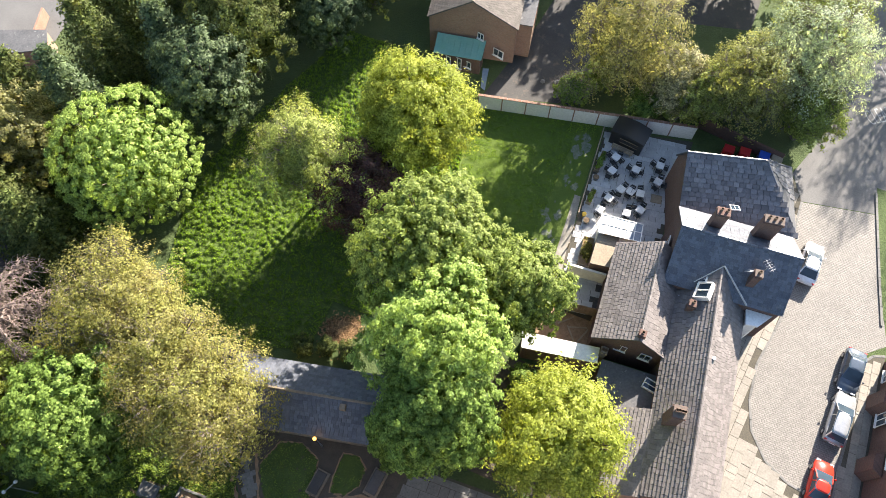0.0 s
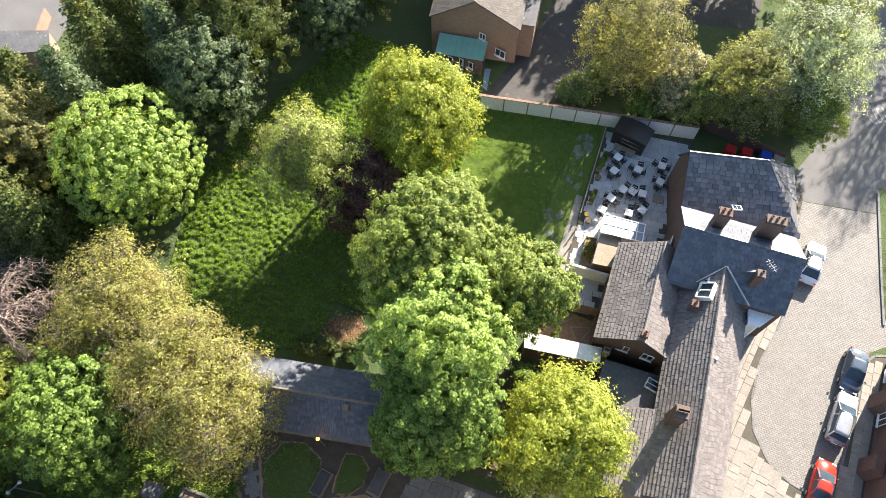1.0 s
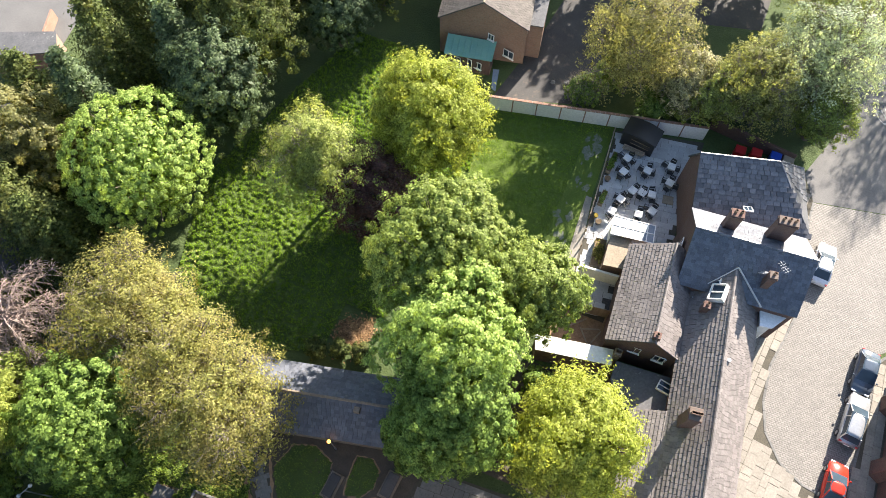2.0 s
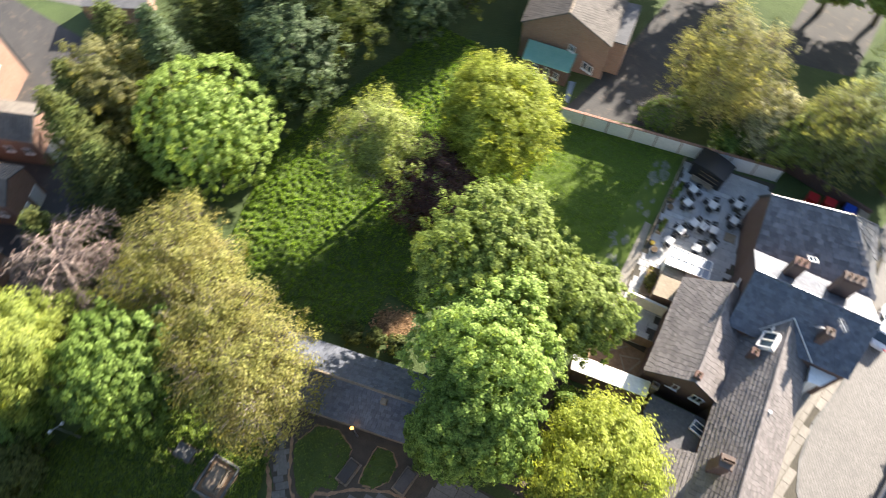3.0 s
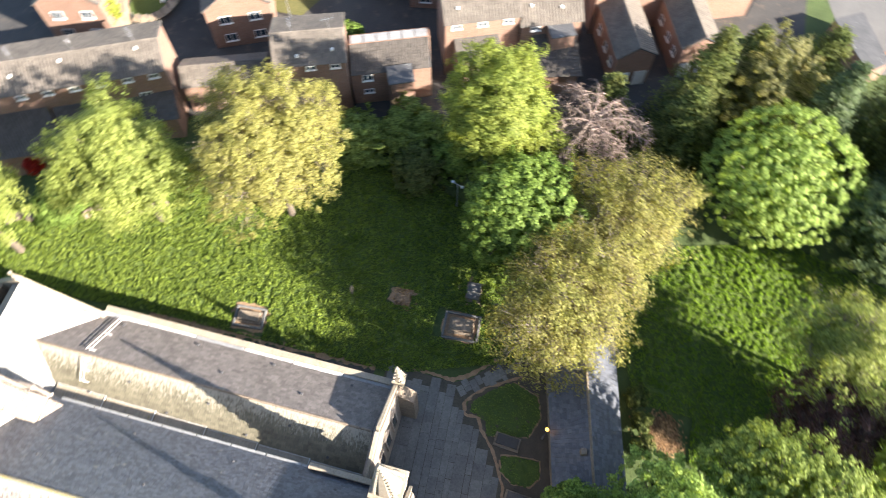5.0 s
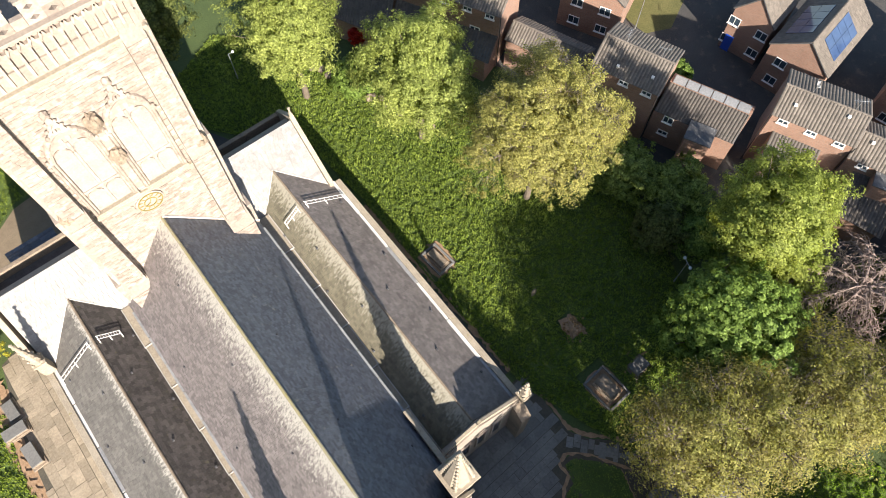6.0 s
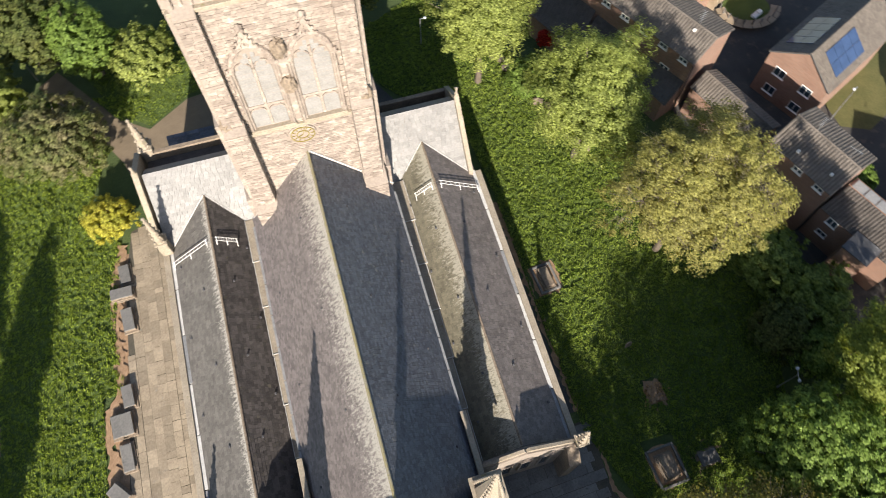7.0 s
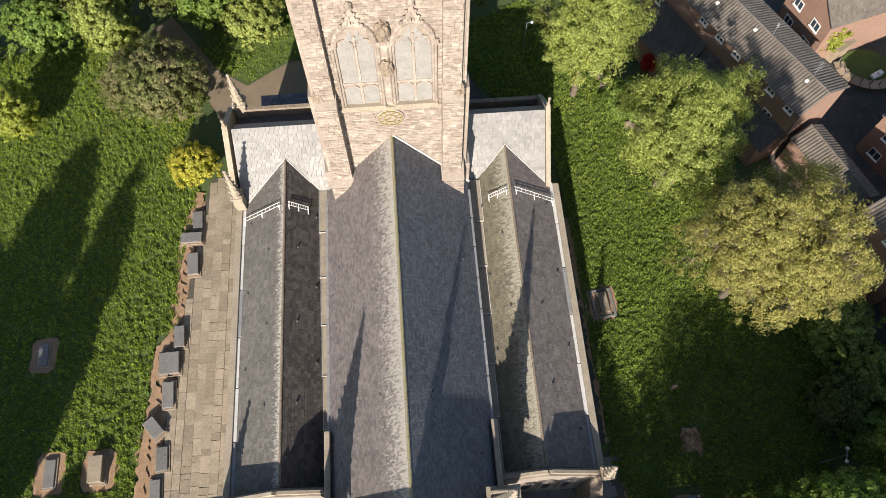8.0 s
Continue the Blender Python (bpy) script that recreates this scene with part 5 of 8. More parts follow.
# street: road, setts, pavements
sheet("road", [(-17.2, -46.5), (-18.6, -43.7), (-25.6, -45.1), (-34, -46), (-70, -46), (-70, -200), (-14, -200), (-15.5, -75), (-17.5, -66), (-19.2, -58), (-19.2, -52)], 0.010, M["asphalt_pale"], "worn grey asphalt road, patched, with faded white letters", "road")
sheet("cobbled_street", [(-18.5, -43.6), (-25.5, -45.0), (-26.7, -38.5), (-28.2, -32.2), (-26.7, -30.9), (-26.5, -27), (-26.1, -21), (-26.0, -14), (-24.5, -17.3), (-22.6, -17.6), (-20.6, -18.6), (-19.0, -20.6), (-18.3, -23), (-18.2, -26.2), (-19.3, -31.6), (-18.6, -37)], 0.014, M["setts"], "pale granite setts in a sunlit cul-de-sac", "street")
pav_a = [(-14.5, -46.0), (-17.2, -46.2), (-18.6, -43.6), (-18.5, -37), (-19.2, -31.6), (-18.1, -26.2), (-18.2, -23), (-18.9, -20.5), (-20.5, -18.5), (-22.5, -17.4), (-24.5, -17.1), (-25.9, -14), (-26, 0), (-14, 0), (-14, -12), (-15.4, -27), (-15.0, -34)]
pave = slab_base("pavement", pav_a, -0.1, 0.10, M["joint"], "worn york stone pavement beside the pub", "pavement")
pav_b = [(-26.5, -31), (-28.2, -31.8), (-28.4, -10), (-26.0, -10), (-26.1, -21), (-26.6, -27)]
pave_b = slab_base("pavement_2", pav_b, -0.1, 0.10, M["joint"], "york stone pavement beside parked cars", "pavement")
kerb([(-18.6, -43.6), (-18.5, -37), (-19.3, -31.6), (-18.15, -26.2), (-18.25, -23), (-18.95, -20.5), (-20.55, -18.5), (-22.5, -17.5), (-24.5, -17.2), (-26.0, -14)], "", parent=pave)
kerb([(-28.2, -31.9), (-27.2, -31.5), (-26.55, -30.6), (-26.5, -27), (-26.1, -21), (-26.0, -14)], "", parent=pave_b)
verge = [(-25.0, -48.0), (-26.6, -39.2), (-27.6, -34.5), (-60, -34.5), (-60, -48)]
sheet("verge", verge, 0.03, M["grass"], "strip of mown grass beside the road", "grass")
kerb([(-25.0, -48.0), (-26.6, -39.2), (-27.5, -34.6)], "", parent=pave_b)
sheet("car_park", [(13.9, -43.2), (12.0, -53), (11.2, -60), (10, -75), (3, -75), (5.5, -60), (4.0, -46.2)], 0.012, M["asphalt"], "dark broken asphalt yard with potholes and rubble", "yard")
sheet("yard", [(-1.5, -60.5), (-9.5, -62.5), (-9.8, -75), (-2, -75)], 0.012, M["asphalt"], "shaded asphalt yard behind the trees", "yard")
patio_out = [(1.0, -44.2), (-7.4, -46.2), (-7.4, -30), (-4.2, -30), (-3.8, -24.4), (-0.4, -24.4), (0.3, -30)]
patio = slab_base("patio", patio_out, -0.1, 0.04, M["joint"], "grey flagged beer garden terrace", "patio")
sheet("lawn", [(13.7, -41.8), (1.3, -44.8), (0.5, -24.0), (3, -22), (9, -26), (13, -34)], 0.02, M["lawn"], "mown pub lawn with bald patches", "lawn")
rng = random.Random(12)
for i in range(30):
    x, y, r = 1.7 + 1.9 * rng.random() ** 1.3, rng.choice([-42.0, -39.6, -37.2, -31.2]) + rng.gauss(0, 0.9), 0.12 + 0.42 * rng.random() ** 2
    bm = B()
    vs = [bm.verts.new((x + r * (0.4 + 0.8 * rng.random()) * math.cos(a), y + 1.5 * r * (0.4 + 0.8 * rng.random()) * math.sin(a), 0.026 + 0.0004 * i)) for a in (k * 0.349 for k in range(18))]
    bm.faces.new(vs)
    tagged(new("bald_patch", mesh_of(bm, M["bald"], "bald_patch")), "bald grey worn patch in the pub lawn", "bare ground", "bald patches", "structure")
bm = B()
vs = [bm.verts.new((x, y, 0.03)) for x, y in [(0.9, -36), (0.0, -29), (0.2, -24.4), (0.9, -24.4), (1.2, -30), (1.5, -36)]]
bm.faces.new(vs)
tagged(new("worn_path", mesh_of(bm, M["slab_pave"], "worn_path")), "pale dusty trodden path beside the pub lawn", "path", "", "structure")

# writing on the road
for word, at, along, upward in (("KEEP", (-21.75, -59.95, 0.016), (-1.5, -1.2), (1.2, -1.8)), ("CLEAR", (-24.0, -56.6, 0.016), (-1.5, -1.2), (1.2, -1.8))):
    cu = bpy.data.curves.new("road_word", "FONT")
    cu.body, cu.size, cu.align_x, cu.align_y, cu.offset = word, 1.0, "CENTER", "CENTER", -0.012
    cu.materials.append(M["faded"])
    ob = new("road_marking", cu)
    ax, ay = Vector((*along, 0)).normalized() * 0.95, Vector((*upward, 0)).normalized() * 2.6
    ob.matrix_world = Matrix(((ax.x, ay.x, 0, at[0]), (ax.y, ay.y, 0, at[1]), (0, 0, 1, at[2]), (0, 0, 0, 1)))
    tagged(ob, "faded white road lettering reading " + word, "road marking", "road lettering")
for i in range(4):
    bm = B()
    x, y = -20.2 - i * 1.1, -67.2 + i * 1.55
    box(bm, (x, y, 0.014), (0.10, 1.2, 0.006), 35)
    tagged(new("road_dash", mesh_of(bm, M["faded"], "road_dash")), "short white painted centre-line dash", "road marking", "centre-line dashes")

# ---- pub ----
PUB = dict(wall="brick_dark", tile="slate_warm", tile_size=(0.42, 0.32), thick=0.035, ridge_mat="slate_warm")
DARK = dict(wall="brick_dark", tile="slate", tile_size=(0.38, 0.29), thick=0.03, ridge_mat="slate")
FRONT = dict(wall="brick_dark", tile="slate_front", tile_size=(0.56, 0.42), thick=0.035, ridge_mat="slate")
pub_a, _ = gabled("pub_front_range", "stone-slated pub range with hipped end towards the road", "building", (-6.3, -39.24), (-16.1, -41.9), 1.7, 5.2, 7.6, 4.5, 4.5, hip=3.4, group="pub ranges", pieces=160, near=(-10, -37, 6), **FRONT)
pub_b, roof_b = gabled("pub_main_block", "tall pub block with glaring sunlit slates and brick chimneys", "building", (-7.5, -31.4), (-17.1, -32.2), 3.3, 3.7, 8.8, 6.0, 6.0, group="pub ranges", pieces=160, near=(-12, -31, 7), **DARK)
pub_c, roof_c = gabled("pub_long_range", "long slate-roofed range along the cobbled street", "building", (-11.6, -31.2), (-13.6, -12.0), 2.9, 2.65, 7.45, 4.6, 4.8, group="pub ranges", pieces=200, near=(-12, -18, 6), **PUB)
pub_d, roof_d = gabled("pub_back_wing", "rear pub wing under large grey stone slates", "building", (-6.8, -30.6), (-7.4, -21.6), 2.75, 3.2, 6.8, 4.5, 4.4, group="pub ranges", pieces=220, near=(-5, -25, 6), **PUB)
chimney(pub_b, (-10.1, -33.2), (1.0, 0.7), 7.0, 9.9, 8, 2)
chimney(pub_b, (-13.9, -33.9), (1.5, 0.7), 7.0, 10.1, 8, 3)
chimney(pub_b, (-14.1, -29.6), (0.6, 0.6), 5.5, 8.9, 8, 1)
chimney(pub_c, (-11.3, -17.6), (0.9, 0.9), 5.5, 8.6, 8, 4)
chimney(pub_c, (-10.4, -26.9), (0.55, 0.55), 4.5, 6.9, 0, 1)
chimney(pub_d, (-7.4, -22.1), (0.5, 0.5), 6.0, 7.3, 0, 1, tall=0.35)
chimney(pub_d, (-5.4, -20.9), (0.5, 0.5), 0.0, 4.0, 0, 2, "stone_dark", 0.2)


def skylight(parent, at, w, h, pitch, turn, lift=0.12):
    m = pose(*at, 0, 0, turn) @ pose(0, 0, 0, pitch, 0, 0)
    bm = B()
    for s in (-1, 1):
        box(bm, (s * (w / 2 - 0.04), 0, lift / 2), (0.08, h, lift), m=m)
        box(bm, (0, s * (h / 2 - 0.04), lift / 2), (w, 0.08, lift), m=m)
    box(bm, (0, 0, lift / 2), (0.05, h, lift * 0.9), m=m)
    win = fixed("skylight", bm, M["white"], parent)
    bm = B()
    box(bm, (0, 0, lift * 0.6), (w - 0.1, h - 0.1, 0.03), m=m)
    fixed("pane", bm, M["glass"], win)


skylight(pub_c, (-11.1, -28.2, 6.75), 1.5, 1.3, 46, 85, 0.5)
skylight(pub_c, (-10.7, -29.4, 6.35), 1.0, 0.9, 46, 85, 0.2)
skylight(pub_a, (-11.66, -36.5, 5.92), 0.8, 0.8, 31, 15, 0.1)
bm = B()          # white lead flashing where the long range meets the main block
beam(bm, (-11.75, -29.9, 7.62), (-10.1, -28.3, 6.3), 0.16, 0.06)
beam(bm, (-11.75, -29.9, 7.62), (-14.5, -28.0, 6.2), 0.18, 0.06)
fixed("flashing", bm, M["bright_lead"], pub_b)
bm = B()
plate(bm, [(-14.8, -28.7, 5.05), (-17.3, -29.0, 5.05), (-16.1, -27.2, 5.0), (-15.1, -27.0, 5.0)], 0.25)
fixed("bay_roof", bm, M["white"], pub_b, "white-painted flat roof over the corner bay")
bm = B()
prism(bm, [(-14.9, -28.8), (-17.1, -29.0), (-16.0, -27.4), (-15.2, -27.2)], 0, 4.8)
fixed("bay", bm, M["render_wall"], pub_b)
bm = B()          # satellite dish and aerial
bmesh.ops.create_cone(bm, cap_ends=True, segments=20, radius1=0.42, radius2=0.08, depth=0.12, matrix=pose(-13.5, -30.0, 8.15, 60, 0, 30))
rod(bm, (-13.5, -30.0, 8.1), (-13.7, -30.2, 7.5), 0.03)
fixed("satellite_dish", bm, M["steel"], pub_b)
bm = B()
rod(bm, (-14.6, -30.4, 7.5), (-14.6, -30.4, 9.2), 0.025)
rod(bm, (-14.2, -30.8, 9.2), (-15.0, -30.0, 9.2), 0.02)
for k in range(5):
    rod(bm, (-14.3 - 0.15 * k - 0.2, -30.7 + 0.15 * k - 0.2, 9.2), (-14.3 - 0.15 * k + 0.2, -30.7 + 0.15 * k + 0.2, 9.2), 0.012)
fixed("aerial", bm, M["steel"], pub_b)
window(pub_b, (-7.36, -31.6, 5.0), 0.9, 1.3, 90)
window(pub_d, (-4.16, -28.2, 3.6), 0.9, 1.2, 92)
window(pub_d, (-4.3, -25.6, 3.6), 0.9, 1.2, 92)
for x in (-6.6, -8.6):
    window(pub_d, (x, -21.72, 3.6), 0.9, 1.1, 180)
for y in (-24.5, -20, -16):
    window(pub_c, (-12.0 + (-1.6 / 18.2) * (y + 30.2) * 1.0 - 2.95, y, 3.2), 1.0, 1.2, 275)
bm = B()
for k in range(3):
    rod(bm, (-8.9 - 0.3 * k, -22.0 - 3.0 * k, 4.5), (-8.9 - 0.3 * k, -22.0 - 3.0 * k, 5.1), 0.05)
rod(bm, (-12.9, -23.0, 6.9), (-12.9, -23.0, 7.3), 0.16)
fixed("vent_pipe", bm, M["steel"], pub_c)


def block(name, label, category, outline, z, roof_mat, wall_mat, lip=0.12, group=""):
    """A flat-roofed lean building: walls, then a roof slab with a slight overhang."""
    xs, ys = sum(p[0] for p in outline) / len(outline), sum(p[1] for p in outline) / len(outline)
    root = place(name, label, category, (xs, ys, 0), group)
    bm = B()
    prism(bm, outline, 0, z)
    fixed("wall", bm, M[wall_mat], root)
    bm = B()
    prism(bm, [(xs + (x - xs) * 1.03, ys + (y - ys) * 1.03) for x, y in outline], z, z + lip)
    fixed("roof", bm, M[roof_mat], root)
    return root


block("long_store", "long white-roofed store behind the pub", "outbuilding", [(1.2, -20.9), (-5.0, -22.0), (-5.2, -20.7), (0.8, -19.6)], 2.8, "white", "brick_dark")
flat = block("flat_roofed_kitchen", "flat-roofed pub kitchen in stained dark felt", "outbuilding", [(-5.6, -21.0), (-10.6, -21.4), (-11.2, -18.4), (-7.0, -17.6), (-5.6, -19.4)], 3.2, "felt", "brick_dark")
skylight(flat, (-9.7, -20.4, 3.3), 0.9, 1.2, 0, 80, 0.3)
block("garden_store", "small flat-roofed brick store beside the terrace", "outbuilding", [(-1.8, -31.4), (-3.6, -31.8), (-3.8, -28.8), (-2.0, -28.5)], 2.5, "slab", "brick")
conservatory = place("conservatory", "lean-to conservatory with glazed polycarbonate roof", "conservatory", (-3.4, -32.6, 0))
bm = B()
prism(bm, [(-1.6, -33.3), (-5.2, -33.7), (-5.4, -31.8), (-1.8, -31.3)], 0, 2.4)
fixed("wall", bm, M["render_wall"], conservatory)
for i in range(6):
    for j in range(2):
        bm = B()
        a0, a1 = i / 6 + 0.006, (i + 1) / 6 - 0.006
        p = [Vector((-1.5, -33.5, 2.6)), Vector((-5.2, -33.9, 2.6)), Vector((-5.4, -31.9, 3.0)), Vector((-1.7, -31.4, 3.0))]
        lo, hi = p[0].lerp(p[1], a0), p[0].lerp(p[1], a1)
        lo2, hi2 = p[3].lerp(p[2], a0), p[3].lerp(p[2], a1)
        b0, b1 = j / 2 + 0.02, (j + 1) / 2 - 0.02
        plate(bm, [lo.lerp(lo2, b0), hi.lerp(hi2, b0), hi.lerp(hi2, b1), lo.lerp(lo2, b1)], 0.03)
        fixed("roof_panel", bm, M["poly"], conservatory)
bm = B()
for i in range(7):
    beam(bm, Vector((-1.5, -33.5, 2.63)).lerp(Vector((-5.2, -33.9, 2.63)), i / 6), Vector((-1.7, -31.4, 3.03)).lerp(Vector((-5.4, -31.9, 3.03)), i / 6), 0.07, 0.07)
for k in (0.0, 0.5, 1.0):
    beam(bm, Vector((-1.5, -33.5, 2.63)).lerp(Vector((-1.7, -31.4, 3.03)), k), Vector((-5.2, -33.9, 2.63)).lerp(Vector((-5.4, -31.9, 3.03)), k), 0.07, 0.07)
fixed("glazing_bar", bm, M["white"], conservatory)

# garden wall, white with a brick coping and piers
gw = tagged(thing("garden_wall", "white-rendered garden wall with brick coping", "wall", at=(3, -44.5, 0)), kind="structure")
built_in_place.add(gw.name)
a0, a1 = Vector((13.8, -41.9, 0)), Vector((-7.2, -46.6, 0))
for i in range(9):
    p, q = a0.lerp(a1, i / 9), a0.lerp(a1, (i + 1) / 9)
    d = q - p
    ang = math.degrees(math.atan2(d.y, d.x))
    bm = B()
    box(bm, ((p + q) / 2 + Vector((0, 0, 0.95)))[:], (d.length - 0.06, 0.24, 1.9), ang)
    fixed("panel", bm, M["white"], gw)
    bm = B()
    box(bm, (p + Vector((0, 0, 1.0)))[:], (0.12, 0.3, 2.0), ang, 0.01)
    fixed("pier", bm, M["brick"], gw)
    for k in range(5):
        bm = B()
        c = p.lerp(q, (k + 0.5) / 5)
        box(bm, (c + Vector((0, 0, 1.94)))[:], (d.length / 5 - 0.02, 0.28, 0.08), ang, 0.015)
        fixed("coping_brick", bm, M["brick"], gw)
bm = B()
box(bm, (-11.5, -47.6, 0.8), (8.5, 0.25, 1.6), -8, 0.02)
structure("yard_wall", bm, M["brick_dark"], "dark brick yard wall behind the pub", "wall")

# black canvas bar shed
shed = place("bar_shed", "black timber garden bar with curved roof against the white wall", "shed", (-1.4, -43.6, 0))
mm = pose(-1.4, -43.6, 0, 0, 0, -8)
bm = B()
box(bm, (0, 0, 1.0), (3.3, 1.8, 2.0), bevel=0.05, m=mm)
fixed("wall", bm, M["black"], shed)
bm = B()
arc = [(-1.75 + 0.35 * i, 2.05 + 0.35 * math.cos((-1.75 + 0.35 * i) / 1.75 * 1.45)) for i in range(11)]
ring = arc + [(x, z - 0.06) for x, z in reversed(arc)]
ends = [[bm.verts.new(mm @ Vector((x, y, z))) for x, z in ring] for y in (-1.05, 1.05)]
for i in range(len(ring)):
    j = (i + 1) % len(ring)
    bm.faces.new((ends[0][i], ends[0][j], ends[1][j], ends[1][i]))
bm.faces.new(ends[0])
bm.faces.new(list(reversed(ends[1])))
bmesh.ops.recalc_face_normals(bm, faces=bm.faces)
fixed("roof", bm, M["black"], shed)
bm = B()
box(bm, (-0.3, 0.93, 1.25), (1.9, 0.06, 0.5), m=mm)
fixed("hatch", bm, M["dark"], shed)
bm = B()
box(bm, (-0.3, 0.97, 1.53), (1.9, 0.04, 0.05), m=mm)
box(bm, (-0.3, 0.97, 0.97), (1.9, 0.04, 0.05), m=mm)
fixed("hatch_trim", bm, M["wood"], shed)

# tables and chairs
table = thing("patio_table", "square pale-topped patio table on the flagged terrace", "table", "tables of the beer garden", "", (0, 0, 0))
bm = B()
box(bm, (0, 0, 0.73), (0.74, 0.74, 0.04), bevel=0.012)
part("tabletop", bm, M["table"], table)
for sx in (-1, 1):
    for sy in (-1, 1):
        bm = B()
        rod(bm, (sx * 0.36, sy * 0.36, 0), (sx * 0.34, sy * 0.34, 0.71), 0.022)
        part("leg", bm, M["dark"], table)
chair = thing("patio_chair", "dark metal patio chair drawn up to a table", "chair", "chairs of the beer garden", "", (0, 0, 0))
bm = B()
box(bm, (0, 0, 0.44), (0.46, 0.46, 0.04), bevel=0.015)
part("seat", bm, M["dark"], chair)
bm = B()
for z in (0.6, 0.7, 0.8):
    box(bm, (0, 0.23, z), (0.44, 0.03, 0.05))
box(bm, (-0.22, 0.23, 0.64), (0.04, 0.04, 0.44))
box(bm, (0.22, 0.23, 0.64), (0.04, 0.04, 0.44))
part("backrest", bm, M["dark"], chair)
for s in (-1, 1):
    bm = B()
    box(bm, (s * 0.25, 0.02, 0.64), (0.05, 0.42, 0.03))
    part("armrest", bm, M["dark"], chair)
for sx in (-1, 1):
    for sy in (-1, 1):
        bm = B()
        rod(bm, (sx * 0.21, sy * 0.21, 0), (sx * 0.2, sy * 0.2, 0.43), 0.016)
        part("leg", bm, M["dark"], chair)
seats = [(-0.9, -41.1, 4), (-1.0, -39.5, 4), (-3.1, -40.5, 4), (-5.1, -41.8, 4), (-5.4, -40.0, 4), (-2.4, -37.85, 2), (-3.3, -37.95, 2), (-4.2, -38.1, 3), (-1.6, -36.5, 4), (-3.6, -35.6, 2), (-4.7, -36.4, 3), (-1.2, -35.0, 2)]
rng = random.Random(4)
first_t = first_c = True
for x, y, n in seats:
    turn = -10 + rng.uniform(-14, 14)
    m = pose(x, y, 0.045, 0, 0, turn)
    if first_t:
        table.matrix_basis, first_t = m, False
    else:
        copy_thing(table, m)
    spots = [(0, 0.56, 0), (0, -0.56, 180), (0.58, 0, -90), (-0.58, 0, 90)]
    for px, py, r in spots[:n]:
        c = m @ pose(px + rng.uniform(-0.12, 0.12), py + rng.uniform(-0.1, 0.12), 0, 0, 0, r + rng.uniform(-25, 25))
        if first_c:
            chair.matrix_basis, first_c = c, False
        else:
            copy_thing(chair, c)


def crate(name, label, category, at, size, mat, turn=0, group="", plant=None, seed=1):
    root = thing(name, label, category, group, "", at)
    root.rotation_euler = (0, 0, radians(turn))
    w, d, h = size
    for s in (-1, 1):
        bm = B()
        box(bm, (s * (w / 2 - 0.02), 0, h / 2), (0.04, d, h), bevel=0.006)
        part("side_board", bm, M[mat], root)
        bm = B()
        box(bm, (0, s * (d / 2 - 0.02), h / 2), (w - 0.08, 0.04, h), bevel=0.006)
        part("end_board", bm, M[mat], root)
    bm = B()
    box(bm, (0, 0, h * 0.4), (w - 0.09, d - 0.09, h * 0.78))
    part("soil" if plant else "fill", bm, M["earth" if plant else mat], root)
    if plant:
        q, _ = crown_cloud(np.random.default_rng(seed), w * 0.42, d * 0.42, 0.2, 14, 22, 0.14)
        q[:, :, 2] += h + 0.05
        quads("foliage", q, LEAF[plant], root)
    return root


crate("planter", "long timber planter with sparse greenery by the lawn edge", "planter", (0.35, -40.3, 0.04), (0.5, 2.4, 0.45), "wood", -3, "planters", "rich", 1)
crate("planter", "long timber planter with sparse greenery by the lawn edge", "planter", (0.0, -36.2, 0.04), (0.5, 1.6, 0.45), "wood", -3, "planters", "green", 2)
crate("planter", "large raised bed full of shrubs beside the store", "planter", (-1.35, -30.4, 0.04), (1.0, 2.9, 0.7), "stone_dark", 6, "", "olive", 3)
crate("timber_box", "weathered timber storage box", "box", (-7.0, -38.9, 0.04), (0.6, 1.0, 0.7), "wood", 8)
crate("timber_board", "flat pale timber board on the terrace", "board", (-5.8, -38.5, 0.04), (1.0, 0.9, 0.1), "wood", 8)
for x, y, lab in ((0.2, -38.4, "round grey bistro table"), (-0.4, -33.6, "round grey planter pot")):
    root = thing("plant_pot", lab + " at the terrace edge", "pot", at=(x, y, 0.04))
    bm = B()
    rod(bm, (0, 0, 0), (0, 0, 0.4), 0.22, 0.32, 14)
    part("pot", bm, M["slab_grey"], root)
    bm = B()
    rod(bm, (0, 0, 0.4), (0, 0, 0.43), 0.28, 0.28, 14)
    part("soil", bm, M["earth"], root)
root = thing("bucket", "small yellow bucket on the path", "bucket", at=(0.0, -34.2, 0.03))
bm = B()
rod(bm, (0, 0, 0), (0, 0, 0.32), 0.17, 0.22, 12)
part("body", bm, M["yellow"], root)
bench = thing("bench", "slatted timber bench in front of the black bar", "bench", at=(-1.2, -42.35, 0.04))
bench.rotation_euler = (0, 0, radians(-6))
for i in range(4):
    bm = B()
    box(bm, (0, -0.22 + 0.15 * i, 0.45), (2.2, 0.12, 0.04), bevel=0.006)
    part("slat", bm, M["wood"], bench)
for s in (-1, 1):
    bm = B()
    box(bm, (s * 0.9, 0, 0.21), (0.08, 0.5, 0.42))
    part("leg", bm, M["wood"], bench)
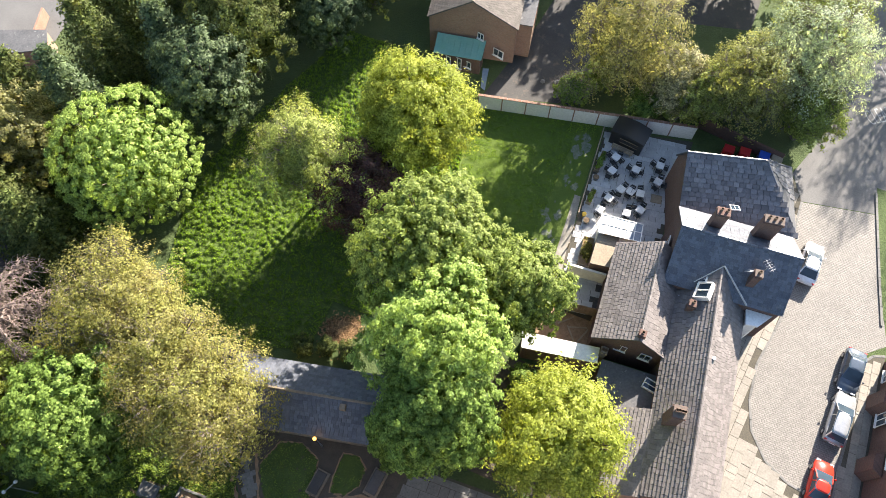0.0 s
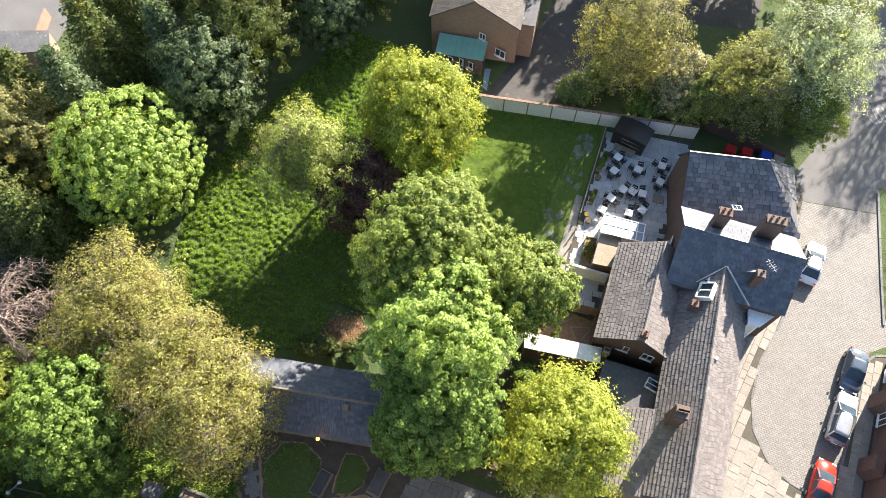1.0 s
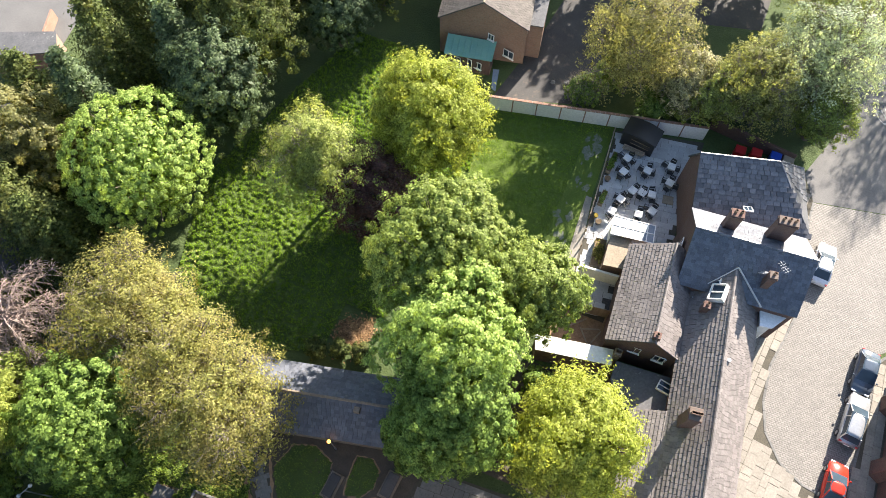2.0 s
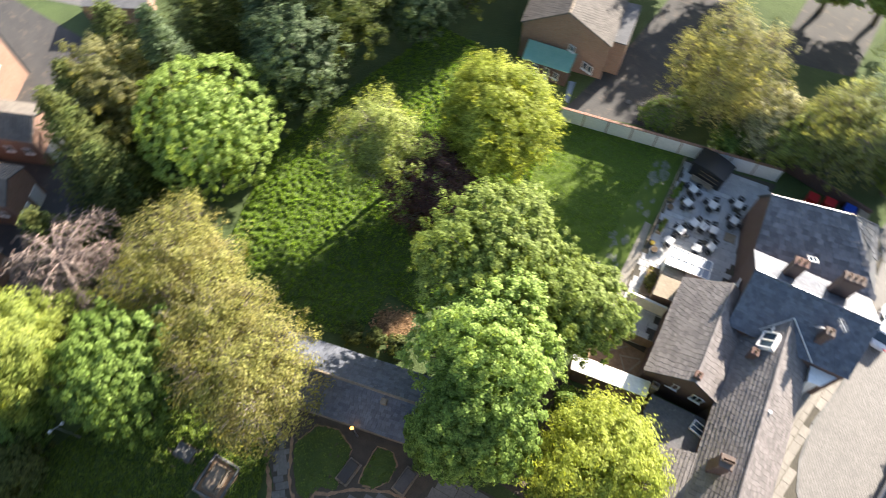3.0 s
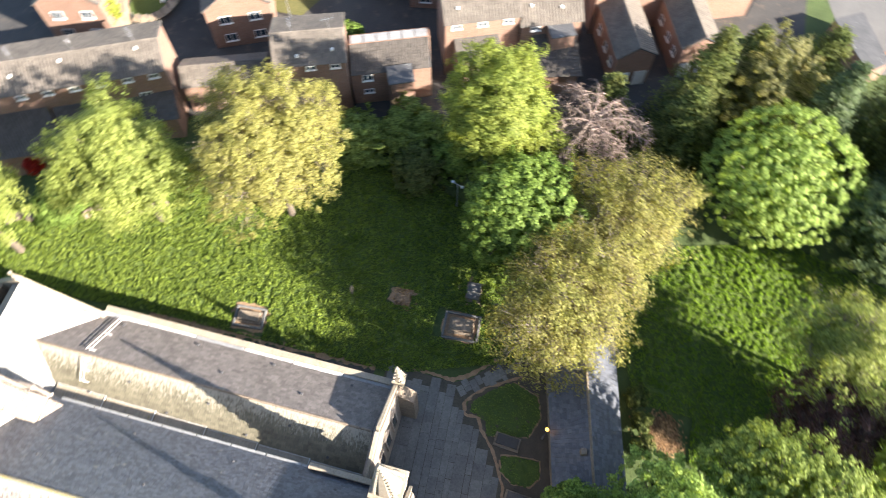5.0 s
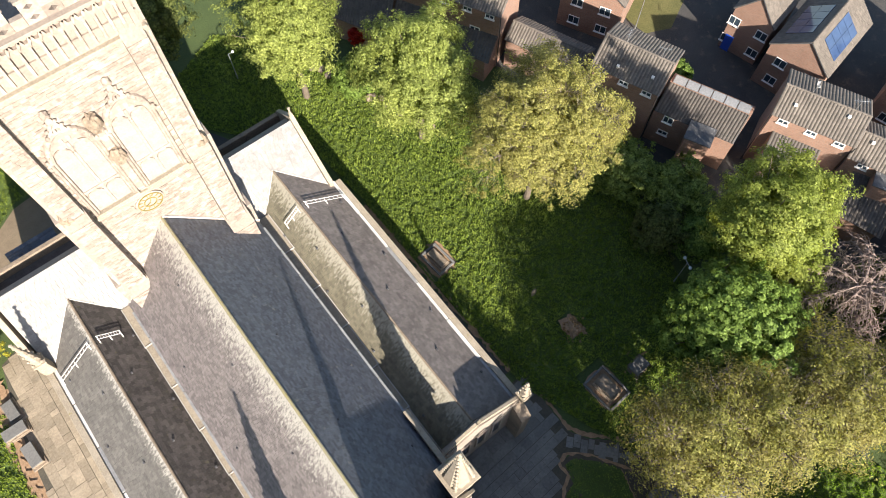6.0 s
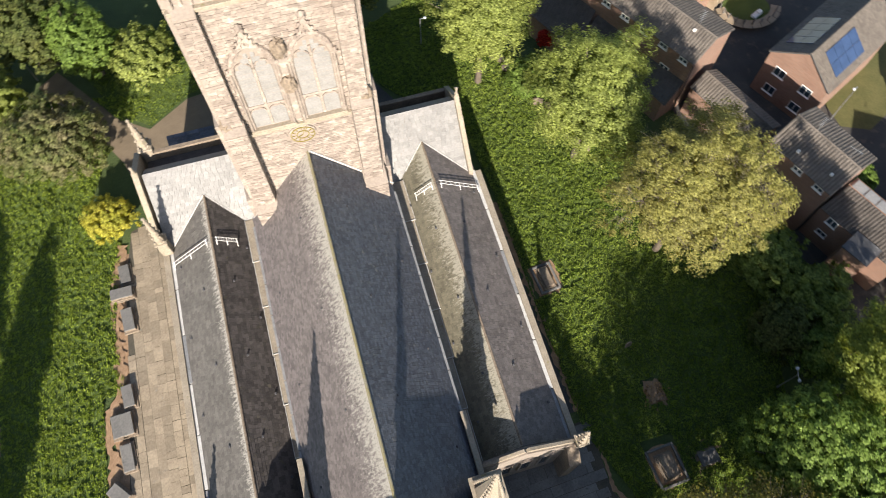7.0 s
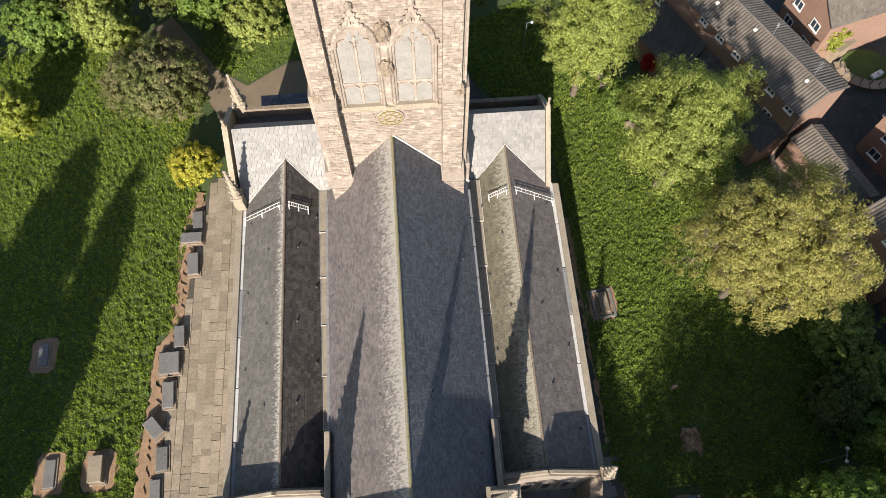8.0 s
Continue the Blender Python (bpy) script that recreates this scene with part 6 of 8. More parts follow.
# low post-and-rail fence between lawn and terrace
pf = place("fence", "low timber rail fence along the terrace edge", "fence", (0.8, -36.5, 0))
for i in range(9):
    p, q = Vector((1.2, -43.8, 0)).lerp(Vector((0.2, -28.8, 0)), i / 9), Vector((1.2, -43.8, 0)).lerp(Vector((0.2, -28.8, 0)), (i + 1) / 9)
    bm = B()
    box(bm, (p + Vector((0, 0, 0.5)))[:], (0.1, 0.1, 1.0), bevel=0.01)
    fixed("post", bm, M["wood"], pf)
    if i < 6:
        bm = B()
        beam(bm, p + Vector((0, 0, 0.85)), q + Vector((0, 0, 0.85)), 0.05, 0.1)
        fixed("rail", bm, M["wood"], pf)
yf = place("yard_fence", "pale close-boarded timber fence round the pub yard", "fence", (-2.2, -24.7, 0))
for i in range(14):
    p = Vector((-0.6, -24.5, 0)).lerp(Vector((-4.2, -25.0, 0)), (i + 0.5) / 14)
    bm = B()
    box(bm, (p + Vector((0, 0, 0.9)))[:], (0.25, 0.04, 1.8), 8, 0.005)
    fixed("board", bm, M["wood"], yf)
bm = B()
box(bm, (-2.0, -28.15, 0.95), (3.4, 0.22, 1.9), 5, 0.02)
structure("yard_wall_2", bm, M["render_wall"], "pale rendered wall across the pub yard", "wall")
sheet("yard_floor", [(-0.2, -28.0), (-4.0, -28.4), (-4.2, -25.0), (-0.6, -24.5)], 0.05, M["asphalt"], "dark asphalt of the pub's back yard", "yard")
sheet("back_yard", [(-0.4, -24.4), (-4.3, -25.0), (-5.2, -21.8), (1.0, -20.6)], 0.03, M["mulch"], "littered earth yard behind the pub", "yard")
for i, (x, y, t) in enumerate(((-3.0, -23.4, 20), (-3.6, -22.8, 70), (-2.6, -22.6, 130), (-1.8, -23.6, 45))):
    bm = B()
    box(bm, (0, 0, 0.06 + 0.02 * i), (1.6, 0.14, 0.05), bevel=0.005)
    ob = tagged(new("plank", mesh_of(bm, M["wood"], "plank")), "loose weathered plank lying in the back yard", "plank", "loose planks")
    ob.matrix_world = pose(x, y, 0.03, 0, 0, t)

# bins and cars behind the yard wall
for x, y, mat, lab in ((-10.7, -46.0, "red", "red"), (-12.2, -46.3, "red", "red"), (-14.0, -46.6, "blue", "blue"), (-15.2, -46.7, "wood", "brown")):
    root = thing("skip_bin", lab + " lidded bin in the shaded yard", "bin", "bins in the yard", "", (x, y, 0.01))
    bm = B()
    box(bm, (0, 0, 0.55), (0.95, 0.8, 1.1), bevel=0.05)
    part("body", bm, M[mat], root)
    bm = B()
    box(bm, (0, 0.02, 1.13), (1.02, 0.9, 0.09), bevel=0.03)
    part("lid", bm, M[mat], root)


def car(label, x, y, heading, paint, length=4.2, width=1.76, height=1.46, estate=False):
    """heading: degrees from +y, counter-clockwise; the nose points along it."""
    root = thing("car", label, "car", "parked cars", "", (x, y, 0.015))
    root.rotation_euler = (0, 0, radians(heading))
    L2, W2 = length / 2, width / 2
    # hull sections from tail to nose: y, half width, bottom, shoulder height
    secs = [(-L2, 0.80, 0.42, 0.80), (-L2 + 0.12, 0.92, 0.28, 0.90), (-L2 + 0.7, 1.0, 0.24, 0.94), (-0.2, 1.0, 0.22, 0.92), (L2 * 0.42, 1.0, 0.22, 0.90), (L2 - 0.55, 0.97, 0.24, 0.80), (L2 - 0.12, 0.86, 0.28, 0.66), (L2, 0.70, 0.36, 0.56)]
    bm = B()
    rings = []
    for yy, k, lo, hi in secs:
        w = W2 * k
        rings.append([bm.verts.new((sx * w * f, yy, z)) for sx, f, z in ((-1, 0.86, lo), (-1, 1.0, lo + 0.2), (-1, 0.98, hi - 0.12), (-1, 0.86, hi), (1, 0.86, hi), (1, 0.98, hi - 0.12), (1, 1.0, lo + 0.2), (1, 0.86, lo))])
    for r0, r1 in zip(rings, rings[1:]):
        for i in range(8):
            bm.faces.new((r0[i], r0[(i + 1) % 8], r1[(i + 1) % 8], r1[i]))
    bm.faces.new(rings[0]), bm.faces.new(list(reversed(rings[-1])))
    bmesh.ops.recalc_face_normals(bm, faces=bm.faces)
    for f in bm.faces:
        f.smooth = True
    body = part("body", bm, M[paint], root)
    back = -L2 + (0.25 if estate else 0.45)
    front = L2 * 0.50
    r0, r1 = back + (0.35 if estate else 0.65), front - 0.85
    bm = B()
    lo = [bm.verts.new(p) for p in ((-W2 * 0.88, back, 0.9), (W2 * 0.88, back, 0.9), (W2 * 0.86, front, 0.86), (-W2 * 0.86, front, 0.86))]
    hi = [bm.verts.new(p) for p in ((-W2 * 0.70, r0, height - 0.03), (W2 * 0.70, r0, height - 0.03), (W2 * 0.70, r1, height - 0.02), (-W2 * 0.70, r1, height - 0.02))]
    bm.faces.new(hi)
    for i in range(4):
        bm.faces.new((lo[i], lo[(i + 1) % 4], hi[(i + 1) % 4], hi[i]))
    bmesh.ops.recalc_face_normals(bm, faces=bm.faces)
    part("glasshouse", bm, M["glass"], root, "dark tinted car windows")
    bm = B()
    bmesh.ops.create_grid(bm, x_segments=6, y_segments=6, size=1, matrix=pose(0, (r0 + r1) / 2, height) @ Matrix.Diagonal((W2 * 0.72, (r1 - r0) / 2 + 0.03, 1, 1)))
    for v in bm.verts:
        v.co.z -= 0.05 * (abs(v.co.x) / (W2 * 0.72)) ** 3 + 0.03 * (abs(v.co.y - (r0 + r1) / 2) / ((r1 - r0) / 2)) ** 4 - 0.012
    ext = bmesh.ops.extrude_face_region(bm, geom=list(bm.faces))
    for v in [g for g in ext["geom"] if isinstance(g, bmesh.types.BMVert)]:
        v.co.z -= 0.03
    bmesh.ops.recalc_face_normals(bm, faces=bm.faces)
    for f in bm.faces:
        f.smooth = True
    part("roof", bm, M[paint], root)
    for s in (-1, 1):
        bm = B()
        beam(bm, (s * W2 * 0.86, front, 0.87), (s * W2 * 0.70, r1, height - 0.02), 0.06, 0.07)
        part("windscreen_pillar", bm, M[paint], root)
        bm = B()
        beam(bm, (s * W2 * 0.88, back, 0.9), (s * W2 * 0.70, r0, height - 0.03), 0.09, 0.10)
        part("rear_pillar", bm, M[paint], root)
        bm = B()
        beam(bm, (s * W2 * 0.885, -0.1, 0.9), (s * W2 * 0.71, -0.15, height - 0.03), 0.05, 0.08)
        part("door_pillar", bm, M[paint], root)
        bm = B()
        box(bm, (s * (W2 + 0.08), front - 0.25, 0.95), (0.2, 0.1, 0.13), bevel=0.03)
        part("wing_mirror", bm, M[paint], root)
        bm = B()
        box(bm, (s * W2 * 0.62, L2 - 0.12, 0.60), (0.36, 0.22, 0.12), bevel=0.03)
        part("headlight", bm, M["lamp_glass"], root)
        bm = B()
        box(bm, (s * W2 * 0.74, -L2 + 0.08, 0.78), (0.24, 0.14, 0.22), bevel=0.03)
        part("tail_light", bm, M["red"], root)
        for yy in (-L2 + 0.75, L2 - 0.82):
            bm = B()
            bmesh.ops.create_cone(bm, cap_ends=True, segments=18, radius1=0.32, radius2=0.32, depth=0.22, matrix=pose(s * (W2 - 0.08), yy, 0.32, 0, 90, 0))
            ty = part("wheel", bm, M["dark"], root)
            bm = B()
            bmesh.ops.create_cone(bm, cap_ends=True, segments=12, radius1=0.20, radius2=0.17, depth=0.03, matrix=pose(s * (W2 + 0.035), yy, 0.32, 0, 90 * s, 0))
            part("rim", bm, M["steel"], ty)
    for yy, z in ((-L2 - 0.01, 0.55), (L2 + 0.005, 0.42)):
        bm = B()
        box(bm, (0, yy, z), (0.5, 0.02, 0.11))
        part("number_plate", bm, M["white"], root, "plain blank number plate")
    return root


car("white hatchback parked on the setts beside the pub", -20.4, -37.2, 176, "paint_white", 4.3)
car("dark blue-grey hatchback parked at the kerb", -25.5, -28.5, -4, "paint_slate", 4.0)
car("silver estate car parked at the kerb", -25.3, -24.1, 174, "paint_silver", 4.6, estate=True)
car("red small hatchback parked at the kerb", -24.7, -19.0, 176, "paint_red", 3.8, 1.68)

# brick terrace on the far side of the street
st, _ = gabled("street_house", "dark red brick house row across the street", "house", (-31.6, -31.5), (-31.4, -6.0), 3.4, 3.4, 8.5, 6.0, 6.0, "brick_dark", "slate", (0.46, 0.34))
for i in range(6):
    for z in (1.7, 4.4):
        window(st, (-27.92, -29.6 + 4.0 * i, z), 1.1, 1.5, 90)
for y in (-27.2, -21.6):
    bm = B()
    prism(bm, [(-28.0, y - 1.0), (-27.3, y - 0.6), (-27.3, y + 0.6), (-28.0, y + 1.0)], 0, 2.9)
    fixed("bay_window", bm, M["brick_dark"], st)

# brick house behind the garden wall
# Roof tiles take the copy with shade in its colour.
bh, _ = gabled("brick_house", "brown brick house with brown tiled roof", "house", (16.9, -47.4), (19.5, -60.0), 4.3, 4.5, 8.0, 5.2, 5.2, "brick", "pantile_shaded", (0.3, 0.34), thick=0.03, pieces=60, near=(16, -49, 7))
for x, z, w, h in ((15.9, 3.6, 0.7, 0.8), (14.0, 1.5, 1.2, 1.0)):
    window(bh, (x, -47.27 - 0.206 * (16.9 - x), z), w, h, 168.4)
bm = B()
plate(bm, [(20.2, -46.7, 3.1), (15.3, -47.55, 3.1), (15.0, -45.5, 2.5), (19.8, -44.6, 2.5)], 0.08)
for i in range(9):
    p, q = Vector((20.2, -46.7, 3.15)).lerp(Vector((15.3, -47.55, 3.15)), i / 8), Vector((19.8, -44.6, 2.55)).lerp(Vector((15.0, -45.5, 2.55)), i / 8)
    beam(bm, p, q, 0.06, 0.06)
fixed("canopy", bm, M["copper_green"], bh, "green standing-seam canopy roof")
bm = B()
prism(bm, [(20.0, -46.5), (15.4, -47.3), (15.2, -45.7), (19.7, -44.9)], 0, 2.45)
fixed("porch", bm, M["brick_dark"], bh)
for k in (0.25, 0.5, 0.72):
    p = Vector((19.7, -44.88, 1.3)).lerp(Vector((15.2, -45.68, 1.3)), k)
    window(bh, p[:], 0.9, 1.5 if k < 0.6 else 0.9, 170)
block("house_annexe", "brick annexe with flat roof beside the house", "outbuilding", [(12.9, -49.5), (11.3, -49.8), (12.2, -55), (13.8, -54.6)], 4.6, "felt", "brick")
bm = B()
plate(bm, [(14.2, -43.6, 0.9), (13.7, -43.4, 0.9), (14.2, -45.8, 1.3), (14.8, -45.6, 1.3)], 0.04)
tagged(new("plastic_sheet", mesh_of(bm, M["poly"], "plastic_sheet")), "pale crumpled plastic sheet over rubble", "sheet")
rng = random.Random(9)
for i in range(9):
    bm = B()
    bmesh.ops.create_icosphere(bm, subdivisions=1, radius=0.18 + 0.2 * rng.random())
    for v in bm.verts:
        v.co *= 0.7 + 0.6 * rng.random()
        v.co.z *= 0.5
    ob = tagged(new("rubble", mesh_of(bm, M["slab_grey"], "rubble")), "small heap of broken grey rubble", "rubble", "rubble in the yard")
    ob.location = (6.5 + rng.uniform(-1.5, 2.5), -46.8 + rng.uniform(-1.2, 1.2), 0.08)

# stable with stone-slate roof
stb, _ = gabled("stone_outbuilding", "low stone outbuilding with heavy stone-slate roof", "outbuilding", (21.6, -7.2), (5.0, -11.2), 2.6, 2.65, 4.2, 2.5, 2.5, "stone_dark", "slate", (0.36, 0.3), thick=0.04, pieces=220, near=(13, -8, 3))
bm = B()
box(bm, (12.0, -8.9, 3.95), (0.5, 0.45, 0.7), 12, 0.03)
fixed("roof_vent", bm, M["stone_dark"], stb)


def leaf_litter(label, spots, seed):
    """Dead leaves and chippings strewn thickly about a few spots, thinning outwards."""
    rng = np.random.default_rng(seed)
    p = np.concatenate([np.array([x, y]) + rng.normal(size=(int(900 * r * r), 2)) * r * 0.5 for x, y, r in spots])
    n = len(p)
    a, sz = rng.uniform(0, 6.283, n), rng.uniform(0.06, 0.16, n)
    c = np.stack([p[:, 0], p[:, 1], rng.uniform(0.05, 0.14, n)], 1)
    u = np.stack([np.cos(a), np.sin(a), rng.normal(size=n) * 0.25], 1) * sz[:, None]
    v = np.stack([-np.sin(a), np.cos(a), rng.normal(size=n) * 0.25], 1) * (sz * 0.55)[:, None]
    return quads("leaf_litter", np.stack([c - u, c + v, c + u, c - v], 1), M["dead_leaf"], None, label, "leaf litter", "stuff")


leaf_litter("brown leaf litter strewn on bare ground", [(16.2, -15.2, 1.3), (15.3, -16.2, 0.9), (14.6, -13.9, 0.6)], 61)


# ---- terrace beyond the churchyard ----
sheet("estate_ground", [(30.5, 58), (36, 31), (39.2, 19), (41.5, 10.5), (43.5, -2), (48, -12), (52, -25), (120, -25), (120, 90), (30, 90)], 0.008, M["asphalt"], "dark asphalt courts between the terraces", "yard")
sheet("estate_road", [(58, -30), (70, -26), (90, -30), (90, -60), (60, -45)], 0.012, M["asphalt_pale"], "pale concrete estate road", "road")
sheet("estate_lawn", [(62, 36.5), (62, 30.8), (53.3, 26.6), (50.6, 27.8), (50.3, 32.5), (52, 36)], 0.03, M["dry_lawn"], "small patchy estate lawn in half shade", "lawn")
TER = dict(wall="brick", tile="pantile", tile_size=(0.30, 0.36), thick=0.03, crown=0.05, slip=0.0, group="terraced houses", ridge_mat="pantile")
TURN = -64.5


def row_windows(root, a, b, off, z, n, w, h, lights=2, skip=()):
    """Small windows along a front that runs from a to b, off metres out to the church side."""
    d = (Vector((*b, 0)) - Vector((*a, 0))).normalized()
    out = Vector((d.y, -d.x, 0))
    turn = math.degrees(math.atan2(out.x, -out.y))
    for i in range(n):
        if i in skip:
            continue
        p = Vector((*a, 0)).lerp(Vector((*b, 0)), (i + 0.5) / n) + out * (off + 0.02)
        window(root, (p.x, p.y, z), w, h, turn, lights, True, 0.08, 0.09)


def vents(root, a, b, zr, wr, ze, k, seed):
    """Aerials on the ridge and pale vent tiles on the slope."""
    rng = random.Random(seed)
    a, b = Vector((*a, 0)), Vector((*b, 0))
    d = (b - a).normalized()
    out = Vector((d.y, -d.x, 0))
    for i in range(k):
        p = a.lerp(b, (i + 0.3 + 0.4 * rng.random()) / k)
        f = 0.25 + 0.55 * rng.random()
        bm = B()
        box(bm, (p + out * wr * f + Vector((0, 0, zr + (ze - zr) * f + 0.16)))[:], (0.28, 0.3, 0.22), TURN, 0.03)
        fixed("roof_vent", bm, M["render_wall"], root)
        bm = B()
        q = a.lerp(b, (i + 0.6) / k) + Vector((0, 0, zr))
        rod(bm, q, q + Vector((0, 0, 1.2)), 0.022)
        t = q + Vector((0, 0, 1.25))
        w = Vector((math.cos(rng.random() * 6), math.sin(rng.random() * 6), 0))
        rod(bm, t - w * 0.5, t + w * 0.5, 0.016)
        for j in range(6):
            e = t + w * (-0.42 + 0.17 * j)
            s = Vector((-w.y, w.x, 0)) * 0.18
            rod(bm, e - s, e + s, 0.012, seg=4)
        fixed("aerial", bm, M["steel"], root)


def row_house(label, a, b, wl, wr, zr, zl, z_r, n, pieces=0, seed=1, skip=()):
    root, _ = gabled("terraced_house", label, "house", a, b, wl, wr, zr, zl, z_r, pieces=pieces, near=(36, 10, 8), **TER)
    row_windows(root, a, b, wr, z_r - 0.55, n, 0.95, 0.55, 2, skip)
    row_windows(root, a, b, wr, z_r - 3.0, max(1, n // 2), 1.1, 0.9, 2)
    vents(root, a, b, zr, wr, z_r, max(2, n // 2), seed)
    bm = B()
    d = (Vector((*b, 0)) - Vector((*a, 0))).normalized()
    out = Vector((d.y, -d.x, 0))
    for e in (a, b):
        p = Vector((*e, 0)) + out * (wr + 0.1)
        rod(bm, (p.x, p.y, 0.0), (p.x, p.y, z_r - 0.1), 0.05)
    fixed("downpipe", bm, M["black"], root)
    return root


row_house("brown brick terraced row with grey ribbed pantile roof", (27.9, 54.0), (37.4, 35.0), 3.1, 2.5, 8.9, 7.6, 7.4, 9, 100, 1, (2,))
row_house("brown brick terraced house with grey ribbed pantile roof", (40.4, 25.7), (42.8, 19.3), 3.0, 2.6, 8.9, 7.5, 7.4, 3, 100, 2)
row_house("brown brick terraced house with grey ribbed pantile roof", (48.9, 11.8), (51.9, 4.9), 3.0, 2.3, 8.9, 7.5, 7.4, 3, 100, 3)
row_house("lower brick terraced house with ribbed pantile roof", (51.2, 5.0), (53.6, -0.8), 2.5, 1.9, 7.8, 6.4, 6.3, 2, 60, 4)
row_house("brown brick terraced row with brown pantile roof", (58.2, -1.2), (65.2, -17.4), 3.0, 2.5, 8.9, 7.6, 7.4, 7, 60, 5)
gabled("link_roof", "low brick link under a ribbed pantile roof", "outbuilding", (37.4, 34.4), (40.4, 26.6), 1.6, 1.6, 5.0, 4.0, 4.0, **TER)
strip = place("flat_link", "flat-roofed link with pale roof panels", "outbuilding", (45.5, 16.0, 0))
bm = B()
prism(bm, [(43.5, 19.5), (46.5, 12.2), (47.6, 12.6), (44.6, 19.9)], 0, 5.75)
fixed("wall", bm, M["brick"], strip)
for i in range(6):
    p, q = Vector((43.6, 19.3, 0)).lerp(Vector((46.45, 12.4, 0)), i / 6 + 0.006), Vector((43.6, 19.3, 0)).lerp(Vector((46.45, 12.4, 0)), (i + 1) / 6 - 0.006)
    bm = B()
    s = Vector((0.93, 0.37, 0)) * 0.85
    plate(bm, [p + Vector((0, 0, 5.87)), q + Vector((0, 0, 5.87)), q + s + Vector((0, 0, 5.98)), p + s + Vector((0, 0, 5.98))], 0.1)
    fixed("roof_panel", bm, M["lead"], strip)


def lean_to(label, hi0, hi1, zh, lo1, lo0, zl, tile="pantile_shaded", crown=0.05, size=(0.30, 0.36), name="back_addition", category="outbuilding"):
    """A monopitch back addition: high edge hi0-hi1, low edge lo0-lo1."""
    c = ((hi0[0] + lo1[0]) / 2, (hi0[1] + lo1[1]) / 2, 0)
    root = place(name, label, category, c, "back additions of the terrace" if crown else "pub ranges")
    bm = B()
    prism(bm, [hi0, hi1, lo1, lo0], 0, [zh - 0.05, zh - 0.05, zl - 0.05, zl - 0.05])
    fixed("wall", bm, M["brick"], root)
    bm = B()
    plate(bm, [(*hi0, zh + 0.03), (*hi1, zh + 0.03), (*lo1, zl + 0.03), (*lo0, zl + 0.03)], 0.08)
    roof = fixed("roof", bm, M["felt"], root)
    a, u, v = Vector((*hi0, zh + 0.04)), Vector((*hi1, zh + 0.04)) - Vector((*hi0, zh + 0.04)), Vector((*lo0, zl + 0.04)) - Vector((*hi0, zh + 0.04))
    tiled(roof, "roof_tile" if crown else "slate", a, u, v * 1.04, (M[tile], M[tile + "_joined"]), size, 0.03, 0, None, crown, slip=0.0 if crown else 0.3, bond=0.0 if crown else 0.5)
    return root


lean_to("low slate-roofed range beside the pub yard", (-10.35, -18.3), (-11.05, -11.6), 4.75, (-8.4, -11.4), (-7.7, -17.8), 3.5, "slate_warm", 0.0, (0.42, 0.32), "low_range", "building")
# Shade on these slopes is put into the tile colour.
BACK = "brick back addition under a ribbed pantile slope darkened for shade"
lean_to(BACK, (34.0, 38.6), (35.8, 34.4), 5.0, (32.9, 33.3), (31.4, 37.2), 3.0)
lean_to(BACK, (27.6, 50.6), (30.4, 44.6), 5.2, (27.2, 42.4), (24.4, 47.6), 3.2)
lean_to(BACK, (30.6, 44.3), (32.4, 40.6), 5.0, (29.6, 39.2), (27.9, 42.6), 3.2)
lean_to(BACK, (38.2, 24.2), (40.0, 20.0), 5.0, (37.9, 19.2), (36.2, 23.2), 3.0)
lean_to(BACK, (47.2, 10.0), (49.0, 5.9), 5.2, (47.2, 5.0), (45.4, 9.0), 3.2)
lean_to(BACK, (50.6, 3.4), (51.8, -0.8), 5.0, (48.0, -2.2), (46.6, 1.6), 3.2)
link = lean_to("brick link house under a ribbed pantile slope darkened for shade", (43.45, 19.4), (46.4, 12.3), 5.7, (43.9, 11.4), (41.0, 18.6), 4.5, tile="pantile_shaded")
row_windows(link, (41.0, 18.6), (42.2, 15.7), 0.0, 3.9, 1, 1.0, 0.9)
row_windows(link, (41.0, 18.6), (42.2, 15.7), 0.0, 1.9, 1, 1.0, 0.6)
for hi, z in (((42.0, 13.9), 4.9), ((50.4, 0.4), 6.0)):
    bx = place("roof_box", "brick box dormer with flat felt top", "dormer", (hi[0], hi[1], 0))
    bm = B()
    box(bm, (hi[0], hi[1], z / 2), (2.0, 2.3, z), 25)
    fixed("wall", bm, M["brick"], bx)
    bm = B()
    box(bm, (hi[0], hi[1], z + 0.06), (2.2, 2.5, 0.12), 25)
    fixed("roof", bm, M["felt"], bx)
# projecting garage wings
for k in range(2):
    ox, oy = 2.9 * k, -6.0 * k
    w, _ = gabled("garage_wing", "brick garage wing with brown pantile roof", "garage", (57.2 + ox, -4.4 + oy), (50.3 + ox, -7.4 + oy), 1.9, 1.9, 5.6, 4.4, 4.4, **TER)
    for s in (-1, 1):
        p = Vector((50.28 + ox, -7.4 + oy, 1.1)) + Vector((0.4, -0.92, 0)) * s * 0.9
        bm = B()
        box(bm, p[:], (1.3, 0.08, 2.1), -66.5, 0.02)
        fixed("garage_door", bm, M["white"], w)
    for t in (0.25, 0.55, 0.8):
        p = Vector((57.2 + ox, -4.4 + oy, 2.4)).lerp(Vector((50.3 + ox, -7.4 + oy, 2.4)), t) + Vector((-0.4, 0.92, 0)) * 1.92
        window(w, p[:], 0.8, 0.9, 203.5)
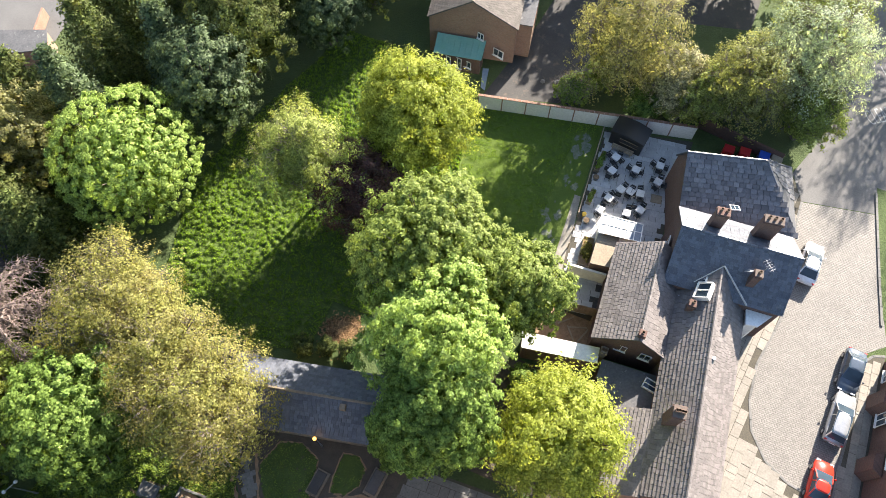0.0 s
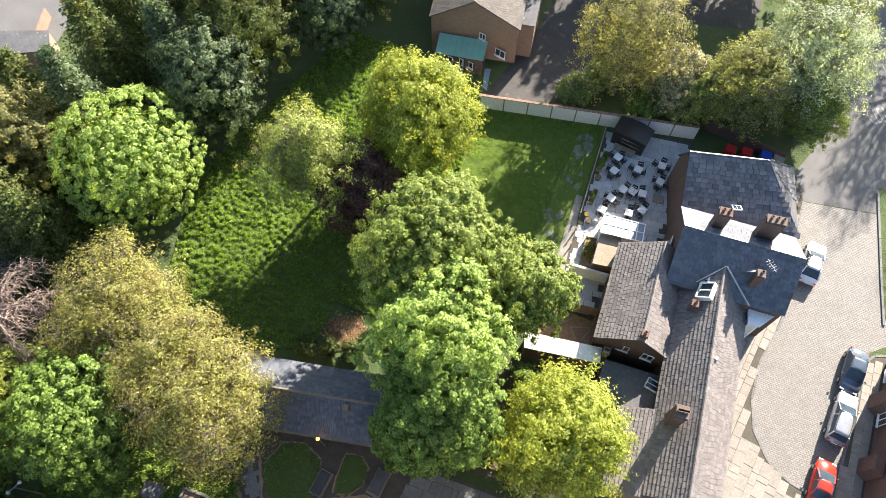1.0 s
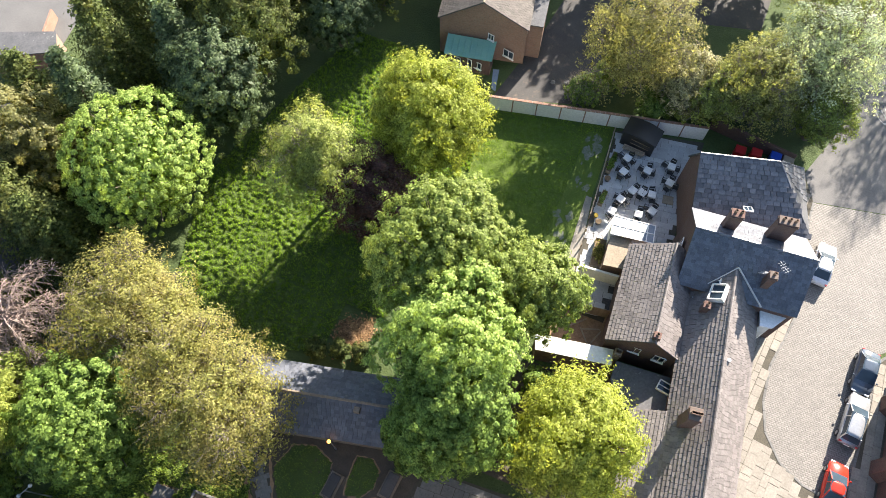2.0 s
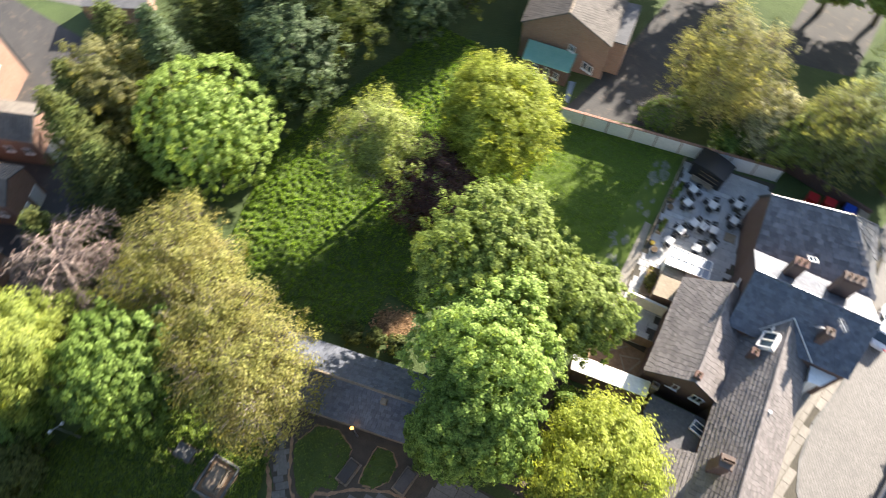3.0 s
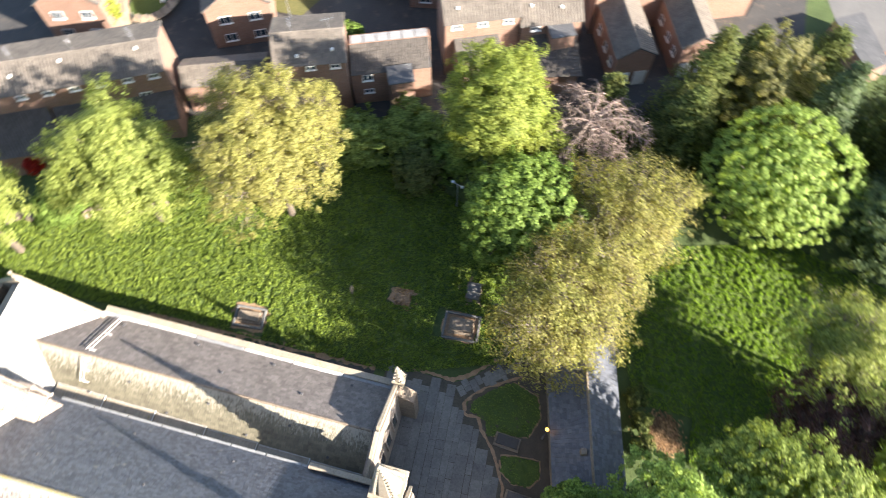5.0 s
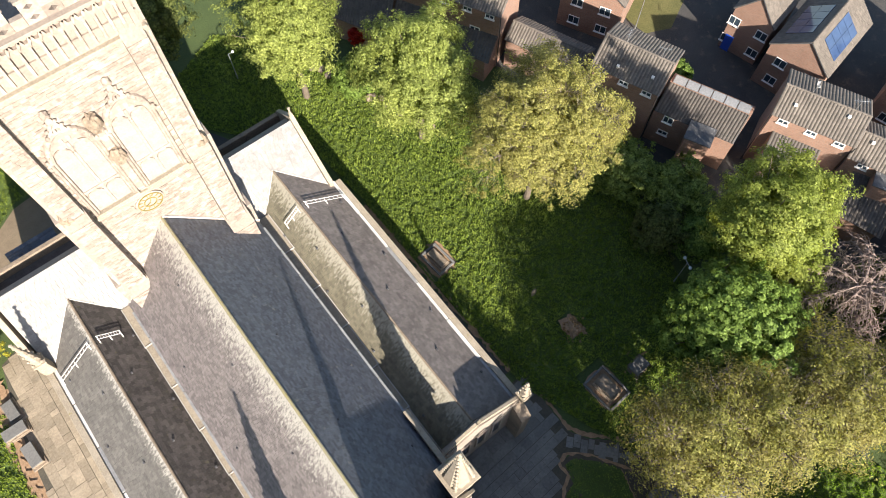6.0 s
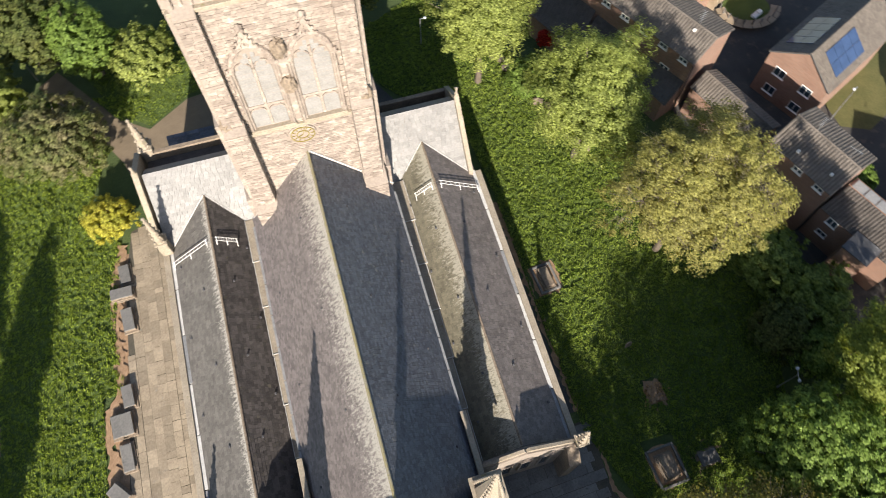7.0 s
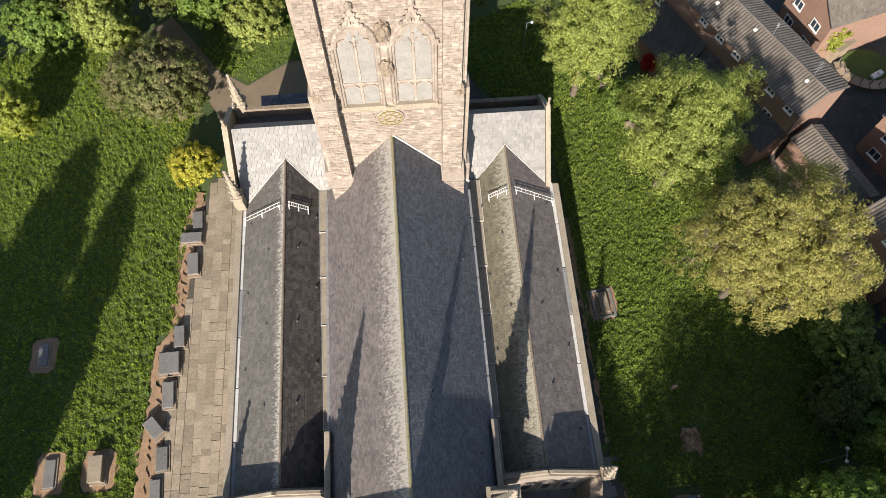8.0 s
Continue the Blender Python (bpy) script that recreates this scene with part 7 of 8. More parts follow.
# houses behind with solar panels
EST = dict(wall="brick", tile="pantile", tile_size=(0.30, 0.36), thick=0.03, crown=0.0, group="estate houses", ridge_mat="pantile")
for label, a, b, wl, wr, panels in (("pale brick estate house with blue solar panels", (45.4, 31.8), (55.5, 36.7), 3.3, 3.2, True), ("pale brick estate house with blue solar panels", (55.2, 13.6), (64.0, 15.2), 3.2, 2.8, True), ("brick estate house with blue door", (55.8, 20.0), (62.5, 21.4), 2.0, 2.2, False), ("brick estate house with tiled roof", (41.4, 48.4), (51.0, 51.1), 3.2, 3.2, False), ("brick estate house with tiled roof", (60.5, 3.5), (70, 5.5), 3.2, 3.2, False)):
    h, _ = gabled("estate_house", label, "house", a, b, wl, wr, 8.0, 5.5, 5.5, **EST)
    av, bv = Vector((*a, 0)), Vector((*b, 0))
    d = (bv - av).normalized()
    lf = Vector((-d.y, d.x, 0))
    turn = math.degrees(math.atan2(-d.x, d.y))
    for z in (1.4, 3.9):
        for s in (-1, 1):
            p = av + d * 0.12 + lf * s * 1.5 - d * 0.0
            window(h, (p.x - d.x * 0.01, p.y - d.y * 0.01, z), 1.2, 1.0, turn)
    if panels:
        for side, w in ((1, wl), (-1, wr)):
            sl = Vector((lf.x * side * w, lf.y * side * w, -2.5))
            for i in range(4):
                o = av + d * (1.6 + 1.15 * i) + Vector((0, 0, 8.14)) + sl * 0.22
                for j in range(2):
                    q = o + sl * 0.33 * j
                    bm = B()
                    plate(bm, [q, q + d * 1.1, q + d * 1.1 + sl * 0.32, q + sl * 0.32], 0.05)
                    fixed("solar_panel", bm, M["solar"], h)
    if "blue" in label and not panels:
        p = av + lf * 1.2
        bm = B()
        box(bm, (p.x - 0.02, p.y, 1.05), (0.9, 0.06, 2.1), turn, 0.01)
        fixed("door", bm, M["blue"], h)


def lamp_post(label, x, y, h, lamps, lit=False, arm=0.5, turn=0):
    root = thing("street_lamp", label, "lamp post", "", "", (x, y, 0))
    bm = B()
    rod(bm, (0, 0, 0), (0, 0, 0.9), 0.08, 0.07)
    rod(bm, (0, 0, 0.9), (0, 0, h), 0.05, 0.04)
    part("pole", bm, M["steel"], root)
    for i in range(lamps):
        a = radians(turn + 360 * i / max(1, lamps))
        e = Vector((arm * math.cos(a), arm * math.sin(a), h))
        bm = B()
        rod(bm, (0, 0, h - 0.05), e, 0.03)
        ar = part("arm", bm, M["steel"], root)
        bm = B()
        bmesh.ops.create_uvsphere(bm, u_segments=12, v_segments=8, radius=0.15, matrix=Matrix.Translation(e))
        part("lantern", bm, M["bulb" if lit else "lamp_glass"], ar)
    return root


lamp_post("twin-headed grey lamp post in the churchyard", 32.1, 5.75, 4.2, 2, False, 0.5, 70)
lamp_post("lit orange lantern on a short post beside the outbuilding", 13.0, -6.0, 3.1, 1, True, 0.15)
lamp_post("grey street lamp in the estate court", 50.1, 28.9, 5.2, 1, False, 0.5, 200)
lamp_post("grey street lamp beyond the churchyard", -26.0, 55.5, 6.0, 2, False, 0.6, 20)
lamp_post("grey street lamp in the churchyard", 13.2, 49.0, 3.8, 1)

# bare weeping tree
bare = thing("bare_tree", "leafless weeping tree with pale pinkish twigs", "tree", at=(38.4, -4.1, 0))
rng = random.Random(21)
bm = B()
rod(bm, (0, 0, 0), (0.1, 0, 8.2), 0.24, 0.16, 8)
part("trunk", bm, M["bark"], bare)
bm, tw = B(), []
for i in range(34):
    a = 6.283 * i / 34 + rng.uniform(-0.2, 0.2)
    p, r = Vector((0, 0, 7.9 + rng.random())), 0.055
    way = Vector((math.cos(a) * 0.5, math.sin(a) * 0.5, 1.0))
    for s in range(6):
        way += Vector((math.cos(a) * 0.28, math.sin(a) * 0.28, -0.42)) + Vector((rng.uniform(-0.2, 0.2), rng.uniform(-0.2, 0.2), rng.uniform(-0.1, 0.1)))
        q = p + way.normalized() * rng.uniform(0.7, 1.1)
        rod(bm, p, q, r, r * 0.7, 4)
        r *= 0.7
        p = q
        for t in range(9):
            e, wv = p, Vector((rng.uniform(-1, 1), rng.uniform(-1, 1), rng.uniform(-0.4, 0.5)))
            for k in range(3):
                wv.z -= 0.45
                e2 = e + wv.normalized() * rng.uniform(0.3, 0.6)
                side = wv.cross(Vector((rng.uniform(-1, 1), rng.uniform(-1, 1), 0.3))).normalized() * 0.045
                back = wv.cross(side).normalized() * 0.045
                tw += [(e + side, e - side, e2), (e + back, e - back, e2)]
                e = e2
part("limb", bm, M["twig"], bare)
quads("twig", np.array([[v[:] for v in t] for t in tw]), M["twig"], bare, "", "", "stuff")

block("garage_row", "flat-roofed garage row with pale roof edge", "garage", [(56.0, -29.9), (62.0, -26.6), (63.6, -29.4), (57.6, -32.0)], 2.5, "felt", "brick")
bm = B()
box(bm, (60.4, -33.4, 0.7), (3.6, 0.25, 1.4), -70, 0.02)
structure("garden_wall_2", bm, M["brick"], "low brick wall beside the estate road", "wall")
# tumbled stones along the churchyard bank
rng = random.Random(17)
for i in range(16):
    t = i / 15
    bm = B()
    bmesh.ops.create_icosphere(bm, subdivisions=2, radius=0.35 + 0.2 * rng.random())
    for v in bm.verts:
        v.co *= 0.75 + 0.5 * rng.random()
        v.co.z *= 0.55
    ob = tagged(new("boulder", mesh_of(bm, M["stone_dark"], "boulder")), "weathered edging stone on the churchyard bank", "stone", "edging stones")
    ob.location = (20.0 + 5.2 * t + rng.uniform(-0.3, 0.3), 46.6 - 14.4 * t + rng.uniform(-0.3, 0.3), 0.12)

# shade painted as dark earth, and shrubs, under the sycamores behind the pub
sheet("shaded_ground", [(8.5, -9.2), (-7.5, -9.2), (-7.6, -19.5), (0.8, -19.4), (6.0, -17), (8.5, -13)], 0.014, M["shade_earth"], "bare earth under the sycamores, darkened for shade", "bare ground")
for i, (x, y, r) in enumerate([(3.2, -12.4, 1.5), (0.6, -12.0, 1.4), (-1.6, -10.6, 1.3), (2.0, -9.9, 1.1), (-0.4, -17.4, 1.4)]):
    tree("dark shrub in the shade of the sycamores", x, y, 1.1, r, r, 1.2, "rich", 0.17, 110, 24, 0.2, 280 + i, name="shrub", category="shrub", group="shaded shrubs", trunk_r=0.06)

# small curved back garden of the estate
bm = B()
prism(bm, [(48.4 + 2.7 * math.cos(a * 0.349), 44.4 + 2.3 * math.sin(a * 0.349)) for a in range(18)], 0.0, 0.06)
structure("garden_lawn", bm, M["turf"], "small oval back-garden lawn", "lawn")
fence = thing("garden_fence", "low curved grey panel fence round the back garden", "fence", at=(48.4, 44.4, 0))
for i in range(10):
    t0, t1 = radians(170 + i * 17), radians(170 + (i + 1) * 17)
    p, q = Vector((3.1 * math.cos(t0), 2.7 * math.sin(t0), 0)), Vector((3.1 * math.cos(t1), 2.7 * math.sin(t1), 0))
    bm = B()
    beam(bm, p + Vector((0, 0, 0.6)), q + Vector((0, 0, 0.6)), 0.05, 1.1)
    part("panel", bm, M["wood"], fence)
    bm = B()
    box(bm, (p.x, p.y, 0.65), (0.1, 0.1, 1.3), bevel=0.01)
    part("post", bm, M["slab_grey"], fence)
shed2 = thing("garden_shed", "small brown timber garden shed with pale felt roof", "shed", at=(45.4, 46.4, 0))
bm = B()
box(bm, (0, 0, 0.95), (2.2, 1.6, 1.9), 30, 0.02)
part("wall", bm, M["wood"], shed2)
bm = B()
box(bm, (0, 0, 1.97), (2.5, 1.9, 0.1), 30, 0.02)
part("roof", bm, M["slab"], shed2)
bm = B()
box(bm, (0, 0, 0.24), (1.3, 0.6, 0.36), 25, 0.08)
box(bm, (0.3, 0.1, 0.5), (0.6, 0.5, 0.18), 25, 0.06)
ob = new("garden_bench", mesh_of(bm, M["white"], "garden_bench"))
ob.location = (49.0, 43.2, 0.0)
tagged(ob, "pale plastic garden bench on the small lawn", "bench")


# ---- tower details ----
WX = (TX - 1.75, TX + 1.75)


def arch_z(dx, w, spring, apex):
    k = min(1.0, abs(dx) / (w / 2))
    return spring + (apex - spring) * math.sqrt(max(0.0, 1 - k ** 1.7))


for cxw in WX:
    w, sill, spring, apex = 2.3, 20.1, 25.9, 27.7
    bm = B()          # moulded jambs and arch
    for s in (-1, 1):
        for o, dp in ((0.0, 0.05), (0.16, 0.16)):
            rod(bm, (cxw + s * (w / 2 + 0.08 + o), TOWER_E - dp, sill - 0.1), (cxw + s * (w / 2 + 0.08 + o), TOWER_E - dp, spring), 0.10, seg=8)
        prev = None
        for i in range(9):
            dx = s * (w / 2 + 0.12) * (1 - i / 8)
            p = Vector((cxw + dx, TOWER_E - 0.1, arch_z(dx, w + 0.24, spring, apex + 0.15)))
            if prev is not None:
                rod(bm, prev, p, 0.2, seg=8)
            prev = p
    win = fixed("belfry_window", bm, M["stone_joined"], church)
    bm = B()          # crocketed ogee hood
    for s in (-1, 1):
        prev = None
        for i in range(9):
            t = i / 8
            dx = s * (w / 2 + 0.42) * (1 - t) ** 1.25
            p = Vector((cxw + dx, TOWER_E - 0.16 - 0.004 * s, spring - 0.1 + (apex + 1.5 - spring) * (t ** 1.15)))
            if prev is not None:
                beam(bm, prev, p, 0.2, 0.16)
                bmesh.ops.create_icosphere(bm, subdivisions=1, radius=0.13, matrix=Matrix.Translation(p + Vector((s * 0.14, -0.05, 0.05))))
            prev = p
    bmesh.ops.create_icosphere(bm, subdivisions=1, radius=0.26, matrix=pose(cxw, TOWER_E - 0.2, apex + 1.7))
    fixed("hood_mould", bm, M["stone_joined"], win)
    bm = B()          # tracery: mullion, transom, heads
    box(bm, (cxw, TOWER_E - 0.01, (sill + spring) / 2 + 0.4), (0.16, 0.14, spring - sill + 0.8))
    box(bm, (cxw, TOWER_E - 0.02, sill + 2.15), (w, 0.14, 0.2))
    for q in (-1, 1):
        for s in (-1, 1):
            prev = None
            for i in range(6):
                dx = s * 0.54 * (1 - i / 5)
                p = Vector((cxw + q * 0.6 + dx, TOWER_E - 0.02, arch_z(dx, 1.1, spring - 0.3, spring + 0.55)))
                if prev is not None:
                    beam(bm, prev, p, 0.1, 0.12)
                prev = p
            prev = None
            for i in range(5):
                dx = s * 0.54 * (1 - i / 4)
                p = Vector((cxw + q * 0.6 + dx, TOWER_E - 0.02, arch_z(dx, 1.1, sill + 1.35, sill + 2.0)))
                if prev is not None:
                    beam(bm, prev, p, 0.09, 0.1)
                prev = p
    bmesh.ops.create_circle(bm, segments=16, radius=0.42, matrix=pose(cxw, TOWER_E - 0.02, spring + 1.1, 90, 0, 0))
    fixed("tracery", bm, M["stone_joined"], win)
    for q in (-1, 1):
        z = sill + 0.12
        while z < apex - 0.45:
            reach = 1.1 if z + 0.45 < spring else 1.1 * (apex - z - 0.3) / (apex - spring + 0.15)
            if abs(z - sill - 2.0) > 0.3 and reach > 0.3:
                bm = B()
                plate(bm, [(cxw + q * 0.1, TOWER_E + 0.02, z + 0.36), (cxw + q * reach, TOWER_E + 0.02, z + 0.36), (cxw + q * reach, TOWER_E - 0.1, z), (cxw + q * 0.1, TOWER_E - 0.1, z)], 0.05)
                fixed("louvre", bm, M["louvre"], win)
            z += 0.44
    bm = B()
    box(bm, (cxw, TOWER_E - 0.15, sill - 0.2), (w + 0.7, 0.34, 0.22), bevel=0.03)
    fixed("sill", bm, M["coping"], win)
# clock
bm = B()
bmesh.ops.create_cone(bm, cap_ends=True, segments=28, radius1=0.98, radius2=0.98, depth=0.16, matrix=pose(TX - 0.1, TOWER_E - 0.04, 18.3, 90, 0, 0))
clock = fixed("clock", bm, M["stone_joined"], church, "round stone clock face with gilded ring")
bm = B()
for r0 in (0.82, 0.42):
    prev = None
    for i in range(29):
        a = 6.2832 * i / 28
        p = Vector((TX - 0.1 + r0 * math.cos(a), TOWER_E - 0.14, 18.3 + r0 * math.sin(a)))
        if prev is not None:
            beam(bm, prev, p, 0.07, 0.05)
        prev = p
for i in range(12):
    a = 6.2832 * i / 12
    beam(bm, (TX - 0.1 + 0.55 * math.cos(a), TOWER_E - 0.14, 18.3 + 0.55 * math.sin(a)), (TX - 0.1 + 0.75 * math.cos(a), TOWER_E - 0.14, 18.3 + 0.75 * math.sin(a)), 0.05, 0.05)
beam(bm, (TX - 0.1, TOWER_E - 0.16, 18.3), (TX - 0.5, TOWER_E - 0.16, 18.1), 0.05, 0.04)
beam(bm, (TX - 0.1, TOWER_E - 0.16, 18.3), (TX + 0.1, TOWER_E - 0.16, 18.95), 0.05, 0.04)
fixed("clock_ring", bm, M["gilt"], clock)
# string courses, carved figures on the set-offs
for z in (19.6, 31.3):
    bm = B()
    box(bm, (TX, TOWER_E - 0.1, z), (2 * TW + 0.2, 0.42, 0.28), bevel=0.05)
    box(bm, (TX - TW, TOWER_E + TW, z), (0.42, 2 * TW, 0.28), bevel=0.05)
    box(bm, (TX + TW, TOWER_E + TW, z), (0.42, 2 * TW, 0.28), bevel=0.05)
    fixed("string_course", bm, M["coping"], church)
for x, z in ((TX - 4.6, 21.4), (TX + 4.6, 21.4), (TX, 27.4), (TX - 0.0, 24.2)):
    bm = B()
    rng = random.Random(int(z * 10 + x))
    bmesh.ops.create_icosphere(bm, subdivisions=3, radius=1.0)
    for v in bm.verts:
        k = 1.0 + 0.45 * noise.noise(v.co * 2.6 + Vector((x, z, 0))) + 0.08 * rng.random()
        v.co = Vector((x + 0.42 * k * v.co.x, TOWER_E - 0.3 + 0.4 * k * v.co.y, z - 0.1 + 0.72 * k * v.co.z))
    fixed("carved_boss", bm, M["stone_dark"], church)
bm = B()
box(bm, (TX, TOWER_E - 0.1, 24.0), (0.55, 0.3, 7.6), bevel=0.1)
fixed("pilaster", bm, M["stone_joined"], church)
def lozenge_cell(bm, m, w, h, f, e, t):
    """A square of stone of half size w by h and half thickness t, pierced by a lozenge of half size f by e."""
    outer, inner = [(-w, -h), (w, -h), (w, h), (-w, h)], [(0, -e), (f, 0), (0, e), (-f, 0)]
    rings = [[[bm.verts.new(m @ Vector((x, y, z))) for x, z in ring] for ring in (outer, inner)] for y in (-t, t)]
    for o, n in rings:
        for k in range(4):
            bm.faces.new((o[k], o[(k + 1) % 4], n[k]))
            bm.faces.new((o[k], n[k], n[k - 1]))
    for k in range(4):
        for a, b in zip(rings[0], rings[1]):
            bm.faces.new((a[k], a[(k + 1) % 4], b[(k + 1) % 4], b[k]))
    bmesh.ops.recalc_face_normals(bm, faces=bm.faces)


# parapet: arcaded band under pierced, stepped battlements, on three sides
for side in range(3):
    rot = (pose(TX, TOWER_E, 0), pose(TX - TW, TOWER_E + TW, 0, 0, 0, -90), pose(TX + TW, TOWER_E + TW, 0, 0, 0, 90))[side]
    bm = B()
    box(bm, (0, 0.28, 32.7), (2 * TW + 0.4, 0.3, 2.8), m=rot)
    box(bm, (0, -0.05, 34.15), (2 * TW + 0.5, 0.6, 0.2), bevel=0.04, m=rot)
    par = fixed("parapet", bm, M["stone_bed"], church)
    n = 17
    for i in range(n + 1):
        x = -TW + 0.3 + (2 * TW - 0.6) * i / n
        bm = B()
        box(bm, (x, 0.02, 32.6), (0.15, 0.3, 2.0), m=rot)
        fixed("shaft", bm, M["stone_joined"], par)
        if i < n:
            bm = B()
            h = (2 * TW - 0.6) / n
            for s in (-1, 1):
                beam(bm, rot @ Vector((x + h / 2 + s * h * 0.42, 0.0, 33.3)), rot @ Vector((x + h / 2, 0.0, 33.85)), 0.14, 0.2)
            fixed("arch_head", bm, M["stone_joined"], par)
    for i in range(4):          # merlons pierced with lozenges, two by two
        xm = -TW + 1.3 + (2 * TW - 2.6) * i / 3
        bm = B()
        for cxm in (-0.44, 0.44):
            for zm in (34.56, 35.2):
                lozenge_cell(bm, rot @ pose(xm + cxm, 0.2, zm), 0.44, 0.32, 0.24, 0.15, 0.17)
        box(bm, (xm, 0.2, 35.6), (1.9, 0.44, 0.16), bevel=0.03, m=rot)
        fixed("merlon", bm, M["stone_joined"], par)
        if i < 3:
            bm = B()
            box(bm, (xm + (2 * TW - 2.6) / 6, 0.2, 34.5), ((2 * TW - 2.6) / 3 - 1.78, 0.34, 0.6), bevel=0.02, m=rot)
            fixed("crenel", bm, M["stone_joined"], par)
for sx in (-1, 1):
    for yy in (TOWER_E + 0.2, TOWER_E + 2 * TW - 0.2):
        pinnacle(church, TX + sx * (TW - 0.1), yy, 33.5, 40.5, 0.75, 6, "tower_pinnacle")
# west vestry and porch behind the south transept
bm = B()
prism(bm, [(AX - 8.0, 37.0), (AX - 12.2, 37.0), (AX - 12.2, 40.6), (AX - 8.0, 40.6)], 0, 4.2)
vestry = fixed("vestry", bm, M["stone_dark"], church)
tiled(vestry, "slate", (AX - 12.2, 40.6, 5.6), (4.2, 0, 0), (0, -3.7, -1.3), (M["slate"], M["slate_joined"]), (0.4, 0.3), 0.025)
# wall of the nave above the aisle, slate vents and east windows
for s in (-1, 1):
    for i in range(3):
        bm = B()
        xw = AX + s * 9.5 + (i - 1) * 1.5
        for q in (-1, 1):
            box(bm, (xw + q * 0.42, AISLE_E - 0.36, 4.6), (0.14, 0.16, 3.8))
        box(bm, (xw, AISLE_E - 0.36, 6.5), (1.0, 0.16, 0.2))
        wn2 = fixed("east_window", bm, M["stone_joined"], church)
        bm = B()
        box(bm, (xw, AISLE_E - 0.33, 4.6), (0.8, 0.05, 3.7))
        fixed("pane", bm, M["glass"], wn2)
    bm = B()
    box(bm, (AX + s * 12.9, AISLE_E - 0.9, 2.9), (0.9, 1.3, 5.8), bevel=0.04)
    prism(bm, [(AX + s * 12.9 - 0.45, AISLE_E - 1.55), (AX + s * 12.9 + 0.45, AISLE_E - 1.55), (AX + s * 12.9 + 0.45, AISLE_E - 0.3), (AX + s * 12.9 - 0.45, AISLE_E - 0.3)], 5.8, [5.85, 5.85, 7.0, 7.0])
    fixed("corner_buttress", bm, M["stone_dark"], church)
    for i in range(7):          # small lead vents on the slates
        for o0, z0, o1, z1 in ((9.15, 9.0, 13.2, 6.0), (9.15, 9.0, 6.3, 6.6)):
            k = 0.35 if i % 2 else 0.8
            p = cx(s * (o0 + (o1 - o0) * k), 8.2 + 3.1 * i, z0 + (z1 - z0) * k + 0.1)
            bm = B()
            box(bm, p[:], (0.16, 0.2, 0.13), 0, 0.03)
            fixed("roof_vent", bm, M["dull_lead"], church)
    for i in range(6):
        k = 0.30 if i % 2 else 0.82
        p = cx(s * 5.75 * k, 6.5 + 3.6 * i, 16.0 - 7.4 * k + 0.1)
        bm = B()
        box(bm, p[:], (0.13, 0.16, 0.1), 0, 0.03)
        fixed("roof_vent", bm, M["dull_lead"], church)

# ---- churchyard ----
south = [(-16.3, 36), (-18.6, 35.2), (-19.6, 30), (-19.9, 26), (-20.3, 19), (-20.9, 14.6), (-21.5, 7.4), (-21.8, -4), (-14.2, -4), (-14.2, 36)]
path_s = slab_base("churchyard_path", south, -0.1, 0.03, M["joint"], "flagged path along the church's south wall", "path")
NORTH_EDGE = [(15.8, 8.0), (15.8, 5.0), (15.7, 2.1), (16.5, 0.7), (18.1, -0.8), (19.2, -3.2)]
PLOT_A = [(14.6, 0.2), (16.0, -1.3), (17.0, -2.8), (16.3, -5.0), (14.6, -5.6), (12.8, -4.9), (12.3, -2.6), (12.1, -1.6), (13.2, -1.2), (13.7, 0.3)]
PLOT_B = [(10.8, -3.0), (11.1, -4.2), (11.2, -6.2), (9.9, -6.4), (9.0, -5.8), (8.9, -4.4), (9.6, -3.3)]
SOUTH_EDGE = [(17.7, -3.4), (17.0, -2.3), (15.9, -0.5), (15.0, 0.4), (14.2, 0.9), (13.3, 0.6), (13.3, -0.5), (12.4, -1.0), (11.2, -2.2), (8.7, -3.6), (6.4, -4.1)]
fore = NORTH_EDGE + SOUTH_EDGE + [(5.6, -7.5), (-14.2, -9), (-14.2, 6.5), (13.5, 7.0), (13.6, 8.0)]
path_e = slab_base("forecourt", fore, -0.1, 0.035, M["joint"], "large grey flagstones east of the church", "paving")
# Trodden earth whose colour also carries the shade lying on it.
sheet("trodden_ground", [(20.5, -5.2), (19.0, -3.0), (17.0, -2.2), (15, 0.5), (13.2, 0.7), (8.5, -3.5), (5.5, -4.0), (4.0, -8.5), (9.4, -8.2), (17, -6.6)], 0.012, M["shade_earth"], "trodden earth between the forecourt and the outbuilding, darkened for shade", "bare ground")
sheet("drip_path", [(13.4, 8.0), (15.0, 8.0), (14.6, 29), (13.6, 36.5), (12.8, 36.5)], 0.02, M["asphalt"], "dark narrow drip path along the north wall", "path")
TOWER_PATH = [(-9, 40.8), (-13.5, 37.5), (-16.5, 36.5), (-18.5, 43), (-20.5, 46.5), (-26, 54.5), (-24, 56), (-18.5, 48.3), (-15.6, 46.2), (-11.5, 48.9), (-7, 49.5), (-5.5, 41)]
sheet("tower_path", TOWER_PATH, 0.02, M["path_earth"], "dusty tan path round the tower", "path")
sheet("tower_path_2", [(5, 40), (7.5, 40.5), (8.6, 43), (6.5, 47), (4.5, 47)], 0.02, M["asphalt"], "asphalt path behind the tower", "path")


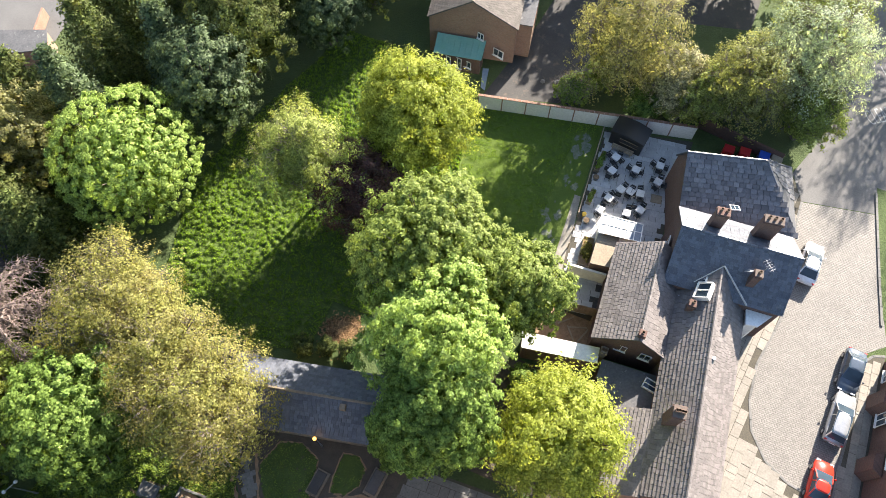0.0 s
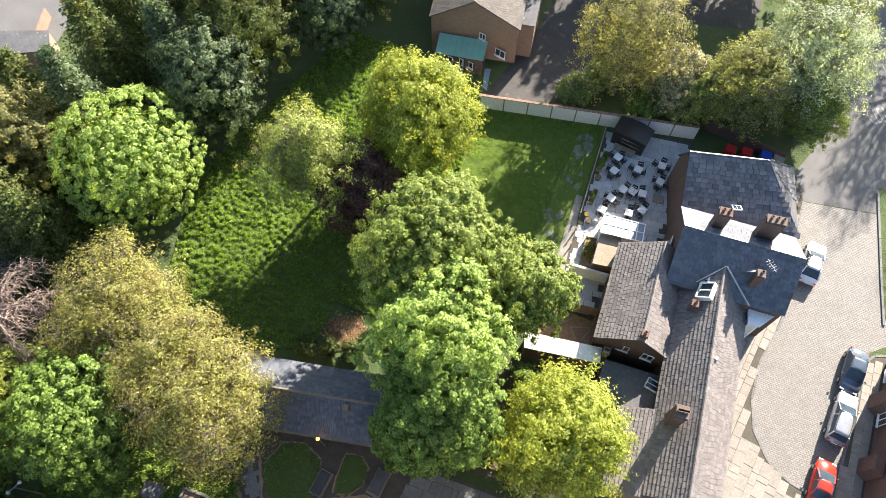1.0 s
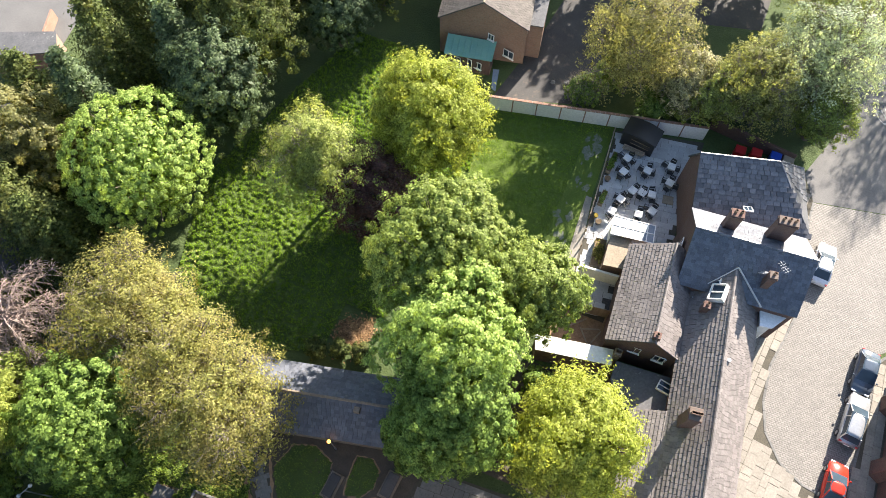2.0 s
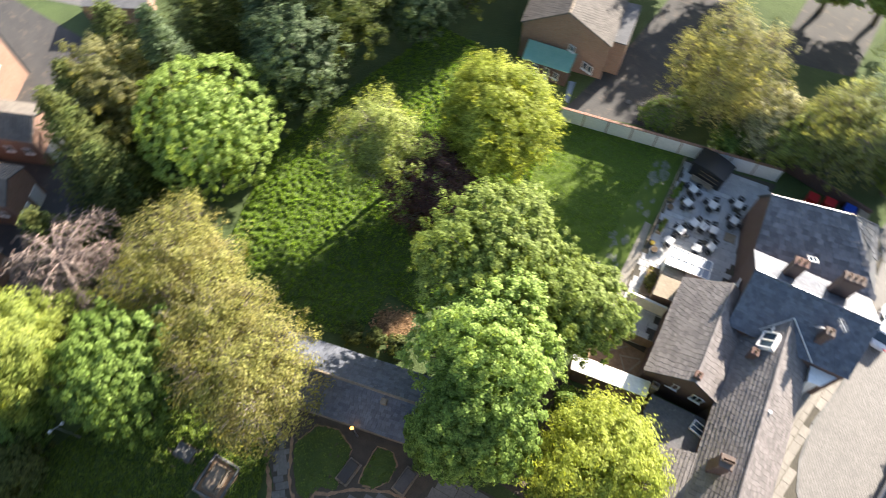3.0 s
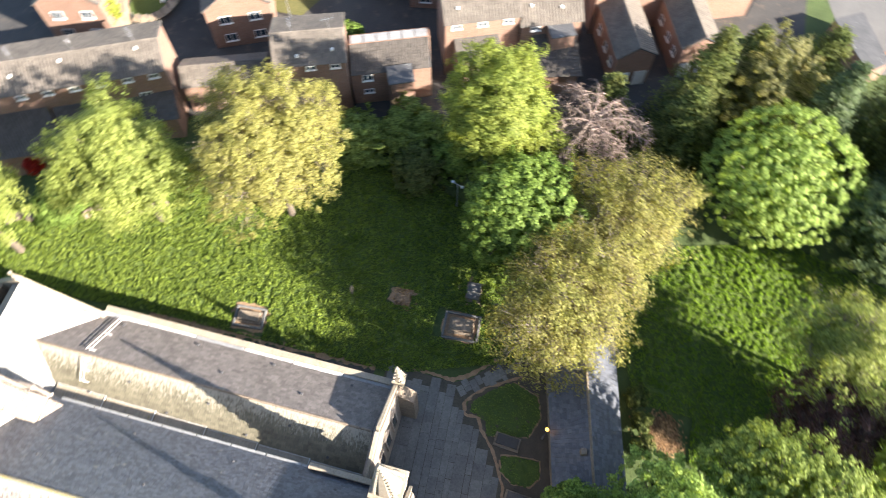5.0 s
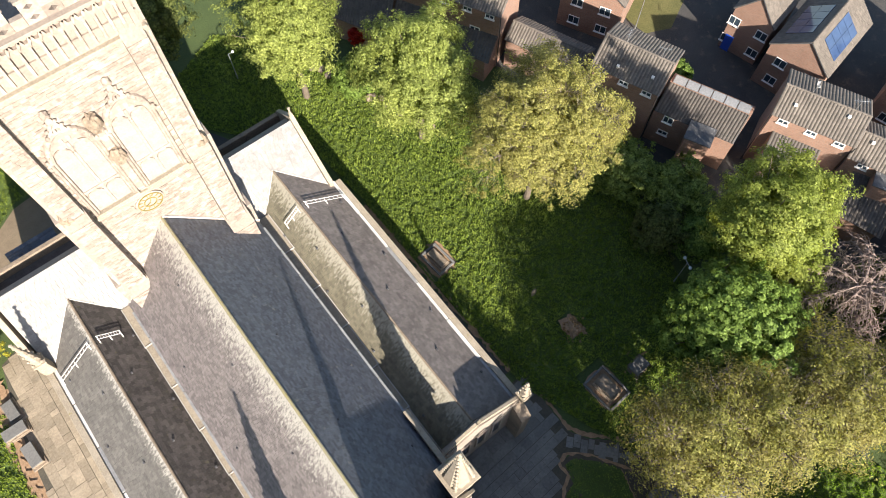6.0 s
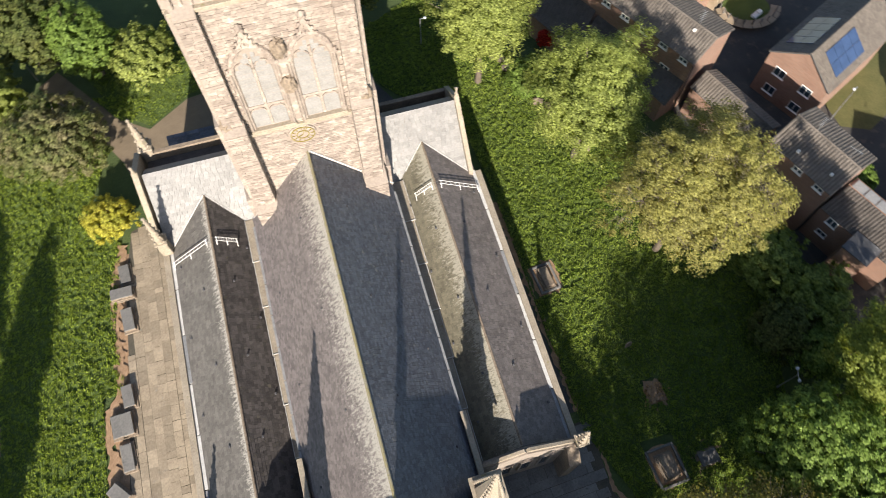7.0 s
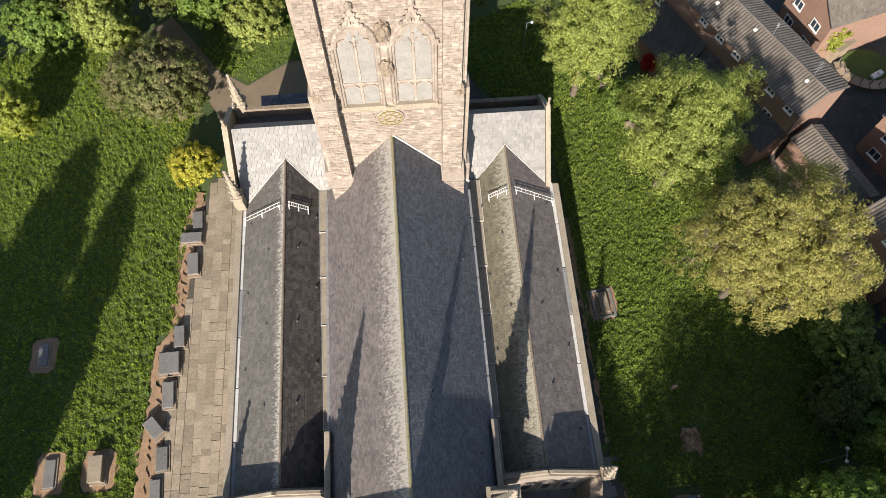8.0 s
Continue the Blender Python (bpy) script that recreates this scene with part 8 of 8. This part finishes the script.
def ragged(name, label, category, cxy, rx, ry, z, mat, seed, turn=0, group=""):
    rng = random.Random(seed)
    bm = B()
    n = 22
    m = pose(*cxy, z, 0, 0, turn)
    vs = [bm.verts.new(m @ Vector((rx * (0.85 + 0.3 * rng.random()) * math.copysign(abs(math.cos(a)) ** 0.6, math.cos(a)), ry * (0.85 + 0.3 * rng.random()) * math.copysign(abs(math.sin(a)) ** 0.6, math.sin(a)), 0))) for a in (6.2832 * k / n for k in range(n))]
    bm.faces.new(vs)
    return tagged(new(name, mesh_of(bm, M[mat], name)), label, category, group, "structure")


def chest_tomb(label, x, y, turn, w, l, h, mat="slab_grey", bare=True, seed=1, ledger=0.12):
    """A stone chest tomb: plinth, panelled chest and an oversailing ledger."""
    if bare:
        ragged("bare_ground", "bare scorched earth round a tomb", "bare ground", (x, y), w * 0.5 + 0.85, l * 0.5 + 0.75, 0.05, "mulch", seed, turn, "bare earth round tombs")
    root = thing("chest_tomb", label, "tomb", "", "", (x, y, 0.0))
    root.rotation_euler = (0, 0, radians(turn))
    bm = B()
    box(bm, (0, 0, 0.08), (w + 0.3, l + 0.3, 0.2), bevel=0.02)
    if h > 0.6:
        box(bm, (0, 0, 0.26), (w + 0.14, l + 0.14, 0.16), bevel=0.02)
    part("plinth", bm, M["stone_dark"], root)
    if h > 0.4:
        bm = B()
        box(bm, (0, 0, h / 2), (w - 0.12, l - 0.12, h - 0.1), bevel=0.02)
        for sx in (-1, 1):
            for sy in (-1, 1):
                box(bm, (sx * (w / 2 - 0.1), sy * (l / 2 - 0.1), h / 2), (0.16, 0.16, h - 0.08), bevel=0.02)
        part("chest", bm, M["stone_dark"], root)
    bm = B()
    box(bm, (0, 0, h + ledger / 2 - 0.05), (w, l, ledger), bevel=0.03)
    part("ledger", bm, M[mat], root)
    return root


def chest_kerb(x, y, turn, w, l):
    """A low stone kerb set round a tomb."""
    root = thing("tomb_kerb", "low grey stone kerb set round a tomb", "kerb", "", "", (x, y, 0.0))
    root.rotation_euler = (0, 0, radians(turn))
    for sg in (-1, 1):
        bm = B()
        box(bm, (sg * w / 2, 0, 0.1), (0.2, l, 0.26), bevel=0.02)
        part("long_kerb", bm, M["slab_grey"], root)
        bm = B()
        box(bm, (0, sg * (l / 2 - 0.1), 0.1), (w - 0.21, 0.2, 0.26), bevel=0.02)
        part("short_kerb", bm, M["slab_grey"], root)
    return root


T_S = "weathered stone chest tomb beside the flagged path"
for i, (x, y, turn, w, l, h) in enumerate([(-19.5, 30.9, 4, 0.9, 1.8, 0.5), (-19.9, 29.0, 90, 1.0, 1.9, 0.9), (-19.6, 26.4, 4, 0.95, 2.1, 0.8), (-20.3, 19.6, 4, 0.9, 1.9, 0.8), (-21.4, 17.3, 4, 0.9, 1.9, 0.7), (-20.6, 17.3, 4, 0.9, 1.9, 0.8), (-20.9, 14.6, 4, 0.9, 2.2, 0.5), (-21.0, 9.4, 4, 0.9, 1.9, 0.4), (-21.3, 6.8, 4, 0.8, 2.0, 0.5), (-21.8, 11.9, 40, 1.0, 1.7, 0.9)]):
    chest_tomb(T_S, x, y, turn, w, l, h * 0.72, "slab_grey", False, i)
sheet("path_edge", [(-19.4, 33), (-20.6, 29), (-20.8, 25.5), (-20.6, 23), (-20.6, 20.6), (-22.2, 17.5), (-21.8, 15.5), (-22.8, 12.0), (-22.2, 9.0), (-22.6, 4), (-21.0, 4), (-20.0, 19), (-19.4, 26), (-18.6, 33)], 0.018, M["mulch"], "bare brown earth along the tomb row", "bare ground")
chest_tomb("low grey ledger tomb sunk in the south lawn", -31.9, 18.9, 4, 0.8, 1.9, 0.25, seed=21)
chest_tomb("low grey ledger tomb sunk in the south lawn", -29.9, 8.9, 2, 0.85, 2.2, 0.25, seed=22)
chest_tomb("pale table tomb standing in the south lawn", -26.0, 8.9, 2, 1.1, 2.1, 1.0, "slab", seed=23)
chest_tomb("dark grey chest tomb in a worn patch by the north aisle", 16.75, 20.3, 5, 0.85, 1.9, 0.5, "stone_dark", seed=24)
chest_kerb(16.75, 20.3, 5, 1.75, 2.7)
chest_tomb("large stepped grey tomb under the tree", 20.6, 2.7, 4, 1.1, 1.9, 0.8, "stone_dark", seed=25)
chest_kerb(20.6, 2.7, 4, 2.3, 3.2)
chest_tomb("low grey ledger tomb under the tree", 24.0, 2.4, 4, 1.6, 1.1, 0.5, seed=26)
chest_tomb("dark ledger tomb beside the forecourt", 12.0, -3.3, -4, 0.85, 1.8, 0.45, "slate_dark", False, 27)
chest_tomb("dark ledger tomb beside the forecourt", 7.75, -5.1, -4, 0.9, 1.9, 0.45, "slate_dark", False, 28)
hs = thing("headstone", "small pale leaning headstone in the north lawn", "headstone", at=(21.4, 12.55, 0))
bm = B()
prism(bm, [(-0.28, -0.05), (0.28, -0.05), (0.28, 0.05), (-0.28, 0.05)], 0, 0.75)
bmesh.ops.create_cone(bm, cap_ends=True, segments=18, radius1=0.28, radius2=0.28, depth=0.1, matrix=pose(0, 0, 0.75, 90, 0, 0))
part("slab", bm, M["slab"], hs)
hs.rotation_euler = (radians(-8), 0, radians(5))
ragged("stump_patch", "orange-brown rotted stump and chippings", "stump", (22.0, 8.1), 0.95, 1.25, 0.09, "mulch", 31)
leaf_litter("orange-brown chippings strewn round the stump", [(22.0, 8.1, 0.85)], 62)
st2 = thing("tree_stump", "low rotted orange-brown tree stump", "stump", at=(22.0, 8.1, 0))
bm = B()
rng = random.Random(8)
for k in range(16):
    bmesh.ops.create_icosphere(bm, subdivisions=1, radius=0.14 + 0.14 * rng.random(), matrix=pose(rng.uniform(-0.45, 0.45), rng.uniform(-0.6, 0.6), 0.12))
part("stump", bm, M["mulch"], st2)
ragged("bare_ground", "bare earth ring round a young tree", "bare ground", (-35.4, 40.6), 1.1, 1.0, 0.02, "mulch", 33)


def worn_edge(points, width, seed, z=0.055):
    """A ragged band of bare earth along the edge of paving."""
    rng = random.Random(seed)
    rows = []
    for (x0, y0), (x1, y1) in zip(points, points[1:]):
        ln = math.hypot(x1 - x0, y1 - y0)
        nx, ny = (y1 - y0) / ln, -(x1 - x0) / ln
        for k in range(max(1, round(ln / 0.3))):
            t = k / max(1, round(ln / 0.3))
            a, b = width * (0.1 + 0.5 * rng.random()), width * (0.25 + 0.75 * rng.random())
            px, py = x0 + (x1 - x0) * t, y0 + (y1 - y0) * t
            rows.append(((px + nx * a, py + ny * a), (px - nx * b, py - ny * b)))
    bm = B()
    vs = [[bm.verts.new((*p, z + 0.002 * (i % 2))) for p in r] for i, r in enumerate(rows)]
    for p, q in zip(vs, vs[1:]):
        bm.faces.new((p[0], p[1], q[1], q[0]))
    bmesh.ops.recalc_face_normals(bm, faces=bm.faces)
    for f in bm.faces:
        if f.normal.z < 0:
            f.normal_flip()
    return tagged(new("bare_ground", mesh_of(bm, M["mulch"], "bare_ground")), "ragged strip of bare brown earth along the paving", "bare ground", "worn edges", "structure")


worn_edge([(x + 0.15, y + 0.15) for x, y in NORTH_EDGE], 0.34, 1)
worn_edge(SOUTH_EDGE, 0.24, 2)
worn_edge([(15.3, 8.0), (15.15, 18), (14.8, 29)], 0.5, 3)
worn_edge(PLOT_A[2:8], 0.13, 4, 0.03)
worn_edge(PLOT_B + PLOT_B[:1], 0.13, 5, 0.03)
worn_edge([(-19.6, 34), (-20.6, 30), (-20.9, 26), (-20.9, 20.5), (-22.5, 18), (-22.2, 14), (-22.9, 11), (-22.6, 7), (-22.9, -3)], 0.8, 6, 0.13)
for k, (x, y, w, d) in enumerate([(-31.9, 18.9, 0.8, 1.9), (-29.9, 8.9, 0.85, 2.2), (-26.0, 8.9, 1.1, 2.1), (22.0, 8.1, 0.5, 0.7), (16.75, 20.3, 1.55, 2.5)]):
    w, d = w / 2 + 0.3, d / 2 + 0.3
    worn_edge([(x - w, y - d), (x + w, y - d), (x + w, y + d), (x - w, y + d), (x - w, y - d)], 0.36, 20 + k, 0.06)
worn_edge([(20.6, 46.6), (23.2, 39), (25.9, 32.2)], 0.6, 7, 0.04)


# ---- grass ----
def in_plan(poly, x, y):
    ins = np.zeros(x.shape, bool)
    j = len(poly) - 1
    for i in range(len(poly)):
        (xi, yi), (xj, yj) = poly[i], poly[j]
        if yi != yj:
            ins ^= ((yi > y) != (yj > y)) & (x < (xj - xi) * (y - yi) / (yj - yi) + xi)
        j = i
    return ins


def tussocks(x, y, pitch, seed):
    """Height from 0 to 1 of tussocks standing about `pitch` apart."""
    h = np.zeros(x.shape)
    cx, cy = np.floor(x / pitch), np.floor(y / pitch)
    for i in (-1, 0, 1):
        for j in (-1, 0, 1):
            u, v = cx + i, cy + j
            k = np.sin(u * 127.1 + v * 311.7 + seed) * 43758.5453
            r1, r2, r3 = k % 1.0, (k * 1.37) % 1.0, (k * 2.11) % 1.0
            d2 = (x - (u + r1) * pitch) ** 2 + (y - (v + r2) * pitch) ** 2
            h = np.maximum(h, (0.45 + 0.55 * r3) * np.clip(1 - d2 / (0.74 * pitch) ** 2, 0, 1))
    return h


def sward(name, label, outline, holes, per_m2, size, seed, mat="blade", lump=0.16, pitch=0.5, under="turf"):
    """Grass over a plan outline and clear of the holes: a lumpy turf with blades standing all over it."""
    rng = np.random.default_rng(seed)
    xs, ys = [p[0] for p in outline], [p[1] for p in outline]
    step = pitch / 3.0

    def keep(x, y):
        ok = in_plan(outline, x, y)
        for h in holes:
            ok &= ~in_plan(h, x, y)
        return ok

    gx, gy = np.meshgrid(np.arange(min(xs), max(xs), step), np.arange(min(ys), max(ys), step), indexing="ij")
    jx, jy = gx + rng.uniform(-0.3, 0.3, gx.shape) * step, gy + rng.uniform(-0.3, 0.3, gx.shape) * step
    big = 0.7 + 0.3 * np.sin(jx * 0.8 + 1.3 * np.sin(jy * 0.5)) * np.sin(jy * 0.7 + seed)
    z = 0.02 + lump * big * tussocks(jx, jy, pitch, seed) + rng.normal(size=gx.shape) * 0.012
    nx, ny = gx.shape
    idx = np.arange(nx * ny).reshape(nx, ny)
    cell = keep(gx[:-1, :-1] + step / 2, gy[:-1, :-1] + step / 2)
    f = np.stack([idx[:-1, :-1], idx[1:, :-1], idx[1:, 1:], idx[:-1, 1:]], -1)[cell]
    me = bpy.data.meshes.new("turf")
    used, f = np.unique(f, return_inverse=True)
    f = f.reshape(-1, 4)
    co = np.stack([jx.ravel(), jy.ravel(), z.ravel()], 1)[used]
    me.vertices.add(len(co))
    me.vertices.foreach_set("co", co.astype(np.float32).ravel())
    me.loops.add(f.size)
    me.loops.foreach_set("vertex_index", f.astype(np.int32).ravel())
    me.polygons.add(len(f))
    me.polygons.foreach_set("loop_start", np.arange(len(f), dtype=np.int32) * 4)
    me.polygons.foreach_set("loop_total", np.full(len(f), 4, dtype=np.int32))
    me.update(calc_edges=True)
    me.polygons.foreach_set("use_smooth", np.ones(len(f), bool))
    me.materials.append(M[under])
    turf = tagged(new("turf", me), label, "grass", "", "stuff")
    n = int((max(xs) - min(xs)) * (max(ys) - min(ys)) * per_m2)
    x, y = rng.uniform(min(xs), max(xs), n), rng.uniform(min(ys), max(ys), n)
    ok = keep(x, y)
    x, y = x[ok], y[ok]
    n = len(x)
    h = tussocks(x, y, pitch, seed)
    a = rng.uniform(0, 6.283, n)
    s = size * (0.6 + 0.8 * rng.random(n)) * (0.55 + 0.6 * h)
    w = np.stack([np.cos(a), np.sin(a), np.zeros(n)], 1) * (s * 0.3)[:, None]
    lean = np.stack([-np.sin(a), np.cos(a), np.zeros(n)], 1) * rng.uniform(0.15, 0.75, (n, 1)) + np.array([0, 0, 1.0])
    lean *= s[:, None]
    p = np.stack([x, y, 0.01 + lump * (0.7 + 0.3 * np.sin(x * 0.8 + 1.3 * np.sin(y * 0.5)) * np.sin(y * 0.7 + seed)) * h], 1)
    ob = quads("blade", np.stack([p - w, p + w, p + lean], 1), M[mat], turf, "", "", "stuff")
    return turf


CH = [(-14.9, -9), (14.2, -9), (15.2, 5), (15.0, 30), (14.4, 37.4), (5.5, 48), (-7, 48), (-20, 42), (-15, 36)]
NORTH = [(14.5, 8.5), (17.0, 1.5), (19.0, -4), (24.5, -3.5), (31.5, 2), (36, 14), (33, 24), (30, 31), (25, 38), (20, 50), (14, 56), (6, 52), (8, 44), (13.8, 38)]
tombs_n = [[(15.2, 18.6), (18.0, 18.9), (18.0, 22.0), (15.2, 21.6)], [(21.2, 7.0), (22.8, 7.0), (22.8, 9.2), (21.2, 9.2)], [(19.2, 0.8), (22.0, 0.8), (22.0, 4.5), (19.2, 4.5)]]
sward("grass", "long bright churchyard grass in uneven tufts", NORTH, [CH] + tombs_n, 210, 0.19, 1, "blade", 0.26, 0.46)
SOUTH = [(-22.6, -3), (-20.6, 20.5), (-20.9, 26), (-19.6, 34), (-22, 39), (-20, 44), (-15, 50), (-30, 54), (-48, 50), (-50, -3)]
tombs_s = [[(-33.1, 17.3), (-30.8, 17.3), (-30.8, 20.5), (-33.1, 20.5)], [(-31.2, 7.2), (-28.8, 7.2), (-28.8, 10.6), (-31.2, 10.6)], [(-27.4, 7.2), (-24.8, 7.2), (-24.8, 10.6), (-27.4, 10.6)], [(-23.2, 4), (-20.0, 4), (-20.0, 20), (-22.4, 20)]]
sward("grass", "long bright churchyard grass in uneven tufts", SOUTH, [CH, TOWER_PATH] + tombs_s, 150, 0.19, 2, "blade_lush", 0.26, 0.48)
MEADOW = [(14.5, -14), (20, -12), (26, -10), (33, -14), (36, -24), (33, -36), (30, -46), (22, -46), (20, -40), (13.8, -41), (12.5, -33), (13, -24)]
sward("grass", "rank tall meadow grass with broad leaves", MEADOW, [[(13.8, -17.6), (17.8, -17.6), (17.8, -12.8), (13.8, -12.8)]], 190, 0.15, 3, "blade_rank", 0.36, 0.45)
LAWN = [(13.4, -41.8), (1.6, -44.4), (1.2, -28), (3, -22.5), (9, -26), (12.6, -34)]
sward("grass", "short mown pub lawn", LAWN, [[(1.3, -43), (3.6, -43), (3.6, -29.5), (1.3, -29.5)]], 260, 0.085, 4, "blade_mown", 0.04, 0.6, "lawn")
sward("grass", "shaded grass plot beside the outbuilding", PLOT_A, [], 150, 0.1, 5, "blade", 0.06)
sward("grass", "small shaded grass plot beside the forecourt", PLOT_B, [], 150, 0.1, 7, "blade", 0.06)
TOWERW = [(-18.2, 48.6), (-15.4, 46.5), (-11.4, 49.2), (-7, 49.9), (-8, 56), (-22, 56)]
sward("grass", "bright grass behind the tower", TOWERW, [], 130, 0.13, 6, "blade_lush")

# ---- flags, last ----
paved(path_s, "flagstone", south, 0.03, M["slab"], (0.95, 0.62), 300, (-18, 18), 90, 0.7, 3)
paved(path_e, "flagstone", [(15.7, 7.8), (15.7, 2.2), (14.4, 1.0), (13.2, 0.5), (13.2, -0.6), (12.3, -1.0), (11.1, -2.2), (8.6, -3.7), (6.3, -4.2), (5.4, -7.4), (-6, -8), (-6, 5.7), (13.5, 6.6), (13.6, 7.8)], 0.035, M["slab_grey"], (1.05, 0.72), 260, (12, 1), 3, 0.8, 4)
paved(path_e, "flagstone", [(15.8, 2.2), (16.6, 0.7), (18.2, -0.9), (19.1, -3.1), (17.8, -3.3), (17.0, -2.2), (15.9, -0.4), (14.4, 0.9)], 0.035, M["slab_grey"], (0.62, 0.5), 90, (16, 0), 42, 0.5, 5)
paved(pave, "paving_slab", pav_a, 0.10, M["slab_pave"], (0.95, 0.7), 300, (-18, -22), 82, 0.6, 6)
paved(pave_b, "paving_slab", pav_b, 0.10, M["slab_pave"], (0.9, 0.7), 90, (-26, -22), 90, 0.5, 7)
paved(patio, "patio_flag", patio_out, 0.04, M["patio"], (0.85, 0.6), 250, (-3, -38), 8, 0.4, 8)

# ---- the street, the church and the ground between them were set out apart: bring them together ----
for ob in [o for o in scene.objects if o.parent is None and o.type in {"MESH", "EMPTY", "FONT"} and o.name != "ground"]:
    if ob.type == "EMPTY" or ob.location.length > 0.01:
        x, y = ob.location.x, ob.location.y
    else:
        box8 = [Vector(c) for c in ob.bound_box]
        x, y = sum(c.x for c in box8) / 8, sum(c.y for c in box8) / 8
    if y < -22.5:
        ob.location.y -= 0.7 if x < 22 else 0.35
    elif y < 3.0 and x > 2.0:
        ob.location.y -= 0.3
    elif y > 4.0 and x < 15.0:
        ob.location.y += 0.6
    elif y > 18.0 and x < 40.0:
        ob.location.y += 0.3
